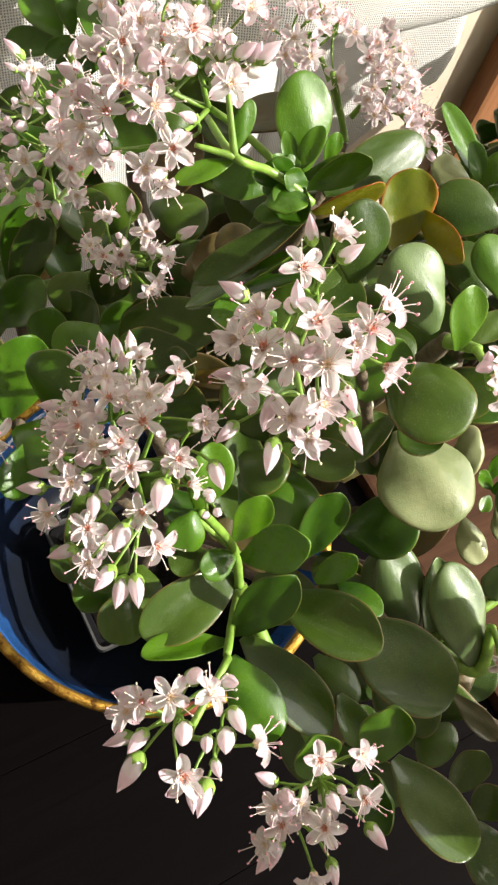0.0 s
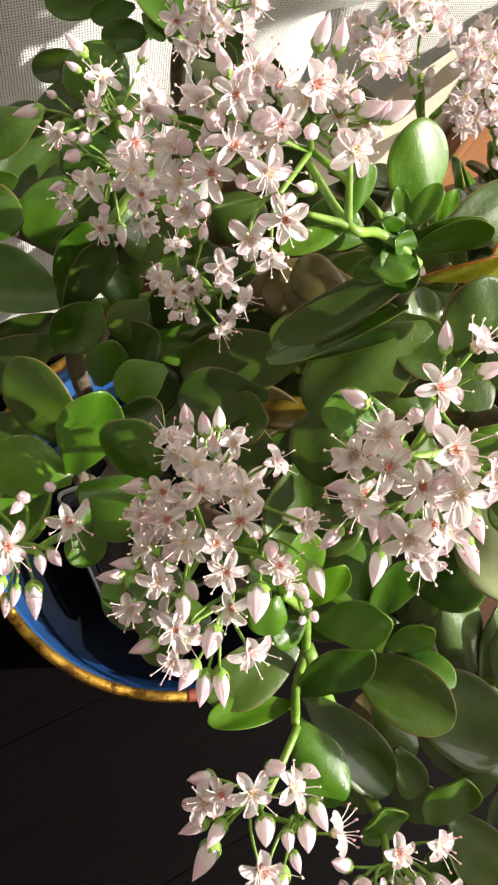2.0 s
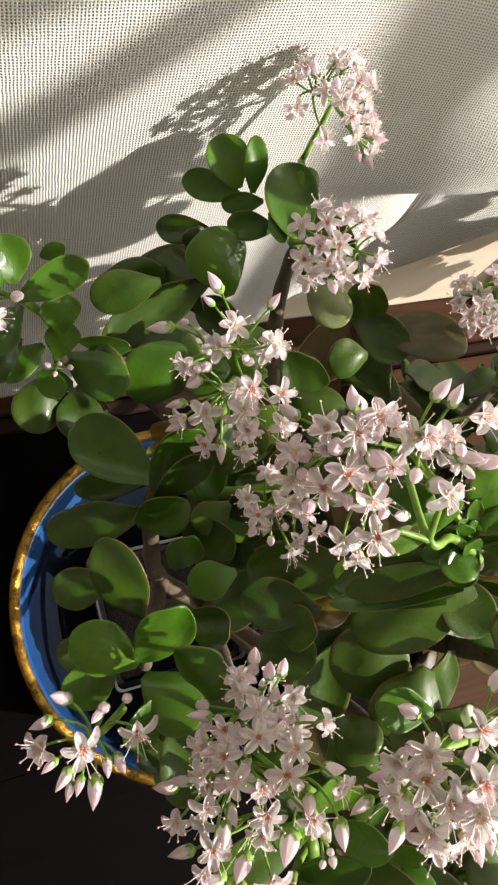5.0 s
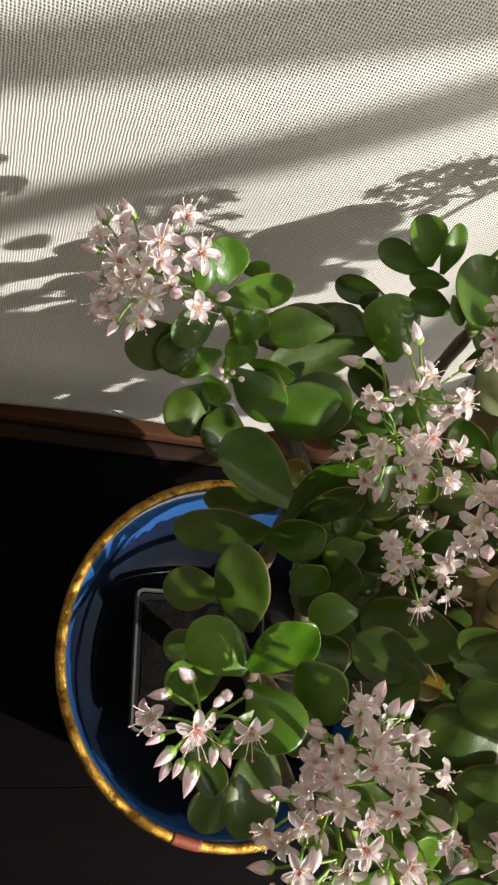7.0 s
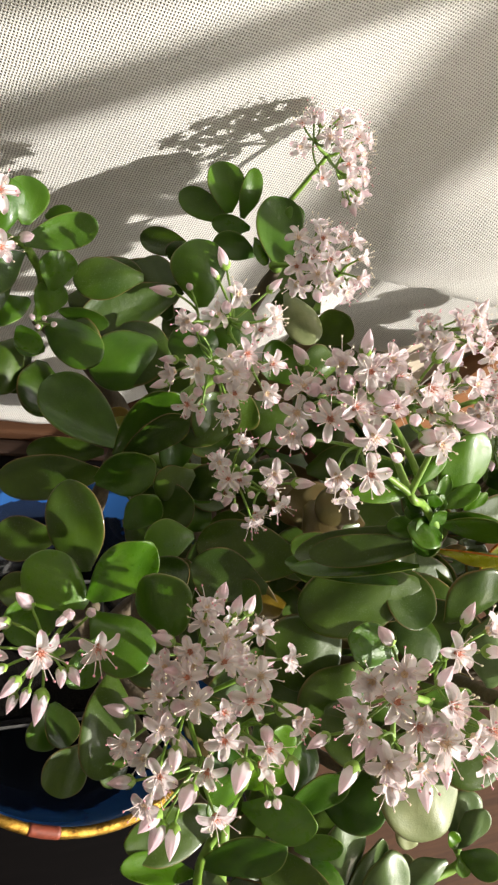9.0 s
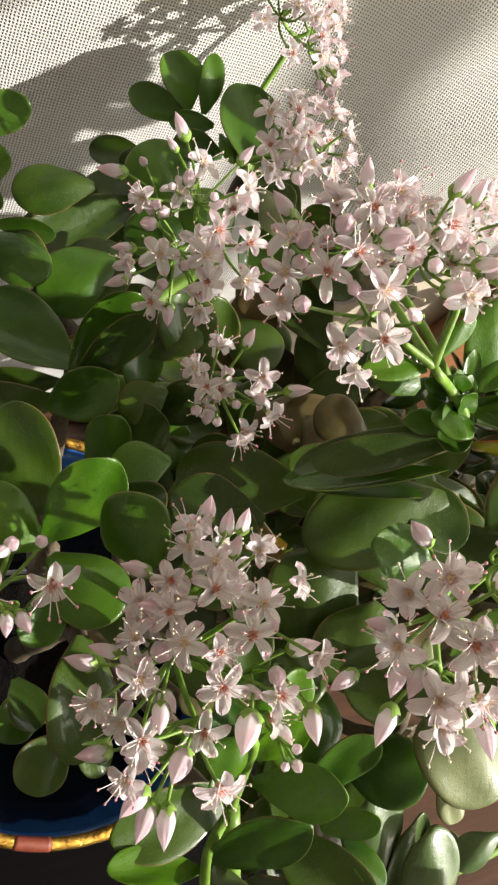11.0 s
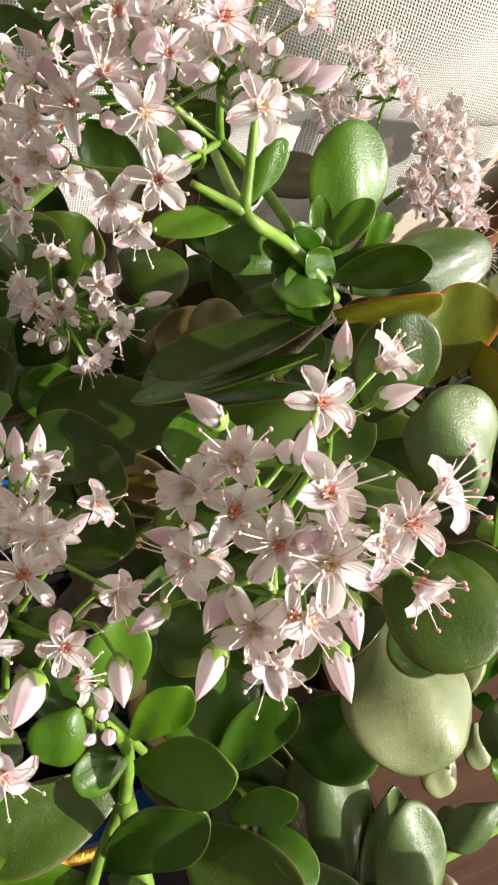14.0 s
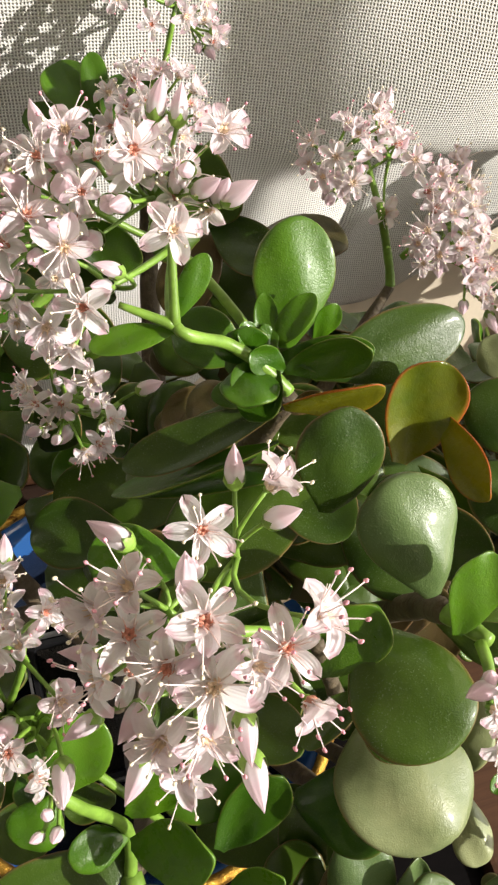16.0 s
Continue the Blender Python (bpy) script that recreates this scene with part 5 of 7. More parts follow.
head.flower((0.2469, 0.2155, 0.4202), (0.44, -0.52, 0.73), 0.0063, 3)
head.flower((0.2479, 0.2298, 0.4252), (0.25, -0.22, 0.94), 0.0063, 1)
head.flower((0.2459, 0.2069, 0.4065), (0.07, -0.88, 0.46), 0.0063, 4)
head.flower((0.2495, 0.2083, 0.4116), (0.33, -0.77, 0.55), 0.0063, 4)
head.flower((0.2399, 0.2287, 0.4241), (-0.14, -0.33, 0.94), 0.0063, 9)
head.bud((0.2355, 0.2132, 0.4093), (-0.44, -0.89, 0.07), 0.0077, 1)
head.bud((0.2485, 0.2362, 0.4218), (0.19, 0.10, 0.98), 0.0077, 1)
head.bud((0.2307, 0.2166, 0.4104), (-0.70, -0.71, 0.04), 0.0062, 0)
head.flower((0.2400, 0.2307, 0.4138), (-0.14, 0.03, 0.99), 0.0063, 4)
head.flower((0.2487, 0.2139, 0.4117), (-0.11, -0.73, 0.67), 0.0063, 11)
head.flower((0.2512, 0.2283, 0.4169), (0.00, -0.40, 0.92), 0.0064, 5)
head.bud((0.2476, 0.2198, 0.4141), (-0.17, -0.40, 0.90), 0.0075, 3)
head.flower((0.2376, 0.2183, 0.4099), (-0.04, -0.86, 0.51), 0.0066, 2)
head.bud((0.2492, 0.2224, 0.4179), (0.13, -0.73, 0.67), 0.0081, 3)
head.flower((0.2545, 0.2350, 0.4163), (0.19, -0.23, 0.96), 0.0060, 0)
head.bud((0.2345, 0.2247, 0.4091), (-0.43, -0.33, 0.84), 0.0065, 1)
head.done()

head = Cluster((0.2386, 0.2156, 0.4014), (0.2452, 0.2231, 0.4093), "small sprig of white blossoms")
head.flower((0.2460, 0.1979, 0.4062), (0.20, -0.78, 0.59), 0.0063, 3)
head.flower((0.2499, 0.2048, 0.4119), (0.39, -0.60, 0.70), 0.0063, 5)
head.flower((0.2421, 0.2027, 0.4099), (-0.05, -0.72, 0.70), 0.0063, 4)
head.flower((0.2268, 0.2103, 0.4133), (-0.48, -0.75, 0.45), 0.0050, 9)
head.flower((0.2508, 0.1939, 0.4059), (0.38, -0.82, 0.43), 0.0063, 3)
head.bud((0.2482, 0.1939, 0.4036), (0.04, -0.99, -0.13), 0.0077, 0)
head.bud((0.2417, 0.1995, 0.4032), (-0.51, -0.84, 0.19), 0.0062, 2)
head.done()

head = Cluster((0.0831, 0.0443, 0.3567), (0.0584, 0.0273, 0.3576), "loose head of a few open flowers and fat buds")
head.flower((0.0533, 0.0371, 0.3847), (-0.19, -0.24, 0.95), 0.0070, 6)
head.flower((0.0639, 0.0325, 0.3866), (-0.03, -0.31, 0.95), 0.0070, 6)
head.flower((0.0486, 0.0170, 0.3755), (-0.24, -0.63, 0.73), 0.0085, 5)
head.flower((0.0724, 0.0142, 0.3757), (0.56, -0.56, 0.61), 0.0074, 3)
head.flower((0.0418, 0.0400, 0.3746), (-0.66, -0.14, 0.74), 0.0070, 3)
head.flower((0.0460, 0.0400, 0.3794), (-0.38, -0.23, 0.90), 0.0063, 5)
head.bud((0.0479, 0.0444, 0.3700), (-0.84, 0.34, 0.42), 0.0086, 2)
head.bud((0.0621, 0.0396, 0.3810), (0.21, -0.04, 0.98), 0.0090, 2)
head.bud((0.0695, 0.0260, 0.3815), (-0.11, -0.86, 0.50), 0.0090, 2)
head.bud((0.0545, 0.0281, 0.3809), (-0.46, -0.57, 0.68), 0.0086, 3)
head.bud((0.0653, 0.0212, 0.3802), (-0.48, -0.64, 0.60), 0.0086, 3)
head.bud((0.0591, 0.0221, 0.3811), (-0.48, -0.64, 0.60), 0.0060, 3)
head.bud((0.0410, 0.0340, 0.3689), (-0.99, 0.12, 0.06), 0.0082, 1)
head.bud((0.0444, 0.0325, 0.3748), (-0.87, -0.42, 0.27), 0.0082, 2)
head.bud((0.0414, 0.0277, 0.3661), (-0.86, -0.52, 0.00), 0.0112, 2)
head.bud((0.0516, 0.0138, 0.3689), (-0.37, -0.93, -0.04), 0.0082, 1)
head.bud((0.0562, 0.0119, 0.3690), (-0.65, -0.74, -0.17), 0.0099, 2)
head.bud((0.0591, 0.0157, 0.3761), (-0.22, -0.83, 0.52), 0.0060, 2)
head.bud((0.0718, 0.0350, 0.3797), (0.25, -0.47, 0.85), 0.0069, 3)
head.done()

head = Cluster((0.1012, 0.0046, 0.3395), (0.0901, -0.0117, 0.3511), "dense low head of flowers beside dark leaves")
head.flower((0.0873, 0.0015, 0.3799), (-0.30, -0.06, 0.95), 0.0066, 5)
head.flower((0.0999, -0.0027, 0.3786), (0.21, -0.21, 0.96), 0.0066, 3)
head.flower((0.0950, -0.0139, 0.3789), (0.07, -0.51, 0.86), 0.0069, 2)
head.flower((0.0809, -0.0159, 0.3747), (-0.20, -0.50, 0.84), 0.0066, 0)
head.flower((0.0714, -0.0045, 0.3708), (-0.62, -0.05, 0.78), 0.0066, 3)
head.flower((0.0670, -0.0119, 0.3605), (-0.83, -0.31, 0.46), 0.0066, 3)
head.flower((0.0759, -0.0261, 0.3586), (-0.28, -0.82, 0.50), 0.0069, 3)
head.flower((0.0710, -0.0094, 0.3693), (-0.44, -0.39, 0.81), 0.0059, 2)
head.flower((0.0770, -0.0062, 0.3760), (-0.25, -0.39, 0.89), 0.0046, 6)
head.bud((0.0752, 0.0019, 0.3678), (-0.64, 0.56, 0.53), 0.0081, 2)
head.bud((0.0754, -0.0027, 0.3708), (-0.22, -0.22, 0.95), 0.0081, 3)
head.bud((0.0863, -0.0088, 0.3764), (-0.26, -0.59, 0.77), 0.0077, 2)
head.bud((0.0893, -0.0085, 0.3784), (-0.07, -0.38, 0.92), 0.0046, 3)
head.bud((0.0949, -0.0220, 0.3692), (0.12, -0.95, 0.29), 0.0081, 2)
head.bud((0.0708, -0.0128, 0.3586), (-0.74, -0.66, 0.16), 0.0089, 2)
head.bud((0.0821, -0.0256, 0.3601), (-0.27, -0.96, -0.05), 0.0077, 1)
head.bud((0.0689, -0.0154, 0.3509), (-0.92, -0.39, 0.05), 0.0077, 2)
head.bud((0.0956, -0.0125, 0.3707), (0.10, -0.19, 0.98), 0.0075, 0)
head.flower((0.0896, -0.0114, 0.3613), (-0.25, -0.20, 0.95), 0.0059, 3)
head.flower((0.0760, -0.0082, 0.3663), (-0.68, -0.04, 0.74), 0.0059, 0)
head.bud((0.0948, -0.0119, 0.3739), (0.41, -0.47, 0.78), 0.0071, 3)
head.flower((0.0827, -0.0147, 0.3678), (-0.04, -0.60, 0.80), 0.0063, 7)
head.done()

head = Cluster((0.1711, 0.0824, 0.4455), (0.1678, 0.0691, 0.4446), "small side head of white-pink flowers")
head.flower((0.1628, 0.0685, 0.4543), (0.14, -0.53, 0.83), 0.0063, 3)
head.flower((0.1640, 0.0632, 0.4501), (0.20, -0.73, 0.66), 0.0063, 3)
head.flower((0.1667, 0.0716, 0.4556), (0.34, -0.39, 0.85), 0.0063, 9)
head.bud((0.1661, 0.0725, 0.4539), (-0.95, -0.11, 0.29), 0.0085, 1)
head.bud((0.1653, 0.0727, 0.4525), (-0.33, 0.23, 0.92), 0.0070, 1)
head.done()

head = Cluster((0.1886, 0.0132, 0.3398), (0.1832, -0.0001, 0.3395), "little cluster of pink star flowers")
head.flower((0.1770, 0.0004, 0.3482), (-0.41, -0.31, 0.86), 0.0057, 3)
head.flower((0.1801, -0.0041, 0.3467), (0.02, -0.64, 0.77), 0.0057, 0)
head.flower((0.1811, 0.0016, 0.3498), (0.09, -0.26, 0.96), 0.0057, 10)
head.done()

head = Cluster((0.0492, 0.2781, 0.3379), (0.0486, 0.2771, 0.3429), "four tiny green-white buds just forming")
head.bud((0.0428, 0.2754, 0.3501), (-0.56, -0.03, 0.83), 0.0039, 3)
head.bud((0.0468, 0.2747, 0.3521), (-0.29, -0.14, 0.95), 0.0035, 3)
head.bud((0.0446, 0.2720, 0.3504), (-0.37, -0.68, 0.63), 0.0035, 3)
head.bud((0.0506, 0.2729, 0.3516), (0.05, -0.40, 0.92), 0.0039, 3)
head.done()

# rosette above the dark table
leaf((0.1005, 0.0782, 0.3687), (0.1126, 0.0837, 0.3848), (-0.44, -0.69, 0.57), 0.0129, "y", 5)
leaf((0.0999, 0.0714, 0.3685), (0.1150, 0.0611, 0.3919), (-0.85, -0.09, 0.51), 0.0164, "y", 5)
leaf((0.0998, 0.0734, 0.3655), (0.0840, 0.0720, 0.3711), (0.34, -0.34, 0.88), 0.0114, "y", 0)
leaf((0.0922, 0.0534, 0.3437), (0.1109, 0.0561, 0.3767), (-0.69, -0.57, 0.44), 0.0183, "g", 5)
leaf((0.1119, 0.0562, 0.3546), (0.1270, 0.0216, 0.3711), (-0.35, 0.28, 0.90), 0.0227, "d", 7)
leaf((0.1007, 0.0699, 0.3532), (0.0603, 0.0654, 0.3502), (-0.03, -0.32, 0.95), 0.0212, "d", 7)
leaf((0.0878, 0.0509, 0.3474), (0.0574, 0.0587, 0.3519), (0.22, 0.31, 0.92), 0.0125, "y", 7)
leaf((0.0866, 0.0455, 0.3484), (0.0887, 0.0136, 0.3441), (-0.11, -0.14, 0.98), 0.0191, "y", 0)
leaf((0.0952, 0.0509, 0.3431), (0.1092, 0.0074, 0.3376), (-0.04, -0.14, 0.99), 0.0206, "d", 7)
leaf((0.1217, 0.0539, 0.3656), (0.1327, 0.0525, 0.3813), (-0.77, -0.40, 0.50), 0.0106, "y", 1)
leaf((0.1291, 0.0501, 0.3655), (0.1341, 0.0325, 0.3720), (-0.06, 0.33, 0.94), 0.0109, "y", 4)
leaf((0.1187, 0.1039, 0.3636), (0.1281, 0.0715, 0.3661), (-0.15, 0.03, 0.99), 0.0320, "g", 2)
leaf((0.1237, 0.0660, 0.3582), (0.1401, 0.0765, 0.3810), (-0.43, -0.66, 0.61), 0.0161, "g", 3)
leaf((0.1324, 0.0974, 0.3812), (0.1435, 0.0774, 0.3904), (-0.48, 0.13, 0.87), 0.0168, "d", 1)
leaf((0.1510, 0.0726, 0.3420), (0.1704, 0.0571, 0.3633), (-0.73, 0.01, 0.68), 0.0259, "g", 2)
leaf((0.0822, 0.0825, 0.3999), (0.0738, 0.0748, 0.3930), (-0.12, -0.59, 0.80), 0.0135, "y", 2)
leaf((0.0832, 0.0825, 0.4003), (0.0926, 0.0936, 0.4184), (-0.21, -0.78, 0.59), 0.0147, "y", 4)
leaf((0.0796, 0.0946, 0.3941), (0.0811, 0.0811, 0.3941), (0.00, -0.00, 1.00), 0.0134, "g", 5)

# leaves by the free side
leaf((0.1714, 0.0868, 0.3898), (0.1657, 0.0471, 0.3883), (-0.12, -0.02, 0.99), 0.0372, "p", 0)
leaf((0.1929, 0.0748, 0.3758), (0.1977, 0.0679, 0.3846), (-0.82, 0.15, 0.56), 0.0204, "p", 0)
leaf((0.1560, 0.0978, 0.4249), (0.1628, 0.0649, 0.4299), (-0.35, 0.07, 0.94), 0.0289, "d", 2)
leaf((0.1606, 0.0840, 0.4073), (0.1643, 0.0672, 0.4088), (-0.30, 0.02, 0.95), 0.0183, "d", 1)
leaf((0.1709, 0.0963, 0.4357), (0.1632, 0.1192, 0.4546), (-0.16, -0.66, 0.74), 0.0232, "s", 6)
leaf((0.1702, 0.0867, 0.4391), (0.1762, 0.0982, 0.4558), (-0.30, -0.73, 0.61), 0.0123, "y", 5)
leaf((0.2181, 0.1257, 0.4404), (0.1986, 0.1433, 0.4416), (-0.42, -0.52, 0.74), 0.0195, "d", 0)
leaf((0.1785, 0.1349, 0.4311), (0.1885, 0.1484, 0.4532), (-0.33, -0.73, 0.60), 0.0202, "r", 3)
leaf((0.1891, 0.1392, 0.4422), (0.1893, 0.1135, 0.4442), (-0.94, 0.02, 0.34), 0.0117, "r", 5)
leaf((0.1506, 0.1196, 0.4407), (0.1542, 0.1324, 0.4643), (-0.30, -0.82, 0.49), 0.0196, "d", 0)
leaf((0.1593, 0.1551, 0.4437), (0.2005, 0.1585, 0.4523), (-0.12, -0.59, 0.80), 0.0184, "d", 0)
leaf((0.2037, 0.1011, 0.4335), (0.2035, 0.1200, 0.4457), (-0.22, -0.53, 0.82), 0.0144, "g", 6)
leaf((0.2042, 0.1066, 0.4265), (0.2013, 0.1278, 0.4337), (-0.28, -0.34, 0.90), 0.0173, "d", 2)
leaf((0.1449, 0.0919, 0.4176), (0.1556, 0.0977, 0.4388), (-0.51, -0.73, 0.45), 0.0178, "g", 1)
leaf((0.1597, 0.0859, 0.4077), (0.1412, 0.0782, 0.3992), (-0.49, 0.28, 0.82), 0.0097, "d", 7)
leaf((0.1564, 0.0922, 0.3947), (0.1585, 0.1001, 0.3987), (-0.13, -0.43, 0.89), 0.0066, "p", 0)
leaf((0.2299, 0.1526, 0.4282), (0.2177, 0.1645, 0.4322), (-0.26, -0.54, 0.80), 0.0122, "p", 6)
leaf((0.1781, 0.0915, 0.4323), (0.1959, 0.0911, 0.4401), (-0.37, -0.42, 0.83), 0.0093, "d", 5)
leaf((0.2409, 0.1558, 0.4203), (0.2342, 0.1854, 0.4386), (-0.02, -0.53, 0.85), 0.0114, "y", 7)
leaf((0.2419, 0.1553, 0.4206), (0.2482, 0.1591, 0.4343), (-0.52, -0.74, 0.44), 0.0093, "y", 0)
leaf((0.2413, 0.1567, 0.4209), (0.2355, 0.1665, 0.4363), (-0.12, -0.86, 0.50), 0.0086, "y", 7)
leaf((0.2441, 0.1551, 0.4215), (0.2438, 0.1453, 0.4268), (-0.54, 0.42, 0.74), 0.0101, "y", 6)
leaf((0.1812, 0.0026, 0.3247), (0.1805, 0.0405, 0.3508), (-0.16, -0.56, 0.81), 0.0235, "s", 0)
leaf((0.1667, 0.0234, 0.3199), (0.1654, 0.0569, 0.3469), (-0.13, -0.62, 0.77), 0.0217, "s", 2)
leaf((0.1728, 0.0190, 0.3162), (0.1831, 0.0470, 0.3415), (-0.18, -0.62, 0.76), 0.0127, "s", 1)
leaf((0.2083, 0.0576, 0.3363), (0.2042, 0.0376, 0.3321), (-0.14, -0.17, 0.97), 0.0141, "p", 2)
leaf((0.1401, 0.0403, 0.3289), (0.1625, -0.0035, 0.3261), (-0.14, -0.13, 0.98), 0.0341, "d", 1)
leaf((0.1180, -0.0066, 0.3378), (0.1263, 0.0050, 0.3632), (-0.49, -0.72, 0.49), 0.0194, "g", 1)
leaf((0.0969, -0.0027, 0.3394), (0.0969, 0.0097, 0.3584), (-0.10, -0.84, 0.54), 0.0181, "g", 1)
leaf((0.1029, -0.0171, 0.3504), (0.1097, -0.0204, 0.3644), (-0.88, 0.13, 0.46), 0.0200, "g", 3)
leaf((0.1315, -0.0109, 0.3234), (0.1390, -0.0524, 0.3242), (-0.08, 0.00, 1.00), 0.0242, "d", 1)
leaf((0.1526, -0.0432, 0.3104), (0.1508, -0.0705, 0.3081), (-0.09, -0.08, 0.99), 0.0205, "d", 4)
leaf((0.1627, -0.0445, 0.2956), (0.1733, -0.0424, 0.3107), (-0.78, -0.21, 0.58), 0.0163, "d", 1)
leaf((0.1746, -0.0010, 0.3090), (0.1800, -0.0250, 0.3112), (-0.20, 0.05, 0.98), 0.0100, "b", 5)
leaf((0.1650, -0.0066, 0.2836), (0.1698, -0.0228, 0.2887), (-0.22, 0.23, 0.95), 0.0224, "d", 0)
leaf((0.1689, -0.0352, 0.2739), (0.1823, -0.0259, 0.2931), (-0.62, -0.44, 0.65), 0.0159, "d", 3)
leaf((0.1794, 0.0074, 0.3051), (0.1820, 0.0176, 0.3198), (-0.35, -0.74, 0.57), 0.0105, "s", 6)
leaf((0.1590, 0.0038, 0.2851), (0.1719, -0.0051, 0.2968), (-0.61, 0.13, 0.78), 0.0216, "d", 0)
leaf((0.1221, 0.0183, 0.3308), (0.1232, -0.0012, 0.3235), (-0.05, -0.35, 0.93), 0.0134, "d", 7)
leaf((0.1226, 0.0351, 0.3284), (0.1262, 0.0119, 0.3301), (-0.09, 0.06, 0.99), 0.0157, "d", 0)
leaf((0.2261, 0.0667, 0.3404), (0.2306, 0.0720, 0.3539), (-0.49, -0.74, 0.45), 0.0071, "y", 1)
leaf((0.2256, 0.0634, 0.3388), (0.2183, 0.0703, 0.3477), (0.07, -0.76, 0.65), 0.0068, "y", 3)
leaf((0.2256, 0.0622, 0.3383), (0.2272, 0.0585, 0.3470), (-0.97, 0.11, 0.23), 0.0067, "y", 5)
leaf((0.2244, 0.0604, 0.3371), (0.2162, 0.0568, 0.3367), (0.05, -0.22, 0.97), 0.0066, "y", 7)
leaf((0.2253, 0.0551, 0.3354), (0.2247, 0.0409, 0.3294), (-0.19, -0.37, 0.91), 0.0107, "p", 6)
leaf((0.2129, 0.0261, 0.3088), (0.2181, 0.0276, 0.3211), (-0.79, -0.48, 0.39), 0.0156, "p", 0)
leaf((0.0767, 0.1237, 0.2586), (0.0613, 0.1068, 0.2544), (0.14, -0.36, 0.92), 0.0202, "g", 4)
leaf((0.0852, 0.1056, 0.2646), (0.0654, 0.0880, 0.2581), (0.03, -0.37, 0.93), 0.0222, "d", 5)
leaf((0.0834, 0.1036, 0.3006), (0.0785, 0.0845, 0.3002), (0.13, -0.06, 0.99), 0.0147, "d", 0)
leaf((0.1023, 0.0880, 0.3311), (0.0874, 0.0916, 0.3258), (-0.38, -0.28, 0.88), 0.0133, "d", 3)

# crown around the tall stalk
leaf((0.1524, 0.1598, 0.4494), (0.1572, 0.1802, 0.4722), (-0.13, -0.72, 0.68), 0.0200, "g", 0)
leaf((0.1511, 0.1553, 0.4486), (0.1646, 0.1462, 0.4660), (-0.71, -0.67, 0.20), 0.0107, "g", 3)
leaf((0.1445, 0.1558, 0.4449), (0.1396, 0.1627, 0.4483), (-0.12, -0.51, 0.85), 0.0087, "y", 6)
leaf((0.1479, 0.1556, 0.4492), (0.1454, 0.1621, 0.4572), (-0.02, -0.78, 0.62), 0.0048, "y", 2)
leaf((0.1573, 0.1578, 0.4543), (0.1621, 0.1615, 0.4626), (-0.30, -0.80, 0.53), 0.0058, "y", 5)
leaf((0.1465, 0.1444, 0.4487), (0.1644, 0.1369, 0.4632), (-0.41, -0.91, 0.03), 0.0095, "r", 7)
leaf((0.1524, 0.1539, 0.4439), (0.1340, 0.1566, 0.4386), (-0.30, -0.17, 0.94), 0.0082, "g", 6)
leaf((0.1498, 0.1487, 0.4406), (0.1137, 0.1523, 0.4165), (-0.56, -0.15, 0.82), 0.0122, "d", 3)
leaf((0.1472, 0.1390, 0.4234), (0.1135, 0.1539, 0.4020), (-0.41, 0.30, 0.86), 0.0111, "g", 7)
leaf((0.1227, 0.1604, 0.4652), (0.1301, 0.1675, 0.4770), (-0.18, -0.79, 0.59), 0.0064, "y", 2)
leaf((0.1224, 0.1596, 0.4629), (0.1046, 0.1618, 0.4576), (-0.30, -0.31, 0.90), 0.0068, "y", 4)
leaf((0.1458, 0.1674, 0.4369), (0.1312, 0.1804, 0.4375), (-0.32, -0.40, 0.86), 0.0159, "g", 4)
leaf((0.1493, 0.1449, 0.4455), (0.1554, 0.1446, 0.4528), (-0.39, -0.87, 0.29), 0.0063, "b", 1)
leaf((0.1463, 0.1534, 0.4099), (0.1206, 0.1620, 0.3972), (-0.51, -0.45, 0.73), 0.0143, "d", 3)
leaf((0.1567, 0.1715, 0.3983), (0.1406, 0.1823, 0.3954), (-0.41, -0.39, 0.82), 0.0175, "b", 2)
leaf((0.1540, 0.1514, 0.4125), (0.1668, 0.1235, 0.4119), (-0.34, -0.18, 0.93), 0.0192, "d", 5)

leaf((0.1452, 0.1550, 0.4500), (0.1400, 0.1640, 0.4562), (0.30, -0.55, 0.78), 0.0070, "y", 3)
leaf((0.1462, 0.1545, 0.4500), (0.1470, 0.1690, 0.4600), (-0.35, -0.60, 0.72), 0.0060, "y", 3)
leaf((0.1470, 0.1530, 0.4490), (0.1352, 0.1500, 0.4505), (-0.25, -0.10, 0.96), 0.0100, "y", 7)
leaf((0.1478, 0.1535, 0.4495), (0.1390, 0.1445, 0.4440), (-0.40, -0.15, 0.90), 0.0110, "g", 3)
leaf((0.1490, 0.1540, 0.4500), (0.1400, 0.1560, 0.4560), (-0.30, -0.60, 0.74), 0.0080, "y", 1)

# leaves under the far flower head
leaf((0.0306, 0.2989, 0.3818), (0.0293, 0.3160, 0.3906), (0.04, -0.46, 0.89), 0.0176, "g", 7)
leaf((0.0214, 0.2936, 0.3806), (0.0222, 0.3117, 0.3925), (0.08, -0.55, 0.83), 0.0160, "y", 6)
leaf((0.0324, 0.2970, 0.3725), (0.0609, 0.3044, 0.3844), (-0.18, -0.59, 0.79), 0.0152, "g", 3)
leaf((0.0491, 0.2865, 0.3569), (0.0494, 0.2986, 0.3709), (0.02, -0.76, 0.65), 0.0169, "y", 5)
leaf((0.0466, 0.3187, 0.3636), (0.0559, 0.3182, 0.3719), (-0.53, -0.64, 0.56), 0.0080, "g", 4)
leaf((0.0341, 0.2961, 0.3682), (0.0167, 0.2808, 0.3598), (0.03, -0.51, 0.86), 0.0156, "g", 5)
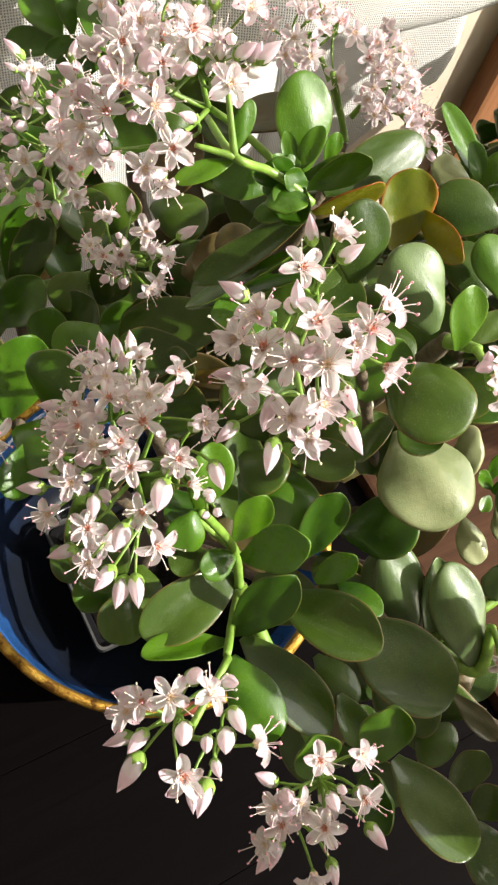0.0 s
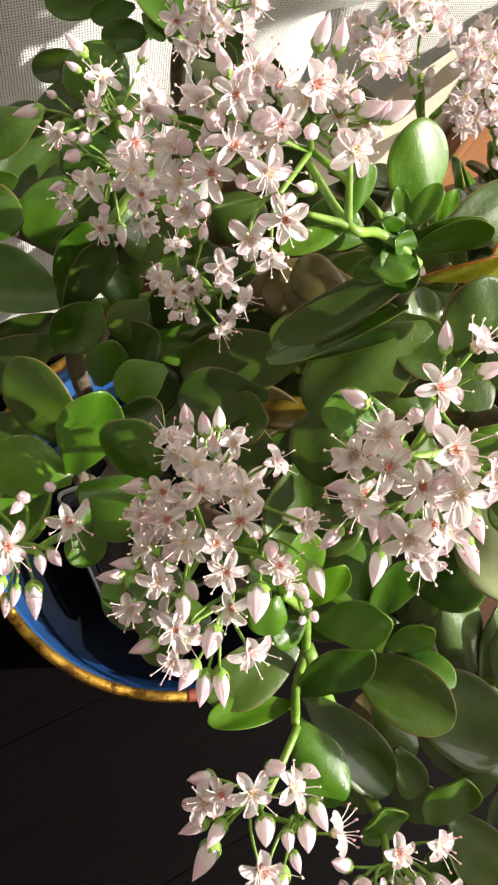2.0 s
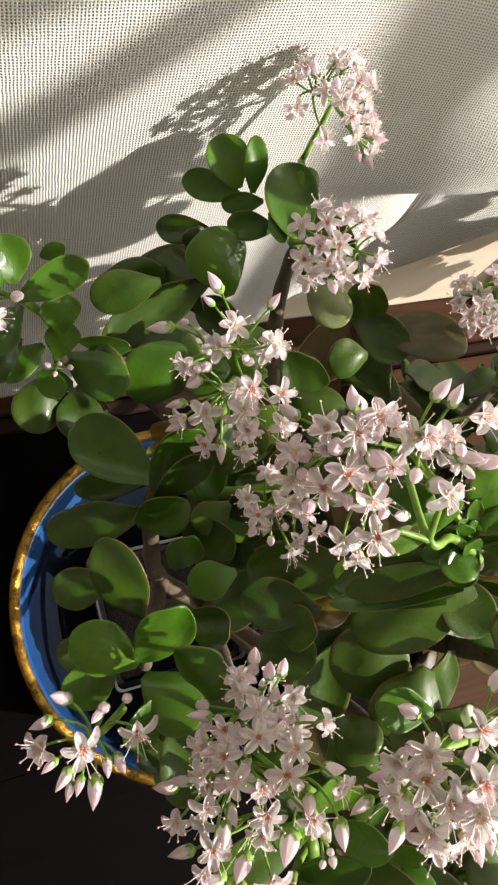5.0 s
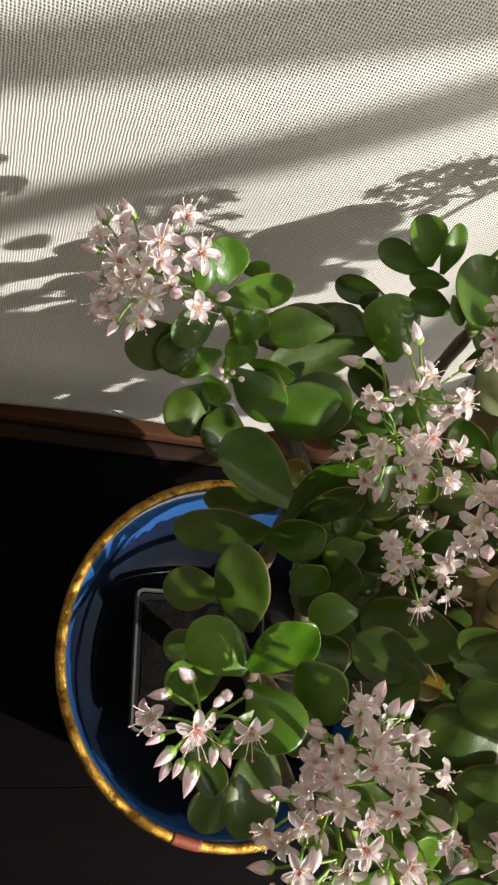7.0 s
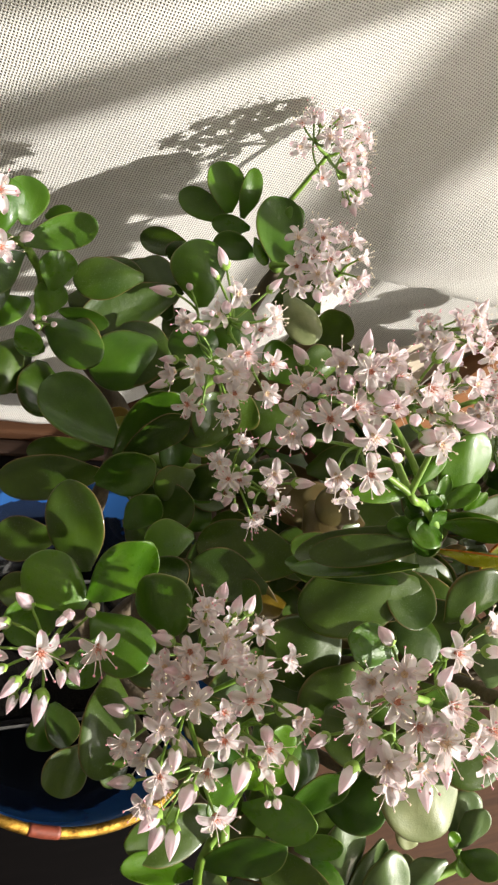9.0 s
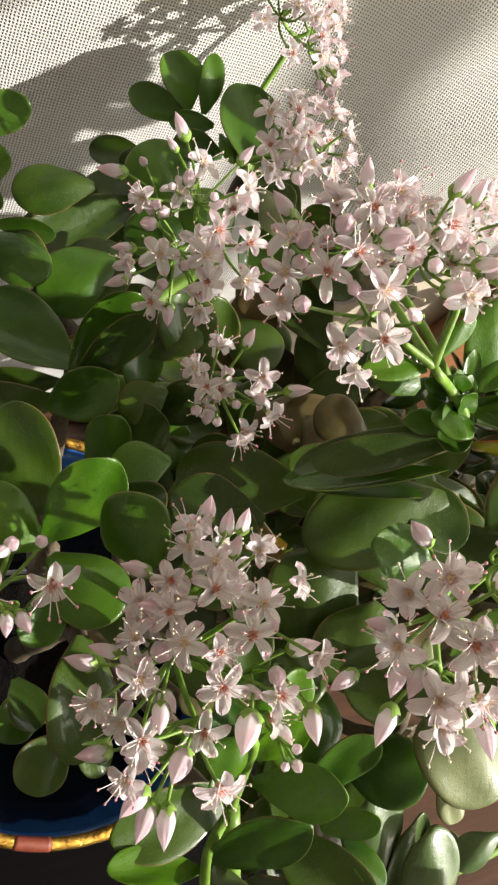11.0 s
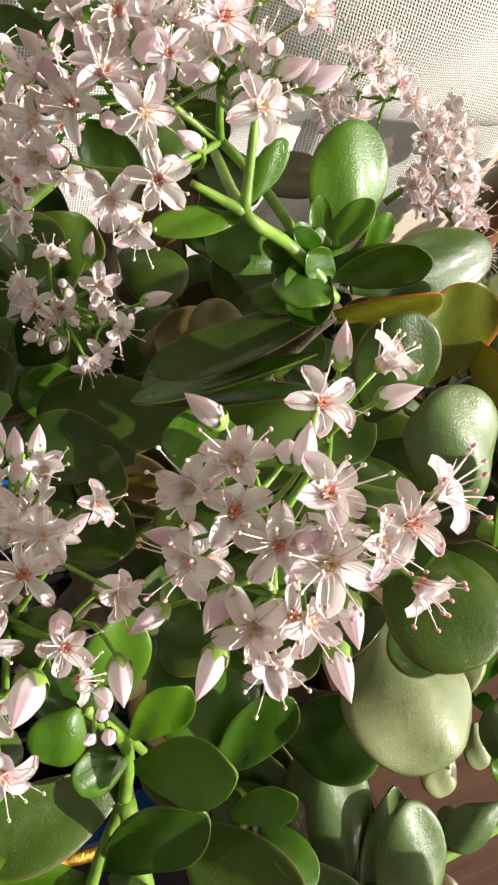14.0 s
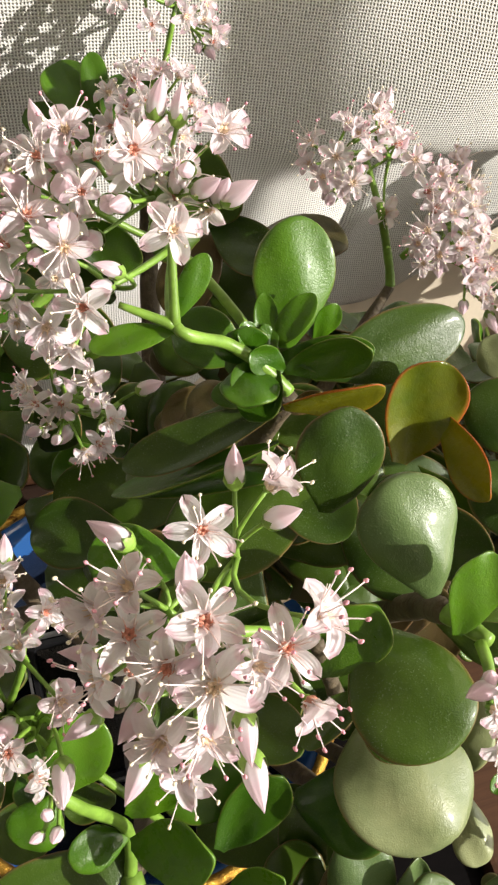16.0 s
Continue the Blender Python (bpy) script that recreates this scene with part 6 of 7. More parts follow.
leaf((0.0280, 0.2925, 0.3476), (0.0023, 0.2821, 0.3385), (-0.09, -0.52, 0.85), 0.0213, "d", 5)
leaf((0.0337, 0.2896, 0.3517), (0.0155, 0.2753, 0.3479), (0.11, -0.38, 0.92), 0.0188, "d", 2)
leaf((0.0425, 0.2859, 0.3493), (0.0237, 0.2736, 0.3460), (-0.15, -0.03, 0.99), 0.0132, "y", 4)
leaf((0.0478, 0.2805, 0.3448), (0.0520, 0.2918, 0.3573), (-0.04, -0.74, 0.67), 0.0151, "y", 5)
leaf((0.0410, 0.2783, 0.3365), (0.0463, 0.2633, 0.3404), (-0.23, 0.17, 0.96), 0.0123, "y", 1)
leaf((0.0529, 0.2849, 0.3366), (0.0740, 0.2618, 0.3439), (-0.41, -0.09, 0.91), 0.0214, "g", 2)
leaf((0.0499, 0.2851, 0.3150), (0.0341, 0.2607, 0.3083), (0.08, -0.31, 0.95), 0.0233, "d", 6)
leaf((0.0601, 0.2770, 0.3115), (0.0574, 0.2532, 0.3059), (-0.00, -0.23, 0.97), 0.0234, "d", 4)
leaf((0.0606, 0.2907, 0.3355), (0.0804, 0.2809, 0.3446), (-0.56, -0.61, 0.56), 0.0100, "g", 7)
leaf((0.1176, 0.2782, 0.3358), (0.0790, 0.2696, 0.3211), (-0.21, -0.49, 0.84), 0.0291, "g", 6)
leaf((0.1029, 0.3114, 0.3425), (0.0716, 0.3125, 0.3299), (-0.34, -0.50, 0.79), 0.0207, "d", 6)
leaf((0.1271, 0.3136, 0.3348), (0.0793, 0.2983, 0.3137), (-0.20, -0.52, 0.83), 0.0239, "d", 3)

# sprig against the cloth
leaf((0.0828, 0.3318, 0.3045), (0.1114, 0.3230, 0.3259), (-0.61, -0.54, 0.59), 0.0209, "d", 2)
leaf((0.0896, 0.3314, 0.2798), (0.1408, 0.3311, 0.3155), (-0.47, -0.57, 0.67), 0.0336, "d", 6)
leaf((0.0849, 0.2824, 0.3103), (0.1141, 0.2757, 0.3382), (-0.70, -0.19, 0.69), 0.0328, "d", 0)
leaf((0.0586, 0.2821, 0.3231), (0.0758, 0.2721, 0.3413), (-0.77, -0.39, 0.51), 0.0239, "d", 2)
leaf((0.0553, 0.2731, 0.3274), (0.0417, 0.2765, 0.3267), (-0.06, -0.03, 1.00), 0.0129, "y", 1)
leaf((0.0544, 0.2824, 0.3099), (0.0407, 0.2678, 0.2991), (-0.06, -0.55, 0.83), 0.0230, "d", 5)
leaf((0.0650, 0.2820, 0.3014), (0.0638, 0.2556, 0.2942), (-0.01, -0.27, 0.96), 0.0242, "d", 0)
leaf((0.1185, 0.2890, 0.3001), (0.1355, 0.2656, 0.3122), (-0.59, -0.02, 0.81), 0.0240, "d", 5)
leaf((0.1048, 0.3132, 0.3012), (0.0827, 0.3021, 0.2913), (-0.10, -0.54, 0.84), 0.0208, "d", 7)
leaf((0.1424, 0.1574, 0.4492), (0.1372, 0.1445, 0.4525), (-0.10, 0.28, 0.95), 0.0138, "y", 0)
leaf((0.1420, 0.1587, 0.4496), (0.1404, 0.1611, 0.4579), (-0.33, -0.92, 0.20), 0.0102, "y", 0)
leaf((0.1426, 0.1586, 0.4479), (0.1349, 0.1640, 0.4501), (-0.12, -0.52, 0.84), 0.0058, "y", 7)
leaf((0.1473, 0.1586, 0.4532), (0.1561, 0.1627, 0.4654), (-0.63, -0.48, 0.61), 0.0074, "y", 4)
leaf((0.1494, 0.1566, 0.4518), (0.1674, 0.1485, 0.4608), (-0.55, -0.66, 0.51), 0.0097, "g", 7)
leaf((0.1445, 0.3441, 0.3636), (0.1370, 0.3665, 0.3735), (-0.15, -0.44, 0.89), 0.0205, "g", 7)
leaf((0.1468, 0.3427, 0.3594), (0.1229, 0.3573, 0.3543), (-0.43, -0.44, 0.79), 0.0151, "g", 3)
leaf((0.1486, 0.3380, 0.3690), (0.1501, 0.3568, 0.3858), (-0.10, -0.66, 0.75), 0.0117, "g", 4)
leaf((0.1611, 0.3096, 0.3725), (0.1600, 0.3428, 0.3844), (-0.15, -0.34, 0.93), 0.0261, "g", 1)
leaf((0.1538, 0.3353, 0.3663), (0.1354, 0.3389, 0.3602), (-0.36, -0.57, 0.74), 0.0108, "y", 1)
leaf((0.1570, 0.3224, 0.3628), (0.1368, 0.3306, 0.3575), (-0.40, -0.49, 0.77), 0.0143, "g", 7)
leaf((0.1381, 0.3382, 0.3356), (0.1143, 0.3499, 0.3241), (-0.56, -0.43, 0.71), 0.0148, "d", 7)
leaf((0.1349, 0.2999, 0.3426), (0.1268, 0.3277, 0.3597), (-0.08, -0.54, 0.84), 0.0299, "g", 6)
leaf((0.1554, 0.2885, 0.3834), (0.1653, 0.2627, 0.3841), (-0.39, -0.12, 0.91), 0.0183, "p", 6)
leaf((0.1658, 0.3252, 0.3754), (0.1701, 0.3368, 0.3889), (-0.17, -0.72, 0.68), 0.0129, "g", 2)
leaf((0.1264, 0.2384, 0.3933), (0.1349, 0.2435, 0.4067), (-0.42, -0.73, 0.54), 0.0234, "g", 3)
leaf((0.1022, 0.2469, 0.4009), (0.0823, 0.2463, 0.3920), (-0.33, -0.54, 0.77), 0.0170, "g", 4)
leaf((0.1067, 0.2391, 0.3955), (0.1107, 0.2566, 0.4113), (-0.13, -0.65, 0.75), 0.0213, "g", 2)
leaf((0.1652, 0.2966, 0.3571), (0.1791, 0.2957, 0.3770), (-0.65, -0.63, 0.43), 0.0172, "d", 4)
leaf((0.1522, 0.3264, 0.3716), (0.1550, 0.3105, 0.3718), (-0.26, -0.04, 0.96), 0.0075, "y", 0)
leaf((0.1312, 0.3383, 0.3412), (0.1243, 0.3315, 0.3335), (-0.19, -0.65, 0.73), 0.0120, "d", 2)

# lower leaves over the bowl
leaf((0.0744, 0.2174, 0.3507), (0.0496, 0.2500, 0.3414), (-0.39, -0.04, 0.92), 0.0262, "g", 3)
leaf((0.0738, 0.2161, 0.3518), (0.0879, 0.2298, 0.3865), (-0.35, -0.82, 0.46), 0.0216, "g", 3)
leaf((0.0622, 0.2017, 0.3530), (0.0788, 0.2013, 0.3749), (-0.66, -0.56, 0.49), 0.0187, "g", 7)
leaf((0.0679, 0.2069, 0.3488), (0.0301, 0.2097, 0.3288), (-0.45, -0.41, 0.79), 0.0197, "d", 1)
leaf((0.0545, 0.1639, 0.3519), (0.0441, 0.1954, 0.3689), (-0.43, -0.54, 0.73), 0.0227, "d", 4)
leaf((0.0513, 0.1831, 0.3371), (0.0270, 0.1852, 0.3263), (-0.41, -0.35, 0.84), 0.0179, "d", 5)
leaf((0.0776, 0.2237, 0.3316), (0.0480, 0.2286, 0.3162), (-0.48, -0.39, 0.79), 0.0135, "d", 3)
leaf((0.0821, 0.1868, 0.3604), (0.0948, 0.1865, 0.3743), (-0.66, -0.46, 0.59), 0.0195, "d", 1)
leaf((0.0894, 0.1705, 0.3792), (0.0709, 0.1697, 0.3732), (-0.27, -0.39, 0.88), 0.0163, "g", 0)
leaf((0.0702, 0.1799, 0.3594), (0.0779, 0.1887, 0.3739), (-0.32, -0.73, 0.61), 0.0150, "g", 5)
leaf((0.0913, 0.2010, 0.3626), (0.0905, 0.2202, 0.3757), (-0.07, -0.57, 0.82), 0.0158, "g", 7)
leaf((0.1128, 0.2164, 0.3844), (0.0900, 0.2156, 0.3734), (-0.38, -0.46, 0.80), 0.0141, "d", 4)
leaf((0.0818, 0.2291, 0.3422), (0.0800, 0.2356, 0.3438), (-0.11, -0.26, 0.96), 0.0105, "r", 7)
leaf((0.0457, 0.1470, 0.3727), (0.0237, 0.1631, 0.3748), (-0.10, -0.25, 0.96), 0.0206, "y", 0)
leaf((0.0454, 0.1485, 0.3753), (0.0604, 0.1622, 0.3996), (-0.35, -0.71, 0.62), 0.0203, "y", 5)
leaf((0.0538, 0.1400, 0.3932), (0.0637, 0.1395, 0.4135), (-0.79, -0.49, 0.37), 0.0234, "g", 4)
leaf((0.0453, 0.1432, 0.3781), (0.0585, 0.1216, 0.3868), (-0.35, 0.16, 0.92), 0.0226, "g", 2)
leaf((0.0466, 0.1339, 0.3802), (0.0356, 0.1190, 0.3743), (-0.02, -0.35, 0.94), 0.0131, "y", 7)
leaf((0.0385, 0.1554, 0.3578), (0.0202, 0.1592, 0.3519), (-0.35, -0.26, 0.90), 0.0137, "d", 7)
leaf((0.0642, 0.1252, 0.3468), (0.0592, 0.0878, 0.3372), (-0.07, -0.24, 0.97), 0.0237, "d", 4)
leaf((0.0511, 0.1204, 0.3145), (0.0555, 0.1025, 0.3149), (-0.09, 0.00, 1.00), 0.0141, "d", 7)
leaf((0.0691, 0.1330, 0.3431), (0.0823, 0.1228, 0.3584), (-0.72, 0.08, 0.69), 0.0175, "d", 5)
leaf((0.0388, 0.1512, 0.3666), (0.0196, 0.1417, 0.3579), (-0.17, -0.45, 0.88), 0.0181, "y", 3)
leaf((0.1675, 0.1716, 0.3873), (0.1368, 0.1881, 0.3783), (-0.41, -0.29, 0.86), 0.0230, "b", 1)
leaf((0.1534, 0.1526, 0.4402), (0.1166, 0.1544, 0.4048), (-0.68, 0.14, 0.72), 0.0147, "d", 3)
leaf((0.1478, 0.1412, 0.4355), (0.1104, 0.1485, 0.4083), (-0.45, 0.48, 0.75), 0.0097, "g", 3)
leaf((0.1643, 0.1394, 0.4179), (0.1225, 0.1361, 0.3925), (-0.47, -0.32, 0.82), 0.0297, "d", 0)
leaf((0.1129, 0.1100, 0.4527), (0.0951, 0.1168, 0.4527), (-0.13, -0.33, 0.94), 0.0136, "y", 5)
leaf((0.1397, 0.1586, 0.3777), (0.1002, 0.1736, 0.3620), (-0.44, -0.26, 0.86), 0.0262, "d", 1)
leaf((0.1187, 0.1482, 0.3794), (0.0909, 0.1614, 0.3710), (-0.38, -0.23, 0.90), 0.0205, "d", 5)
leaf((0.1490, 0.1337, 0.3838), (0.1261, 0.1147, 0.3645), (-0.38, -0.39, 0.84), 0.0346, "d", 0)
leaf((0.1547, 0.1146, 0.3845), (0.1360, 0.0920, 0.3719), (-0.29, -0.27, 0.92), 0.0318, "d", 2)
leaf((0.0996, 0.1935, 0.3598), (0.1088, 0.1972, 0.3784), (-0.61, -0.66, 0.43), 0.0172, "d", 0)
leaf((0.1023, 0.1452, 0.3509), (0.1162, 0.1280, 0.3635), (-0.58, 0.13, 0.81), 0.0232, "d", 7)
leaf((0.1364, 0.1951, 0.3654), (0.1507, 0.1826, 0.3803), (-0.75, -0.08, 0.65), 0.0221, "b", 2)
leaf((0.1161, 0.2239, 0.3639), (0.1235, 0.2322, 0.3832), (-0.42, -0.76, 0.49), 0.0235, "d", 5)
leaf((0.1755, 0.2714, 0.3742), (0.1837, 0.2753, 0.3921), (-0.54, -0.73, 0.41), 0.0199, "d", 1)
leaf((0.1604, 0.2406, 0.4024), (0.1431, 0.2419, 0.4012), (-0.09, -0.51, 0.86), 0.0172, "d", 2)
leaf((0.1620, 0.0829, 0.3652), (0.1671, 0.0977, 0.3857), (-0.53, -0.62, 0.58), 0.0282, "d", 5)

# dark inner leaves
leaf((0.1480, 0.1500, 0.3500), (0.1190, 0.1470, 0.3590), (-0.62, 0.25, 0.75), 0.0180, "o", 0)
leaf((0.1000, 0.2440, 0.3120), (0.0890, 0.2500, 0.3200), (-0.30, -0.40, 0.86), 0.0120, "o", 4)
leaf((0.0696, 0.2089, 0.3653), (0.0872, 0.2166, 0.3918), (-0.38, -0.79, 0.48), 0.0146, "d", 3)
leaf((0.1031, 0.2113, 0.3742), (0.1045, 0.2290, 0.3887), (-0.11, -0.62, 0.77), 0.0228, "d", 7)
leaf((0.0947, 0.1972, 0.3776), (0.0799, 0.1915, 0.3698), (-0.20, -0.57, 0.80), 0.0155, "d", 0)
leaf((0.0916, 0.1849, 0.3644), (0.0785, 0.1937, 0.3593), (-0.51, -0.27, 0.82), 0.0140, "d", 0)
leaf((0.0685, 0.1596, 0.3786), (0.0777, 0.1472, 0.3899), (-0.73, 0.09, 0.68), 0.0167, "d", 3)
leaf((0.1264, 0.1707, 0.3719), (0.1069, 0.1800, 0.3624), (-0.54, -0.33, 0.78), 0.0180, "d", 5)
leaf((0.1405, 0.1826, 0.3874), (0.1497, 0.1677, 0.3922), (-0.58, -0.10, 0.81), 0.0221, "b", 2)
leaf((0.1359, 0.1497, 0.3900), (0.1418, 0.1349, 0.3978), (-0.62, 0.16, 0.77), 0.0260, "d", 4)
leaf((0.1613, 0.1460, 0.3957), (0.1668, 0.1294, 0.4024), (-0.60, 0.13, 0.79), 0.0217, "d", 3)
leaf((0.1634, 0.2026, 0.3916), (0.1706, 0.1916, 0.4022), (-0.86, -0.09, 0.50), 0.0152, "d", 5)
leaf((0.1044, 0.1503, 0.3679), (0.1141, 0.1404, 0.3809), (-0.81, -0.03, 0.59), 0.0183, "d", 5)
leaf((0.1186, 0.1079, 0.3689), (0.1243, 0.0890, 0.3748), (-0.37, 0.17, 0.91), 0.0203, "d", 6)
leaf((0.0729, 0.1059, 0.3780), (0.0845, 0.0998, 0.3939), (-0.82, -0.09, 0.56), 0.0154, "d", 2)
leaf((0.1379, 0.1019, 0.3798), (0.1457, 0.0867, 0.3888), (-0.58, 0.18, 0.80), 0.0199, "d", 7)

# more low leaves
leaf((0.2194, 0.2232, 0.3405), (0.1911, 0.2380, 0.3326), (-0.45, -0.44, 0.78), 0.0289, "b", 6)
leaf((0.2111, 0.2469, 0.3297), (0.2261, 0.2237, 0.3402), (-0.67, -0.10, 0.74), 0.0279, "d", 6)
leaf((0.1974, 0.2281, 0.3219), (0.2116, 0.2343, 0.3401), (-0.47, -0.65, 0.59), 0.0225, "d", 0)

# low leaves that fill the gaps
leaf((0.1152, 0.2258, 0.3080), (0.1304, 0.2088, 0.3094), (-0.32, -0.21, 0.93), 0.0259, "d", 7)
leaf((0.1213, 0.2128, 0.2956), (0.1119, 0.2320, 0.2987), (-0.13, -0.22, 0.97), 0.0247, "d", 6)
leaf((0.1885, 0.2742, 0.2991), (0.2097, 0.2569, 0.3091), (-0.59, -0.29, 0.75), 0.0253, "d", 0)
leaf((0.1876, 0.2480, 0.3017), (0.2056, 0.2477, 0.3176), (-0.54, -0.60, 0.59), 0.0218, "b", 1)
leaf((0.1160, 0.2573, 0.2926), (0.1269, 0.2451, 0.2936), (-0.33, -0.22, 0.92), 0.0209, "d", 4)

# side shoot by the brown board
leaf((0.2220, 0.0387, 0.3447), (0.2212, 0.0577, 0.3609), (-0.40, -0.60, 0.69), 0.0181, "s", 2)
leaf((0.2200, 0.0351, 0.3470), (0.2251, 0.0493, 0.3642), (-0.56, -0.55, 0.62), 0.0127, "s", 6)
leaf((0.2189, 0.0337, 0.3487), (0.2300, 0.0241, 0.3607), (-0.65, 0.16, 0.74), 0.0134, "g", 6)
leaf((0.2196, 0.0301, 0.3392), (0.2007, 0.0247, 0.3299), (-0.41, -0.13, 0.90), 0.0139, "s", 6)
leaf((0.2188, 0.0353, 0.3472), (0.2130, 0.0432, 0.3529), (-0.09, -0.63, 0.77), 0.0066, "y", 4)
leaf((0.2185, 0.0331, 0.3482), (0.2174, 0.0242, 0.3498), (-0.19, 0.20, 0.96), 0.0076, "y", 5)

# shaded leaves behind the small flower head
leaf((0.1160, 0.2433, 0.3395), (0.1330, 0.2227, 0.3432), (-0.40, -0.17, 0.90), 0.0269, "d", 1)
leaf((0.1506, 0.2137, 0.3479), (0.1283, 0.2099, 0.3395), (-0.20, -0.57, 0.79), 0.0240, "d", 0)
leaf((0.1506, 0.2493, 0.3454), (0.1678, 0.2270, 0.3484), (-0.42, -0.20, 0.89), 0.0239, "d", 2)
leaf((0.1152, 0.2138, 0.3396), (0.1299, 0.1956, 0.3433), (-0.38, -0.12, 0.92), 0.0238, "d", 1)
leaf((0.1662, 0.2319, 0.3351), (0.1543, 0.2479, 0.3368), (-0.28, -0.30, 0.91), 0.0201, "b", 6)

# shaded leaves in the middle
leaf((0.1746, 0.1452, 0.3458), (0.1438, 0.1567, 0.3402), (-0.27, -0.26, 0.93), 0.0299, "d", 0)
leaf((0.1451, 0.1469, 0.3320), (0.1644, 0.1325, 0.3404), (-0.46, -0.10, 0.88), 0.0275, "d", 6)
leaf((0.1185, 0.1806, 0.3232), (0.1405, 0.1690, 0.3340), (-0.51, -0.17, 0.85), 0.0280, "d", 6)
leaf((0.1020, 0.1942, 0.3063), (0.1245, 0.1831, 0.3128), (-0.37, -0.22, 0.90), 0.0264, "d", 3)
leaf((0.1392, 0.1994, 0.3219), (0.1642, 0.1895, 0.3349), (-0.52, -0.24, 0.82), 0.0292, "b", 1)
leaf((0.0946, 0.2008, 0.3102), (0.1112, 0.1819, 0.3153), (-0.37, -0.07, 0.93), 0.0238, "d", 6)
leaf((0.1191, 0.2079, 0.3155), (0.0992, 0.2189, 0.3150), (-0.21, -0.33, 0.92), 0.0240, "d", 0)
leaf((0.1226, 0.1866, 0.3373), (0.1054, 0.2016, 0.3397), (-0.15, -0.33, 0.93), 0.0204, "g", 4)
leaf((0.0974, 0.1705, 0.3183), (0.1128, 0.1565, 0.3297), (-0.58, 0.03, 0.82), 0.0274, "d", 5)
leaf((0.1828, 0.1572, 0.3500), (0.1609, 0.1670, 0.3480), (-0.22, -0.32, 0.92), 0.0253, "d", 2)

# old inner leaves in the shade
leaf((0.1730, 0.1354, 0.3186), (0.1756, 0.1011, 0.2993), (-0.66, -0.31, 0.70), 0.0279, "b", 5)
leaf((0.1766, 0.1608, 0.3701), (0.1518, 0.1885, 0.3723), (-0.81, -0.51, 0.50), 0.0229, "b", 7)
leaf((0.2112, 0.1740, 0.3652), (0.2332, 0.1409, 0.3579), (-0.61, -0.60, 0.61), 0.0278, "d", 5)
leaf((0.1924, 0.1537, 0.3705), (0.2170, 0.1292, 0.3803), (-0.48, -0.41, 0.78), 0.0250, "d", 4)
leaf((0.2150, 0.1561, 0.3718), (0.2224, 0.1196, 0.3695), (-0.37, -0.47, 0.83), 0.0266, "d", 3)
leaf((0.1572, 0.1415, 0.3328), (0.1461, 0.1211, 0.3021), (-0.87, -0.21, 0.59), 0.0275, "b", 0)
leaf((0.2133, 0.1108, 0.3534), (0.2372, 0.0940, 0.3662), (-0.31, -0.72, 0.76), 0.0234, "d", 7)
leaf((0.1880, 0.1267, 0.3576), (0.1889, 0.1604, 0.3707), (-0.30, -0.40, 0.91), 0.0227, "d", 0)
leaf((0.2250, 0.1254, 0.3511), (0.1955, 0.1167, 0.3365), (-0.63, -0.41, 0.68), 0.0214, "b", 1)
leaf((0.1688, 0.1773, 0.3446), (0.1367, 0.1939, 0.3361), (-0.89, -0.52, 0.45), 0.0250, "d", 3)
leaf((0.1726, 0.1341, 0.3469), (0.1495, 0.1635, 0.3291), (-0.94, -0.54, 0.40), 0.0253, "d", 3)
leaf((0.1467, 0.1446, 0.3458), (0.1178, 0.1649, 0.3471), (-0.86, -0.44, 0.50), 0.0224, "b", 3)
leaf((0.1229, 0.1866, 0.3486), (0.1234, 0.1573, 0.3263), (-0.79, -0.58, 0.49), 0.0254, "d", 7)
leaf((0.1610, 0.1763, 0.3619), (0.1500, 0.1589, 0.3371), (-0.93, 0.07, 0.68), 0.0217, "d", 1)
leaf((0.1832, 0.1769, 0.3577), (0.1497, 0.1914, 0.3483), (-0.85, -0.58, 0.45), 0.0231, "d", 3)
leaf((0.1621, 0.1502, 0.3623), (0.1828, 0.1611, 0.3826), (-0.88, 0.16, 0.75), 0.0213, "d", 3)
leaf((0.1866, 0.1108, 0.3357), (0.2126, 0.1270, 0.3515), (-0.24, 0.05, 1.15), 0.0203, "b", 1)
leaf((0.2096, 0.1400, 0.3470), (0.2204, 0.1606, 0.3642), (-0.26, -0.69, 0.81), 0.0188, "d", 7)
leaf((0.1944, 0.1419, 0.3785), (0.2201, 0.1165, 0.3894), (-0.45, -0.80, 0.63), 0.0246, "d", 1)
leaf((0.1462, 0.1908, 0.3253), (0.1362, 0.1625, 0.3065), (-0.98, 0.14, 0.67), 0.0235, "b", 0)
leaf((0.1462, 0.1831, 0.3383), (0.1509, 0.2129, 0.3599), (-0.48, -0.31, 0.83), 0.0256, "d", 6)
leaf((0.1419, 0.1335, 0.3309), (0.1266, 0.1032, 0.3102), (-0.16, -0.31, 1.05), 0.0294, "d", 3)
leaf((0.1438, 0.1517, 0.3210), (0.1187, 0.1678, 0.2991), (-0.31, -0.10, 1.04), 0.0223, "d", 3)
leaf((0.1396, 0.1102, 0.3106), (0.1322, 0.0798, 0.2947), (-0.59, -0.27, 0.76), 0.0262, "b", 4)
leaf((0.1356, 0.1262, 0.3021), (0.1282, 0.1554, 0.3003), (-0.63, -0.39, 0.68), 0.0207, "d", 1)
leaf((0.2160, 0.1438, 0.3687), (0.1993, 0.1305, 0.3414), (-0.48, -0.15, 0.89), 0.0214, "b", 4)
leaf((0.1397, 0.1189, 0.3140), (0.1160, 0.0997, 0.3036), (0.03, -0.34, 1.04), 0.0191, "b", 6)
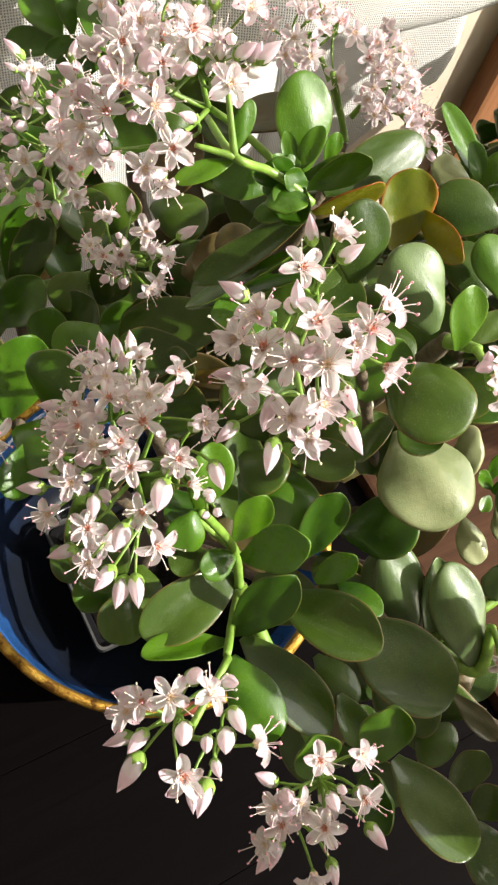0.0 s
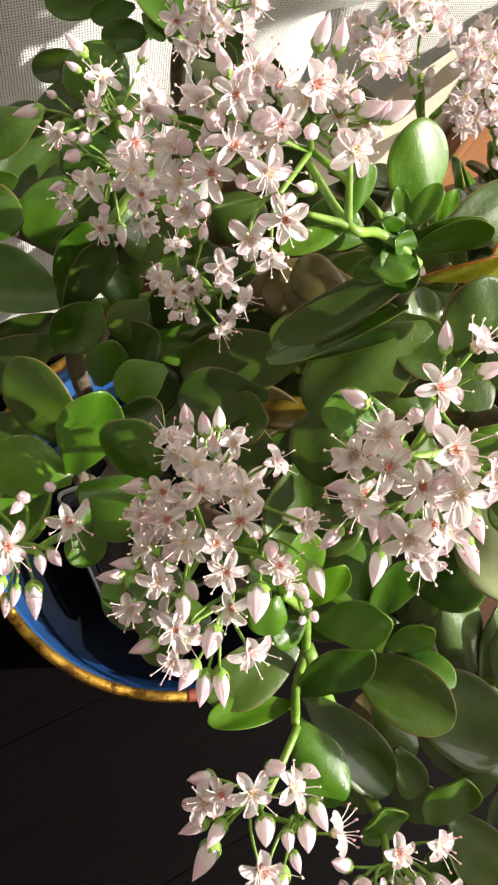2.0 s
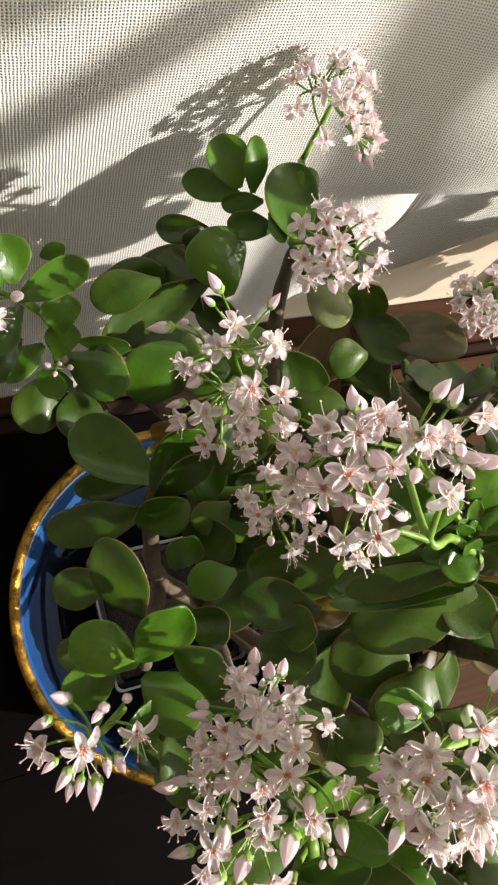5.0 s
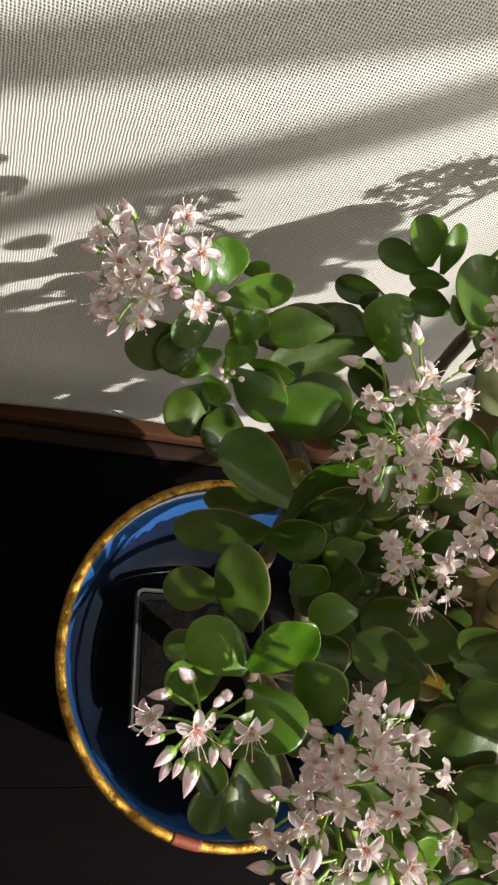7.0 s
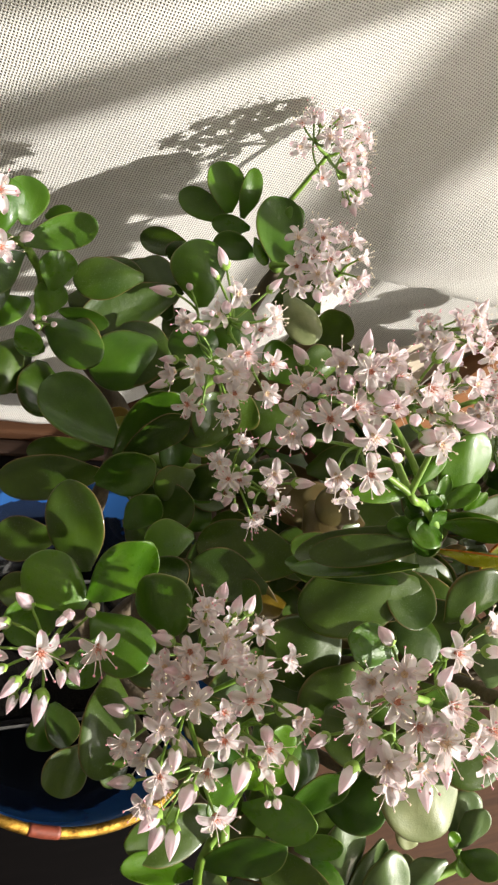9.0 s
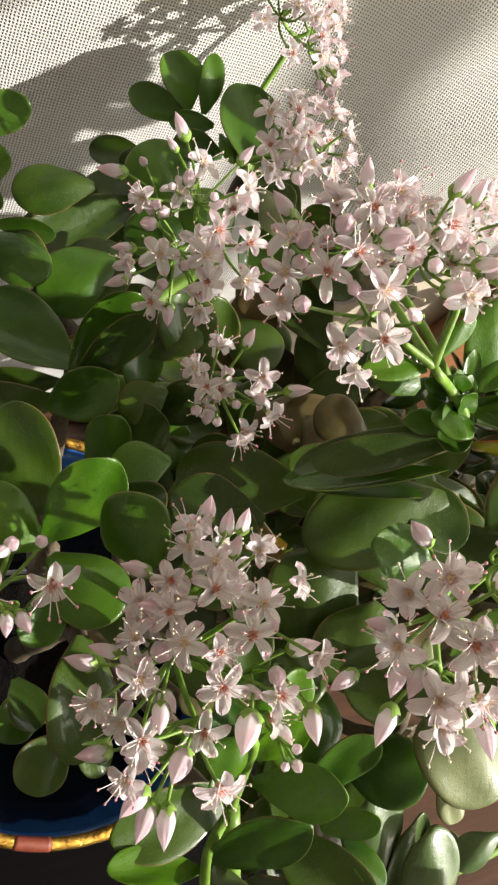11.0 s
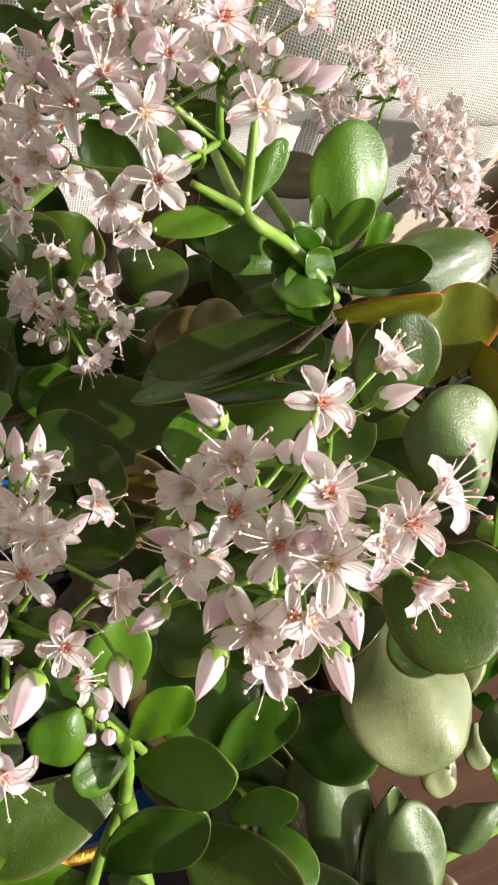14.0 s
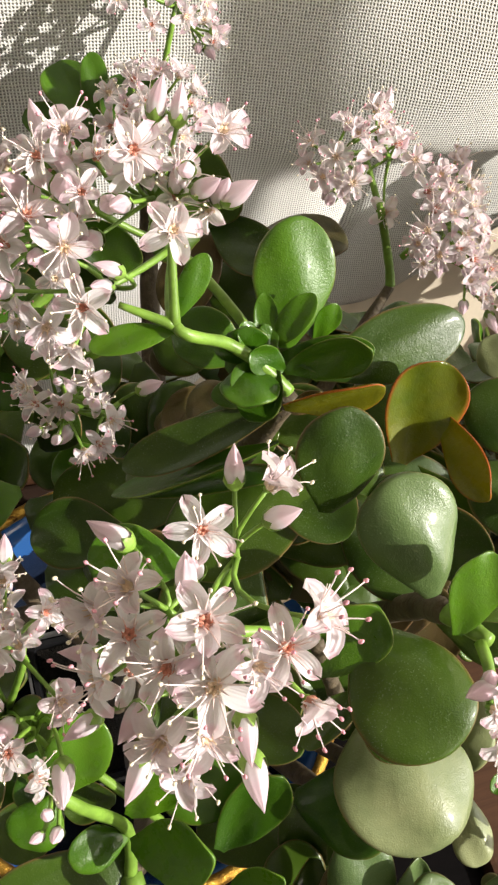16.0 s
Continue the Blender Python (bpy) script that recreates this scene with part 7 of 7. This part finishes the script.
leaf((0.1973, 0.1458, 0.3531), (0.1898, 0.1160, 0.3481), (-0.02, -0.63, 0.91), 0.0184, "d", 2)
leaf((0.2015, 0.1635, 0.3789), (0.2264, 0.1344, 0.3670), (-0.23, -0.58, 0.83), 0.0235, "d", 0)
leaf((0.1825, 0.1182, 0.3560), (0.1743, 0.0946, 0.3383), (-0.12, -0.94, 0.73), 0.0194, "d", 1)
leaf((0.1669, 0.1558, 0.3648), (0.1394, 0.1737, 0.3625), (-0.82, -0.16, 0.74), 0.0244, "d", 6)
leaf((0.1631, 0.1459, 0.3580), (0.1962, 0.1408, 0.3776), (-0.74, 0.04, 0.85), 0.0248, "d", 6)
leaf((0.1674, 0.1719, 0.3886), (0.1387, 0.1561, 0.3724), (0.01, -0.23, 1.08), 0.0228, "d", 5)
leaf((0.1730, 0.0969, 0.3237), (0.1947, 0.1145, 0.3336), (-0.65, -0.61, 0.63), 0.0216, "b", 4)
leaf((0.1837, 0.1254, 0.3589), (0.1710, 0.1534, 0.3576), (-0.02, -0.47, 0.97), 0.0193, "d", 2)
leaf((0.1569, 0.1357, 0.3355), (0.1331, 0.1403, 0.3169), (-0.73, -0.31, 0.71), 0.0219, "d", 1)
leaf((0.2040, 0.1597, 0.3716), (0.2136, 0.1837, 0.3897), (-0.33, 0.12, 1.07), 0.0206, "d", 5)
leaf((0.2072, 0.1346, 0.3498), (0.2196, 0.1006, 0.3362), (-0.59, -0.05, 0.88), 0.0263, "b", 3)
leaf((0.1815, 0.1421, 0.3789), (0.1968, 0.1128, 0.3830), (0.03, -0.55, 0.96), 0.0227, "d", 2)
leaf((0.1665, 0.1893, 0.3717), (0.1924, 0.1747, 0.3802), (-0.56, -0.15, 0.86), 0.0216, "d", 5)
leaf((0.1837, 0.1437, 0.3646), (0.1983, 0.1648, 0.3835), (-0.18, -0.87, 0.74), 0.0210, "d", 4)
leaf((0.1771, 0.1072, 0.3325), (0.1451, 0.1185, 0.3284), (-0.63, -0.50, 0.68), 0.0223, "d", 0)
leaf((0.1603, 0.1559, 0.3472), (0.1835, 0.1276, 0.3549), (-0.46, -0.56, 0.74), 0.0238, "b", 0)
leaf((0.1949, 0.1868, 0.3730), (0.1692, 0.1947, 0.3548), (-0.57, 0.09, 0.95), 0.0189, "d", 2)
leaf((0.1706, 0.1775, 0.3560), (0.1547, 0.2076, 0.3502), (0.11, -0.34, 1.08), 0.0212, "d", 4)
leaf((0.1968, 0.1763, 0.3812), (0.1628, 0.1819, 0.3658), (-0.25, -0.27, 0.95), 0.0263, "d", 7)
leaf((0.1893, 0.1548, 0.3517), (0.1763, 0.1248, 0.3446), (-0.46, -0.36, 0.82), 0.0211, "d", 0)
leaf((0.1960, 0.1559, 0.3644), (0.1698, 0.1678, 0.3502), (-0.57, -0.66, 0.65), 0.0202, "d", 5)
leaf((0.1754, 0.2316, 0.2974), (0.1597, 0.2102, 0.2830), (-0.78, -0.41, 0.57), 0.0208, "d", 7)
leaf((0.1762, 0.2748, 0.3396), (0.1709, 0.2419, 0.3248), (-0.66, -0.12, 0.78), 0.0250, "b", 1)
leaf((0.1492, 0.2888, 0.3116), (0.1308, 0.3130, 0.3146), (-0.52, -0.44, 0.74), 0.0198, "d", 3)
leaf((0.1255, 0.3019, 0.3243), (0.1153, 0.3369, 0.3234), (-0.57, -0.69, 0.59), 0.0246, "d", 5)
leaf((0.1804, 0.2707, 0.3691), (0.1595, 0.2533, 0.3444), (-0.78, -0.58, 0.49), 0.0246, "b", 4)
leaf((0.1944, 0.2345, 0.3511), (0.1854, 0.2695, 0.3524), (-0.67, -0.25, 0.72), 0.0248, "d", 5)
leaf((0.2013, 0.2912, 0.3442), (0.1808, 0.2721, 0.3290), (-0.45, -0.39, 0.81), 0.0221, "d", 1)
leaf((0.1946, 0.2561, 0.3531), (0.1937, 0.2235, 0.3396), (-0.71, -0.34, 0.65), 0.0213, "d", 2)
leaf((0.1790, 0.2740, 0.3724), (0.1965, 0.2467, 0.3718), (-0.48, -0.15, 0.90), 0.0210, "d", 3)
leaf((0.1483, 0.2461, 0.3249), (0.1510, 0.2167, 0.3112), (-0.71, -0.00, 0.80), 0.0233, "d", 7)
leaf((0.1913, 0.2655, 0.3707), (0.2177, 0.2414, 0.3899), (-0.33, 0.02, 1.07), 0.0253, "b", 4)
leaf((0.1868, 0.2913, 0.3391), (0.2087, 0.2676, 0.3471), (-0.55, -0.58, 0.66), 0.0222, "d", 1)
leaf((0.2196, 0.2362, 0.3332), (0.2200, 0.2081, 0.3237), (-0.18, -0.09, 1.13), 0.0222, "d", 7)
leaf((0.1879, 0.2186, 0.3326), (0.2086, 0.2167, 0.3583), (-0.74, -0.22, 0.69), 0.0204, "d", 1)
leaf((0.1796, 0.2298, 0.3140), (0.2027, 0.1992, 0.3175), (-0.49, -0.46, 0.75), 0.0262, "b", 1)
leaf((0.2011, 0.3016, 0.3487), (0.1835, 0.3323, 0.3526), (-0.32, -0.56, 0.82), 0.0228, "d", 7)
leaf((0.1578, 0.0340, 0.2507), (0.1672, 0.0614, 0.2769), (-0.37, -0.49, 0.80), 0.0239, "d", 2)
leaf((0.1669, 0.0778, 0.2755), (0.1793, 0.0442, 0.2675), (-0.47, -0.68, 0.68), 0.0253, "d", 7)
leaf((0.1927, -0.0066, 0.2762), (0.2108, 0.0253, 0.2861), (-0.09, -0.60, 0.89), 0.0262, "b", 6)
leaf((0.1680, 0.0567, 0.2836), (0.1579, 0.0285, 0.2707), (-0.00, -0.27, 1.06), 0.0211, "d", 3)
leaf((0.1761, 0.0215, 0.2848), (0.1728, 0.0513, 0.2969), (0.08, -0.43, 1.03), 0.0238, "b", 2)
leaf((0.1844, 0.0482, 0.2722), (0.1704, 0.0828, 0.2693), (-0.82, -0.17, 0.73), 0.0248, "d", 1)
leaf((0.1395, 0.0018, 0.2479), (0.1522, 0.0334, 0.2586), (-0.46, -0.70, 0.68), 0.0236, "b", 4)
leaf((0.2018, 0.0133, 0.2592), (0.2342, -0.0021, 0.2745), (-0.05, -0.66, 0.88), 0.0268, "b", 2)
leaf((0.1711, 0.0454, 0.2861), (0.1854, 0.0610, 0.3093), (-0.36, -0.05, 0.99), 0.0218, "d", 6)
leaf((0.2055, 0.0285, 0.2759), (0.2057, -0.0105, 0.2725), (-0.12, -0.19, 1.04), 0.0266, "d", 5)
leaf((0.1916, 0.0024, 0.2930), (0.1952, 0.0363, 0.3127), (-0.29, -0.03, 1.03), 0.0275, "b", 4)
leaf((0.1875, 0.0567, 0.3078), (0.2133, 0.0718, 0.3248), (-0.71, -0.04, 0.83), 0.0212, "b", 7)
leaf((0.1411, 0.0374, 0.2824), (0.1657, 0.0159, 0.2773), (-0.49, -0.46, 0.76), 0.0235, "d", 5)
leaf((0.1927, -0.0160, 0.2894), (0.1667, 0.0133, 0.2797), (-0.62, -0.59, 0.65), 0.0252, "d", 2)
leaf((0.1432, -0.0037, 0.2206), (0.1741, 0.0109, 0.2289), (-0.27, -0.29, 0.93), 0.0209, "d", 4)
leaf((0.1635, -0.0144, 0.2787), (0.1668, 0.0212, 0.2932), (-0.63, -0.69, 0.61), 0.0275, "d", 7)
leaf((0.1283, -0.0111, 0.2487), (0.1220, 0.0209, 0.2580), (-0.31, -0.76, 0.72), 0.0215, "d", 1)
leaf((0.1459, -0.0062, 0.2412), (0.1628, -0.0320, 0.2440), (-0.38, -0.66, 0.73), 0.0222, "d", 4)
leaf((0.1669, 0.0585, 0.2563), (0.1427, 0.0893, 0.2444), (-0.58, -0.02, 0.90), 0.0291, "d", 7)
leaf((0.1566, -0.0072, 0.2446), (0.1467, 0.0195, 0.2474), (-0.74, 0.01, 0.84), 0.0188, "d", 2)

stem(((0.1420, 0.1820, 0.0360), (0.1460, 0.1760, 0.1200), (0.1500, 0.1680, 0.2000), (0.1500, 0.1650, 0.2700)), 0.0085, 0.0062, True)
stem(((0.1500, 0.1650, 0.2700), (0.1500, 0.1650, 0.3600), (0.1503, 0.1487, 0.4446)), 0.0055, 0.0026, True)
stem(((0.1470, 0.1750, 0.1300), (0.1250, 0.1200, 0.2200), (0.1120, 0.0800, 0.3000), (0.0994, 0.0655, 0.3527)), 0.0060, 0.0030, True)
stem(((0.0994, 0.0655, 0.3527), (0.0919, 0.0552, 0.3472), (0.0831, 0.0454, 0.3562)), 0.0019, 0.0015)
stem(((0.0994, 0.0655, 0.3527), (0.0996, 0.0755, 0.3663), (0.0881, 0.0801, 0.3921), (0.0837, 0.0830, 0.3988)), 0.0018, 0.0014)
stem(((0.1470, 0.1750, 0.1300), (0.1000, 0.1900, 0.2200), (0.0750, 0.2000, 0.3200), (0.0742, 0.2174, 0.3505)), 0.0058, 0.0028, True)
stem(((0.1000, 0.1900, 0.2200), (0.0700, 0.1600, 0.3000), (0.0484, 0.1466, 0.3713)), 0.0050, 0.0026, True)
stem(((0.1500, 0.1680, 0.2000), (0.1200, 0.2400, 0.2800), (0.0900, 0.2700, 0.3100), (0.0494, 0.2832, 0.3372)), 0.0058, 0.0028, True)
stem(((0.0494, 0.2832, 0.3372), (0.0467, 0.2934, 0.3539), (0.0354, 0.2972, 0.3692)), 0.0022, 0.0018)
stem(((0.1500, 0.1650, 0.2700), (0.1600, 0.2600, 0.3000), (0.1650, 0.3000, 0.3300), (0.1620, 0.3104, 0.3714)), 0.0056, 0.0030, True)
stem(((0.1620, 0.3104, 0.3714), (0.1669, 0.3263, 0.3767), (0.1795, 0.3547, 0.3669)), 0.0028, 0.0020)
stem(((0.1620, 0.3104, 0.3714), (0.1568, 0.3087, 0.3750)), 0.0030, 0.0022)
stem(((0.1500, 0.1680, 0.2000), (0.1850, 0.1300, 0.3000), (0.1900, 0.1100, 0.3800), (0.1724, 0.0928, 0.4350)), 0.0056, 0.0030, True)
stem(((0.1470, 0.1750, 0.1300), (0.1900, 0.1000, 0.2000), (0.1900, 0.0600, 0.2800), (0.1713, 0.0198, 0.3205)), 0.0052, 0.0028, True)
stem(((0.1713, 0.0198, 0.3205), (0.1822, 0.0013, 0.3228), (0.1886, 0.0132, 0.3398)), 0.0034, 0.0020)
stem(((0.1500, 0.1650, 0.2700), (0.2000, 0.2000, 0.3400), (0.2302, 0.2233, 0.3854)), 0.0045, 0.0019, True)
stem(((0.2302, 0.2233, 0.3854), (0.2292, 0.2280, 0.3921), (0.2199, 0.2347, 0.4155)), 0.0019, 0.0013)
stem(((0.1503, 0.1500, 0.4460), (0.1440, 0.1545, 0.4515), (0.1359, 0.1590, 0.4560), (0.1225, 0.1595, 0.4647), (0.1318, 0.1908, 0.4500)), 0.0017, 0.0012)
stem(((0.1225, 0.1595, 0.4647), (0.1225, 0.1705, 0.4808)), 0.0013, 0.0007)
stem(((0.0742, 0.2174, 0.3505), (0.0991, 0.2347, 0.3725), (0.1206, 0.2460, 0.3873)), 0.0030, 0.0022)
stem(((0.1500, 0.1680, 0.2000), (0.1808, 0.0794, 0.3182), (0.1600, 0.0880, 0.3821), (0.1425, 0.0948, 0.4290)), 0.0036, 0.0018, True)
stem(((0.1724, 0.0928, 0.4350), (0.1757, 0.0830, 0.4419)), 0.0026, 0.0016)
stem(((0.0742, 0.2174, 0.3505), (0.0989, 0.2045, 0.3642), (0.1169, 0.2011, 0.3753)), 0.0030, 0.0020)
stem(((0.0994, 0.0655, 0.3527), (0.1061, 0.0226, 0.3254), (0.1012, 0.0046, 0.3395)), 0.0030, 0.0020)
stem(((0.1713, 0.0198, 0.3205), (0.2274, 0.0255, 0.3322), (0.2214, 0.0353, 0.3449)), 0.0026, 0.0018)
stem(((0.1225, 0.1595, 0.4647), (0.1113, 0.1645, 0.4674)), 0.0013, 0.0007)


def shade_shoot(pts, pairs, reach, tones, seed):
    """A woody shoot, added to cast shade, with crossed pairs of leaves along the last stretch of it."""
    rnd = random.Random(seed)
    pts = [Vector(p) for p in pts]
    stem(pts, 0.0036, 0.0022, True)
    tip, way = pts[-1], (pts[-1] - pts[-2]).normalized()
    side = way.orthogonal().normalized()
    for k in range(pairs):
        at = tip - way * reach * (1 - k / (pairs - 1)) ** 1.2
        turn = Matrix.Rotation(radians(90 * k + rnd.uniform(-18, 18)), 3, way)
        for sign in (1, -1):
            out = (turn @ side * sign + way * rnd.uniform(0.25, 0.75)).normalized()
            size = rnd.uniform(0.030, 0.042) * (1 - 0.35 * k / pairs)
            leaf(at, at + out * size, way - out * 0.3 + Vector((0.2, -0.2, 0.4)), size * rnd.uniform(0.66, 0.80), rnd.choice(tones))


# unseen shoots, added between plant and window to shade cloth, wall and flower heads
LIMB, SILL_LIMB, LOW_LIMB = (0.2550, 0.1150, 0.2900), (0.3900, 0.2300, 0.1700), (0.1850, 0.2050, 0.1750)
stem(((0.1470, 0.1750, 0.1300), (0.2050, 0.1500, 0.2000), LIMB), 0.0060, 0.0045, True)
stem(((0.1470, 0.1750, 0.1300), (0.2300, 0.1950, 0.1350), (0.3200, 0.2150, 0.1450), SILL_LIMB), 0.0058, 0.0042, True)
stem(((0.1470, 0.1750, 0.1300), (0.1620, 0.1880, 0.1480), LOW_LIMB), 0.0056, 0.0044, True)
for k, (bend, tip) in enumerate((
        ((0.29, 0.11, 0.38), (0.315, 0.100, 0.480)), ((0.33, 0.13, 0.36), (0.365, 0.130, 0.455)), ((0.35, 0.10, 0.38), (0.405, 0.085, 0.500)),
        ((0.32, 0.16, 0.33), (0.350, 0.185, 0.405)), ((0.36, 0.16, 0.36), (0.420, 0.165, 0.450)), ((0.25, 0.16, 0.31), (0.255, 0.195, 0.360)),
        ((0.27, 0.14, 0.32), (0.285, 0.160, 0.390)), ((0.25, 0.19, 0.29), (0.240, 0.235, 0.340)), ((0.29, 0.18, 0.30), (0.305, 0.215, 0.355)))):
    shade_shoot((LIMB, bend, tip), 10, 0.125, "gdds", 40 + k)
shade_shoot((LIMB, (0.310, 0.188, 0.410), (0.355, 0.205, 0.518)), 9, 0.110, "gd", 49)
for k, (bend, tip) in enumerate((
        ((0.19, 0.23, 0.22), (0.195, 0.250, 0.290)), ((0.21, 0.22, 0.21), (0.240, 0.240, 0.270)), ((0.17, 0.24, 0.21), (0.165, 0.275, 0.265)),
        ((0.22, 0.19, 0.22), (0.260, 0.195, 0.275)), ((0.22, 0.17, 0.22), (0.270, 0.150, 0.280)), ((0.24, 0.23, 0.19), (0.300, 0.262, 0.245)),
        ((0.26, 0.23, 0.20), (0.345, 0.250, 0.275)), ((0.25, 0.24, 0.18), (0.315, 0.280, 0.205)))):
    shade_shoot((LOW_LIMB, bend, tip), 8, 0.095, "gd", 80 + k)
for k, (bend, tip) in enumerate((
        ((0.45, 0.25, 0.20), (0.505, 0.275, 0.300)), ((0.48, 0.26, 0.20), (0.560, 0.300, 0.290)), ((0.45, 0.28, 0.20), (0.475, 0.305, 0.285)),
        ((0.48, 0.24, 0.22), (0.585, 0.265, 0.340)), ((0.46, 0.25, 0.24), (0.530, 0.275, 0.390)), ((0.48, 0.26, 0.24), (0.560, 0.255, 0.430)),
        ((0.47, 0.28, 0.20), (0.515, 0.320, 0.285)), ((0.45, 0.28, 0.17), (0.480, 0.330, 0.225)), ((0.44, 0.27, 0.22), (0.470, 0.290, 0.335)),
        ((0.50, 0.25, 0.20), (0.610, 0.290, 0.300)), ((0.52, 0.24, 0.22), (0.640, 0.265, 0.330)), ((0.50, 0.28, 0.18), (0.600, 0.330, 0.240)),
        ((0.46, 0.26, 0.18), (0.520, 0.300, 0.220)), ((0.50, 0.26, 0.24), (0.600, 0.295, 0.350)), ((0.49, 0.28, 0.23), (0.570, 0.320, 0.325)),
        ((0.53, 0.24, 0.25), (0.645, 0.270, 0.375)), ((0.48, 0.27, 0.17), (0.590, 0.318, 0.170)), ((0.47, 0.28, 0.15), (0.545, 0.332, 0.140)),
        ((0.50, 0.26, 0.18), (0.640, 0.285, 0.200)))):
    shade_shoot((SILL_LIMB, bend, tip), 9, 0.110, "gdd", 60 + k)
# unseen front shoots, added to keep the sun off low leaves and flowers
FRONT_LIMB = (0.2300, -0.0450, 0.2450)
stem(((0.1470, 0.1750, 0.1300), (0.1950, 0.0900, 0.1600), (0.2200, 0.0100, 0.2000), FRONT_LIMB), 0.0058, 0.0042, True)
for k, (bend, tip) in enumerate((
        ((0.24, -0.08, 0.31), (0.265, -0.105, 0.415)), ((0.26, -0.09, 0.32), (0.295, -0.130, 0.440)), ((0.23, -0.09, 0.30), (0.240, -0.120, 0.375)),
        ((0.25, -0.10, 0.29), (0.260, -0.155, 0.390)))):
    shade_shoot((FRONT_LIMB, bend, tip), 9, 0.110, "gdd", 100 + k)
shade_shoot((FRONT_LIMB, (0.238, -0.050, 0.330), (0.243, -0.062, 0.428)), 7, 0.065, "gd", 110)
shade_shoot((FRONT_LIMB, (0.225, -0.055, 0.330), (0.222, -0.062, 0.425)), 6, 0.050, "gd", 111)
shade_shoot((FRONT_LIMB, (0.225, -0.090, 0.350), (0.220, -0.126, 0.472)), 5, 0.050, "gd", 112)
